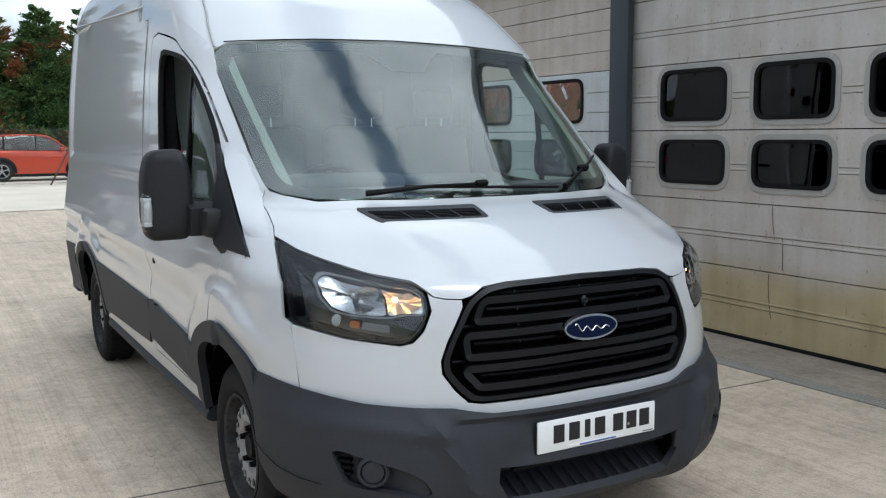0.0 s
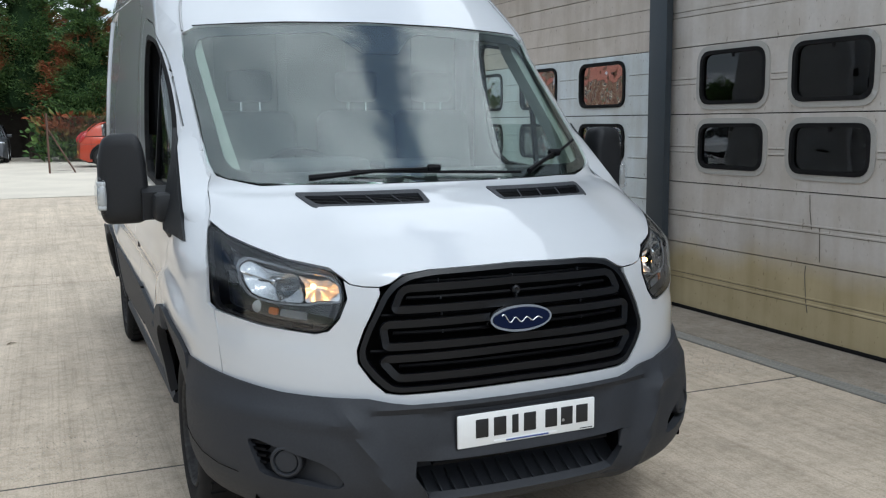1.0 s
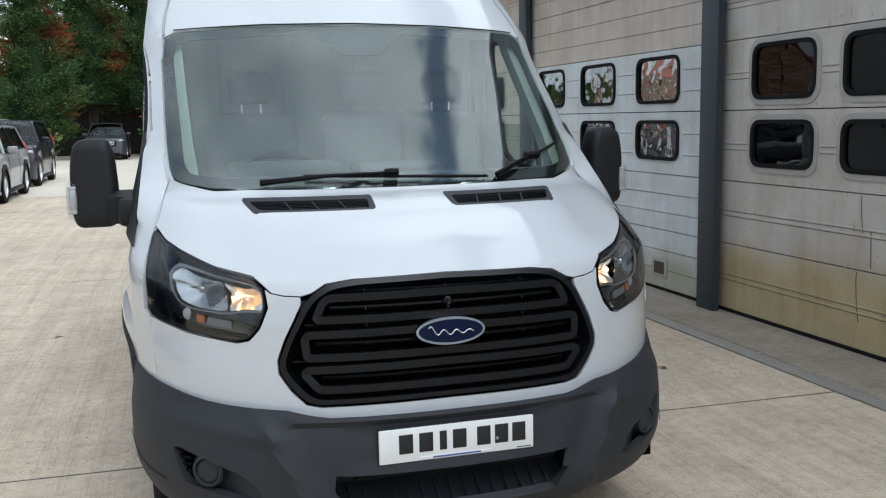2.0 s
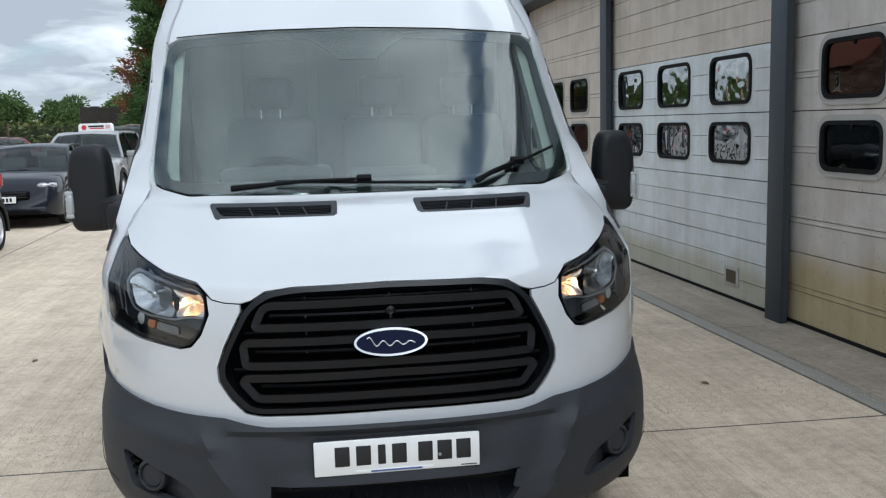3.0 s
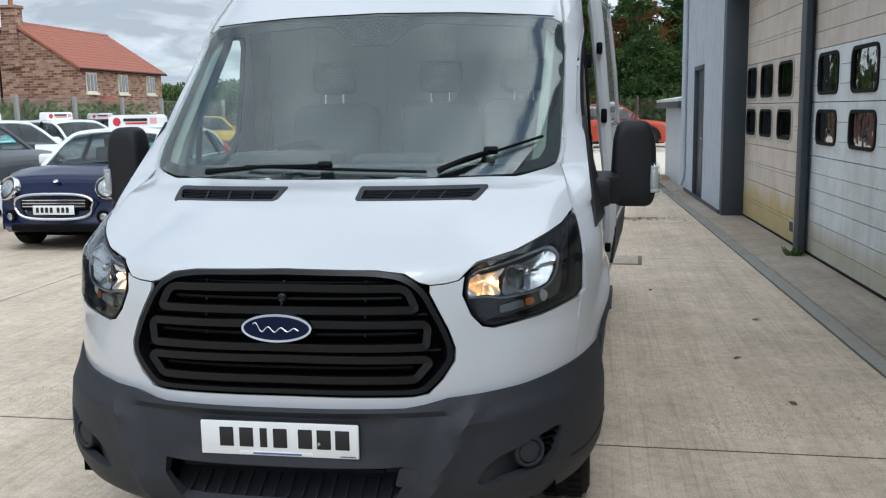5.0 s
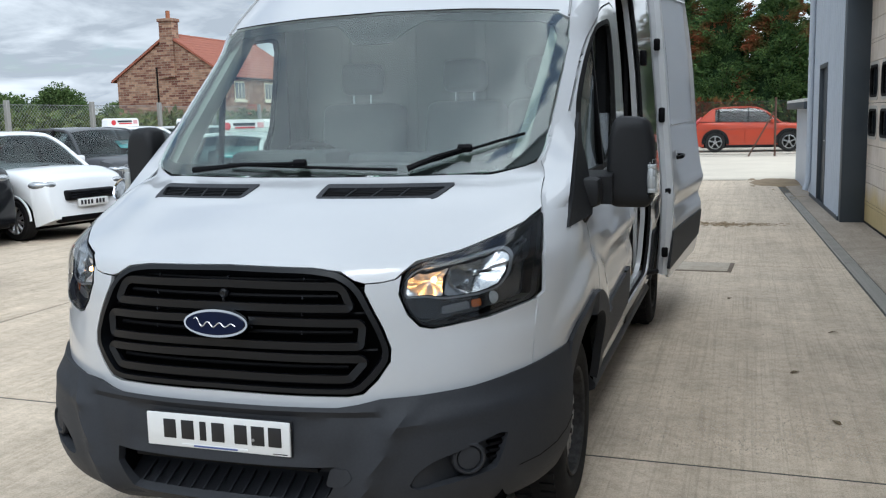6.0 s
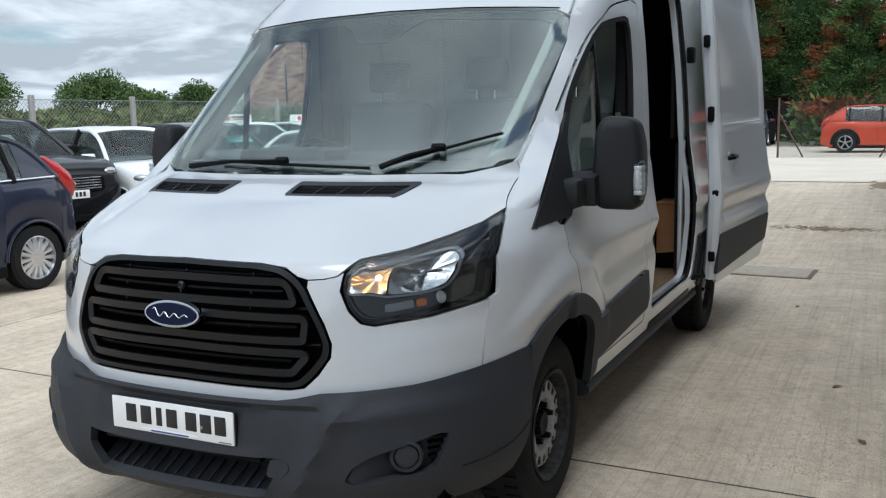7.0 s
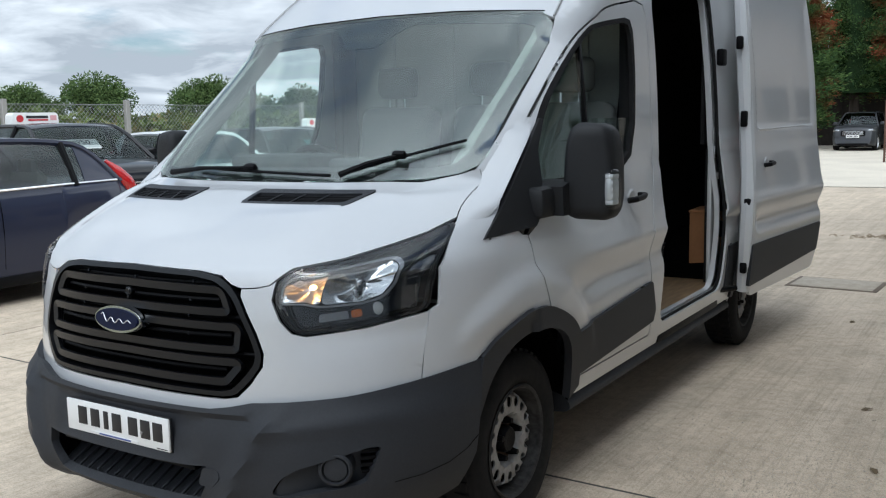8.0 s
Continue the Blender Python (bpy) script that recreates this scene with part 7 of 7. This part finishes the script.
def conifer(x, y, h, w, seed, n=46000, bare=.16, label="tall green conifer with rust-brown dead patches"):
    rng = random.Random(seed)
    t = thing("conifer", label, "tree", pose(x, y, -.1), "conifer row")
    part("trunk", tube([(0, 0, 0), (.05, .03, h * .4), (0, 0, h * .92)], .2, 8, radii=[.26, .18, .03]), BARK, t)
    spots, limbs = [], bmesh.new()
    nl = 120
    for k in range(nl):
        f = (k + .5) / nl
        z = h * (bare + (1 - bare) * f) * rng.uniform(.97, 1.03)
        a = k * 2.4 + rng.random()
        rad = w * ((1 - f) ** .62) * rng.uniform(.72, 1.12) + .15
        if f < .12:
            rad *= .8
        d = Vector((math.cos(a), math.sin(a), 0))
        tip = d * rad + Vector((0, 0, z + rad * .30))
        base = Vector((0, 0, z - rad * .1))
        mid = base.lerp(tip, .55) + Vector((0, 0, -.06 * rad))
        tube([base, mid, tip], .03, 4, bm=limbs, radii=[.05, .03, .008])
        m = int(n / nl * (rad / w + .25))
        for i in range(m):
            u = rng.random() ** .55
            c = (base.lerp(mid, u * 2) if u < .5 else mid.lerp(tip, u * 2 - 1))
            s = rad * .19 * (1.2 - u * .6)
            off = Vector((rng.gauss(0, s), rng.gauss(0, s), rng.gauss(0, s * .42)))
            spots.append((c + off, (d + off * .8).normalized()))
    part("branchwork", limbs, BARK, t)
    # solid dark core added to stand in for shade between the branches
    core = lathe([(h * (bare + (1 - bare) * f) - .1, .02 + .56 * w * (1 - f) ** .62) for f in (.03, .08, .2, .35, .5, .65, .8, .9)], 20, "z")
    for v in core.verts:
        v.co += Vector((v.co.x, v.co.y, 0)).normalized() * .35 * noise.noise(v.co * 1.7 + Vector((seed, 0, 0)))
    part("inner_growth", core, CROWN_SHADE, t)
    leaves(rng, spots, .18, -.25, "crown", CONIFER, t, .55)
    return t


for k, (x, y, h, w) in enumerate(((-6.9, 43.4, 9.4, 2.2), (-4.6, 45.8, 10.4, 2.5), (-1.9, 46.0, 10.0, 2.7), (.6, 43.2, 7.6, 2.4), (3.0, 42.6, 7.3, 2.3), (5.3, 43.2, 7.6, 2.4), (7.6, 43.0, 8.0, 2.5), (10.0, 43.0, 8.4, 2.6))):
    conifer(x, y, h, w, 20 + k, bare=.24 if k in (1, 2) else .03 if k > 2 else .10)


def broadleaf(x, y, h, w, seed, n=9600):
    rng = random.Random(seed)
    t = thing("broadleaf_tree", "distant round-crowned green tree beyond the yard", "tree", pose(x, y, -.1), "far trees")
    part("trunk", tube([(0, 0, 0), (.1, 0, h * .3), (0, .1, h * .6)], .3, 7, radii=[.32, .25, .12]), BARK, t)
    limbs, spots = bmesh.new(), []
    for k in range(16):
        a, el = k * 2.4, rng.uniform(.15, 1.3)
        d = Vector((math.cos(a) * math.cos(el), math.sin(a) * math.cos(el), math.sin(el)))
        c = Vector((d.x * w * .62, d.y * w * .62, h * .52 + d.z * h * .36)) * rng.uniform(.85, 1.08)
        tube([(0, 0, h * .3), (c * .5) + Vector((0, 0, h * .12)), c], .08, 4, bm=limbs, radii=[.12, .07, .02])
        r = w * rng.uniform(.28, .44)
        for i in range(n // 16):
            v = Vector((rng.gauss(0, 1), rng.gauss(0, 1), rng.gauss(0, 1))).normalized() * r * rng.random() ** .4
            v.z *= .8
            spots.append((c + v, v.normalized()))
    part("branchwork", limbs, BARK, t)
    leaves(rng, spots, .30, .1, "crown", BROAD, t)


CAM0 = Vector((1.0, -2.5))
for k, (x, y, top, w) in enumerate(((-26.5, 73, 4.9, 3.0), (-23.4, 73.8, 5.0, 2.8), (-18.9, 75, 4.4, 2.6), (-29.5, 71, 4.4, 3.0), (-33, 70, 4.1, 3.0), (-36.5, 68, 4.2, 3.2), (-41, 66, 3.6, 3), (-50.2, 58.4, 5.0, 2.6), (-46, 62, 3.4, 3),
                                 (-56, 52.6, 6.0, 3.4), (-53.4, 55.2, 4.6, 3.0), (-61.3, 46.1, 6.1, 3.5), (-64.5, 42.0, 5.2, 3.2), (-67, 38, 4.6, 3.4), (-14.5, 76, 4.2, 3))):
    s = 1.35
    p = CAM0 + (Vector((x, y)) - CAM0) * s
    broadleaf(p.x, p.y, 1.57 + (top - 1.57) * s * .86 + .3, w * s, 50 + k)

# hedges: unclipped growth along the far boundary
def hedge(name, pts, h, w, n, seed, material, size, label):
    rng = random.Random(seed)
    spots = []
    segs = [(Vector(a), Vector(b)) for a, b in zip(pts, pts[1:])]
    tot = sum((b - a).length for a, b in segs)
    for a, b in segs:
        for i in range(int(n * (b - a).length / tot)):
            p = a.lerp(b, rng.random())
            hh = h * (.72 + .38 * noise.noise(Vector((p.x * .25, p.y * .25, seed))) + .12 * noise.noise(Vector((p.x * 1.3, p.y * 1.3, 2))))
            z = hh * rng.random() ** .7
            o = Vector((rng.gauss(0, w), rng.gauss(0, w), 0))
            spots.append((Vector((p.x, p.y, z)) + o, Vector((o.x, o.y, .6)).normalized()))
    holder = leaves(rng, spots, size, 0, name, material, None)
    return tagged(holder, label, "hedge", kind="stuff")


hedge("far_hedge", [(-92, 30), (-78, 62), (-60, 82), (-34, 98), (4, 104)], 3.4, .9, 20000, 4, OLIVE, .70, "long uneven far hedge of mixed green growth")
hedge("rough_growth", [(-19, 2), (-19.5, 22), (-21, 38)], 2.5, .8, 19000, 6, OLIVE, .28, "tall rough grass and weeds behind the fence")
hedge("low_conifer_growth", [(-1.2, 41.4), (12, 41.0)], 2.6, .5, 9000, 9, CONIFER, .34, "dense low conifer growth behind the fence")
hedge("dead_shrub", [(-9.6, 40.0), (-6.6, 41.5)], 1.9, .45, 1400, 12, OLIVE, .25, "sparse dry shrub at the foot of a conifer")
# dark boards added behind the conifers stand in for the dense shade under them
SHADE = mat("shade_board_colour", (.022, .018, .015), .95, color2=(.04, .032, .026), scale=4, amount=.8)
bf = thing("shade_boards", "dark boards added as the shade beneath the conifers", "fence", pose(0, 0, 0))
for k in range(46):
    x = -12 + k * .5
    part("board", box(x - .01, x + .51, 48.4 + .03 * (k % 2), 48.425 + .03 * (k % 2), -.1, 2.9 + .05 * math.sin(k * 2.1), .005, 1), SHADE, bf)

# chain link fences
WIRE = mat("galvanised_wire", (.26, .27, .27), .55, .5, amount=.5)
DARKWIRE = mat("black_wire", (.03, .032, .03), .7, amount=.5)
CONC = mat("concrete_post", (.27, .265, .25), .9, color2=(.26, .25, .23), amount=.7, bump=.4)
RUSTY_POST = mat("rusty_post", (.11, .055, .035), .8, color2=(.05, .03, .025), scale=10, amount=.8)


def chain_fence(name, label, a, b, h, gap, post_mat, wire_mat, spacing, wire, round_post=False):
    a, b = Vector((*a, 0)), Vector((*b, 0))
    f = thing(name, label, "fence")
    L = (b - a).length
    d = (b - a) / L
    n = max(1, round(L / spacing))
    for k in range(n + 1):
        p = a + d * (L * k / n)
        if round_post:
            part("post", tube([p + Vector((0, 0, -.1)), p + Vector((0, 0, h + .12))], .035, 8), post_mat, f)
        else:
            part("post", box(p.x - .055, p.x + .055, p.y - .055, p.y + .055, -.1, h + .1, .01, 1), post_mat, f)
    for z in (.08, h * .5, h):
        part("line_wire", tube([a + Vector((0, 0, z)), b + Vector((0, 0, z))], wire * .8, 4), wire_mat, f)
    verts, faces = [], []
    side = Vector((-d.y, d.x, 0)) * wire * .5
    up = Vector((0, 0, 1))

    def strand(p, q):
        k = len(verts)
        t = (q - p).normalized()
        s = t.cross(Vector((-d.y, d.x, 0))).normalized() * wire * .5
        for c in (p, q):
            verts.extend([tuple(c + s), tuple(c + side), tuple(c - s)])
        faces.extend([(k, k + 1, k + 4, k + 3), (k + 1, k + 2, k + 5, k + 4), (k + 2, k, k + 3, k + 5)])
    for k in range(int((L + h) / gap)):
        u = k * gap
        lo, hi = max(0, u - h), min(L, u)
        strand(a + d * lo + up * (u - lo if u - lo < h else h), a + d * hi + up * (u - hi))
        u2 = L - u
        lo2, hi2 = max(0, u2), min(L, u2 + h)
        strand(a + d * lo2 + up * (lo2 - u2), a + d * hi2 + up * (hi2 - u2))
    me = bpy.data.meshes.new("mesh")
    me.from_pydata(verts, [], faces)
    me.materials.append(wire_mat)
    ob = new("mesh", me)
    ob.parent = f
    tagged(ob, kind="stuff")
    return f


chain_fence("chain_link_fence", "galvanised chain-link fence with concrete posts", (-14.6, -6), (-14.9, 36), 2.10, .105, CONC, WIRE, 3.0, .008)
fence = chain_fence("mesh_fence", "dark chain-link fence with rusty posts", (-1.35, 30.6), (10.5, 30.9), 1.85, .09, RUSTY_POST, DARKWIRE, 3.9, .007, True)
part("brace", tube([(-1.35, 30.6, 1.5), (-.55, 30.6, 0)], .03, 6), RUSTY_POST, fence)
part("brace", tube([(2.55, 30.7, 1.5), (1.75, 30.7, 0)], .03, 6), RUSTY_POST, fence)
chain_fence("mesh_fence", "dark chain-link fence with rusty posts", (-7.4, 31.0), (-13.5, 31.2), 1.85, .09, RUSTY_POST, DARKWIRE, 3.0, .007, True)
sh = thing("garden_shed", "small dark red-brown timber shed with pitched roof", "shed", pose(-7.4, 37.4, 0))
part("walls", box(-1.2, 1.2, -1, 1, 0, 1.50), mat("shed_boards", (.10, .045, .035), .85, amount=.6), sh)
part("roof", loft([[(x, y, z) for x, z in ((-1.4, 1.42), (0, 1.80), (1.4, 1.42), (1.4, 1.49), (0, 1.88), (-1.4, 1.49))] for y in (-1.2, 1.2)]), mat("shed_felt", (.16, .12, .10), .9, amount=.5), sh)

# brick house
BRICKM = bpy.data.materials.new("mixed_brick")
BRICKM.use_nodes = True
bn_, bl_ = BRICKM.node_tree.nodes, BRICKM.node_tree.links
bt_ = bn_.new("ShaderNodeTexBrick")
bt_.inputs["Scale"].default_value = 1.0
bt_.inputs["Brick Width"].default_value, bt_.inputs["Row Height"].default_value, bt_.inputs["Mortar Size"].default_value = .46, .15, .014
bt_.inputs["Color1"].default_value, bt_.inputs["Color2"].default_value, bt_.inputs["Mortar"].default_value = (.18, .060, .040, 1), (.54, .33, .22, 1), (.38, .30, .235, 1)
bt_.inputs["Bias"].default_value = -.1
bc_, bs_, bx_, ba_ = bn_.new("ShaderNodeTexCoord"), bn_.new("ShaderNodeSeparateXYZ"), bn_.new("ShaderNodeCombineXYZ"), bn_.new("ShaderNodeMath")
bl_.new(bc_.outputs["Object"], bs_.inputs["Vector"])
bl_.new(bs_.outputs["X"], ba_.inputs[0])
bl_.new(bs_.outputs["Y"], ba_.inputs[1])
bl_.new(ba_.outputs["Value"], bx_.inputs["X"])
bl_.new(bs_.outputs["Z"], bx_.inputs["Y"])
bl_.new(bx_.outputs["Vector"], bt_.inputs["Vector"])
bnz_, bmx_ = bn_.new("ShaderNodeTexNoise"), bn_.new("ShaderNodeMix")
bnz_.inputs["Scale"].default_value = 6
bmx_.data_type, bmx_.blend_type = "RGBA", "MULTIPLY"
bmx_.inputs["Factor"].default_value = .6
bl_.new(bc_.outputs["Object"], bnz_.inputs["Vector"])
bl_.new(bt_.outputs["Color"], bmx_.inputs["A"])
bl_.new(bnz_.outputs["Fac"], bmx_.inputs["B"])
bl_.new(bmx_.outputs["Result"], bn_["Principled BSDF"].inputs["Base Color"])
bn_["Principled BSDF"].inputs["Roughness"].default_value = .9
TILE = mat("red_roof_tile", (.30, .10, .062), .85, color2=(.22, .075, .05), scale=3, amount=.7, fine=30)
CREAM = mat("cream_frame", (.66, .62, .50), .6, amount=.2)
house = thing("brick_house", "two-storey red brick house with red tiled roof and chimney", "house", pose(-33.4, 54.6, 0))
gx, gy, ez, rz_ = 4.0, 5.6, 4.55, 7.15
part("wall", loft([[(x, y, z) for x, z in ((-gx, -.2), (gx, -.2), (gx, ez), (0, rz_ - .12), (-gx, ez))] for y in (-gy, gy)]), BRICKM, house, "mottled red and buff brick wall", smooth=False)
for s in (1, -1):
    b = loft([[(s * (gx + .35), y, ez - .22), (0, y, rz_), (0, y, rz_ + .12), (s * (gx + .35), y, ez - .10)] for y in (-gy - .12, gy + .12)])
    rf = part("roof", b, TILE, house, "red tiled roof slope", smooth=False)
    for k in range(14):
        f = (k + .5) / 14
        x, z = (gx + .35) * (1 - f), ez - .10 + (rz_ + .22 - ez) * f
        part("tile_course", moved(box(-.17, .17, -gy - .13, gy + .13, -.01, .02), Matrix.Translation((s * x, 0, z + .015)) @ Matrix.Rotation(s * math.atan2(rz_ - ez + .2, gx + .35), 4, "Y")), TILE, rf)
    part("gutter", tube([(s * (gx + .38), -gy - .1, ez - .16), (s * (gx + .38), gy + .1, ez - .16)], .06, 6), BLACK, house)
part("ridge", tube([(0, -gy - .12, rz_ + .10), (0, gy + .12, rz_ + .10)], .12, 6), TILE, house)
ch = part("chimney", box(-.48, .48, -gy - .16, -gy + .55, ez, 8.15), BRICKM, house, smooth=False)
part("chimney_cap", box(-.56, .56, -gy - .24, -gy + .63, 8.02, 8.22, .02), BRICKM, ch, smooth=False)
part("chimney_pot", tube([(0, -gy + .2, 8.2), (0, -gy + .2, 8.72)], .14, 10), mat("clay_pot", (.32, .12, .06), .8), ch)
part("drainpipe", tube([(-.9, -gy - .06, 0), (-.9, -gy - .06, 5.2)], .05, 6), BLACK, house)
for y in (-3.9, 0.0, 3.9):
    for z in (3.0,):
        wd = part("window", box(gx - .02, gx + .05, y - .62, y + .62, z, z + 1.25, .01), CREAM, house, "cream casement window")
        for k in (-.40, 0, .40):
            pn = part("pane", box(gx + .045, gx + .06, y + k - .16, y + k + .16, z + .12, z + 1.13), GLOSSBLACK, wd)
        part("sill", box(gx, gx + .14, y - .72, y + .72, z - .12, z, .01), CREAM, wd)
    wd = part("window", box(gx - .02, gx + .05, y - .62, y + .62, .6, 1.8, .01), CREAM, house, "cream casement window")
    for k in (-.40, 0, .40):
        part("pane", box(gx + .045, gx + .06, y + k - .16, y + k + .16, .72, 1.68), GLOSSBLACK, wd)
part("porch", loft([[(x, y, z) for y, z in ((-3.6, 2.1), (-2.2, 2.1), (-2.9, 2.75))] for x in (gx, gx + .9)]), TILE, house, smooth=False)
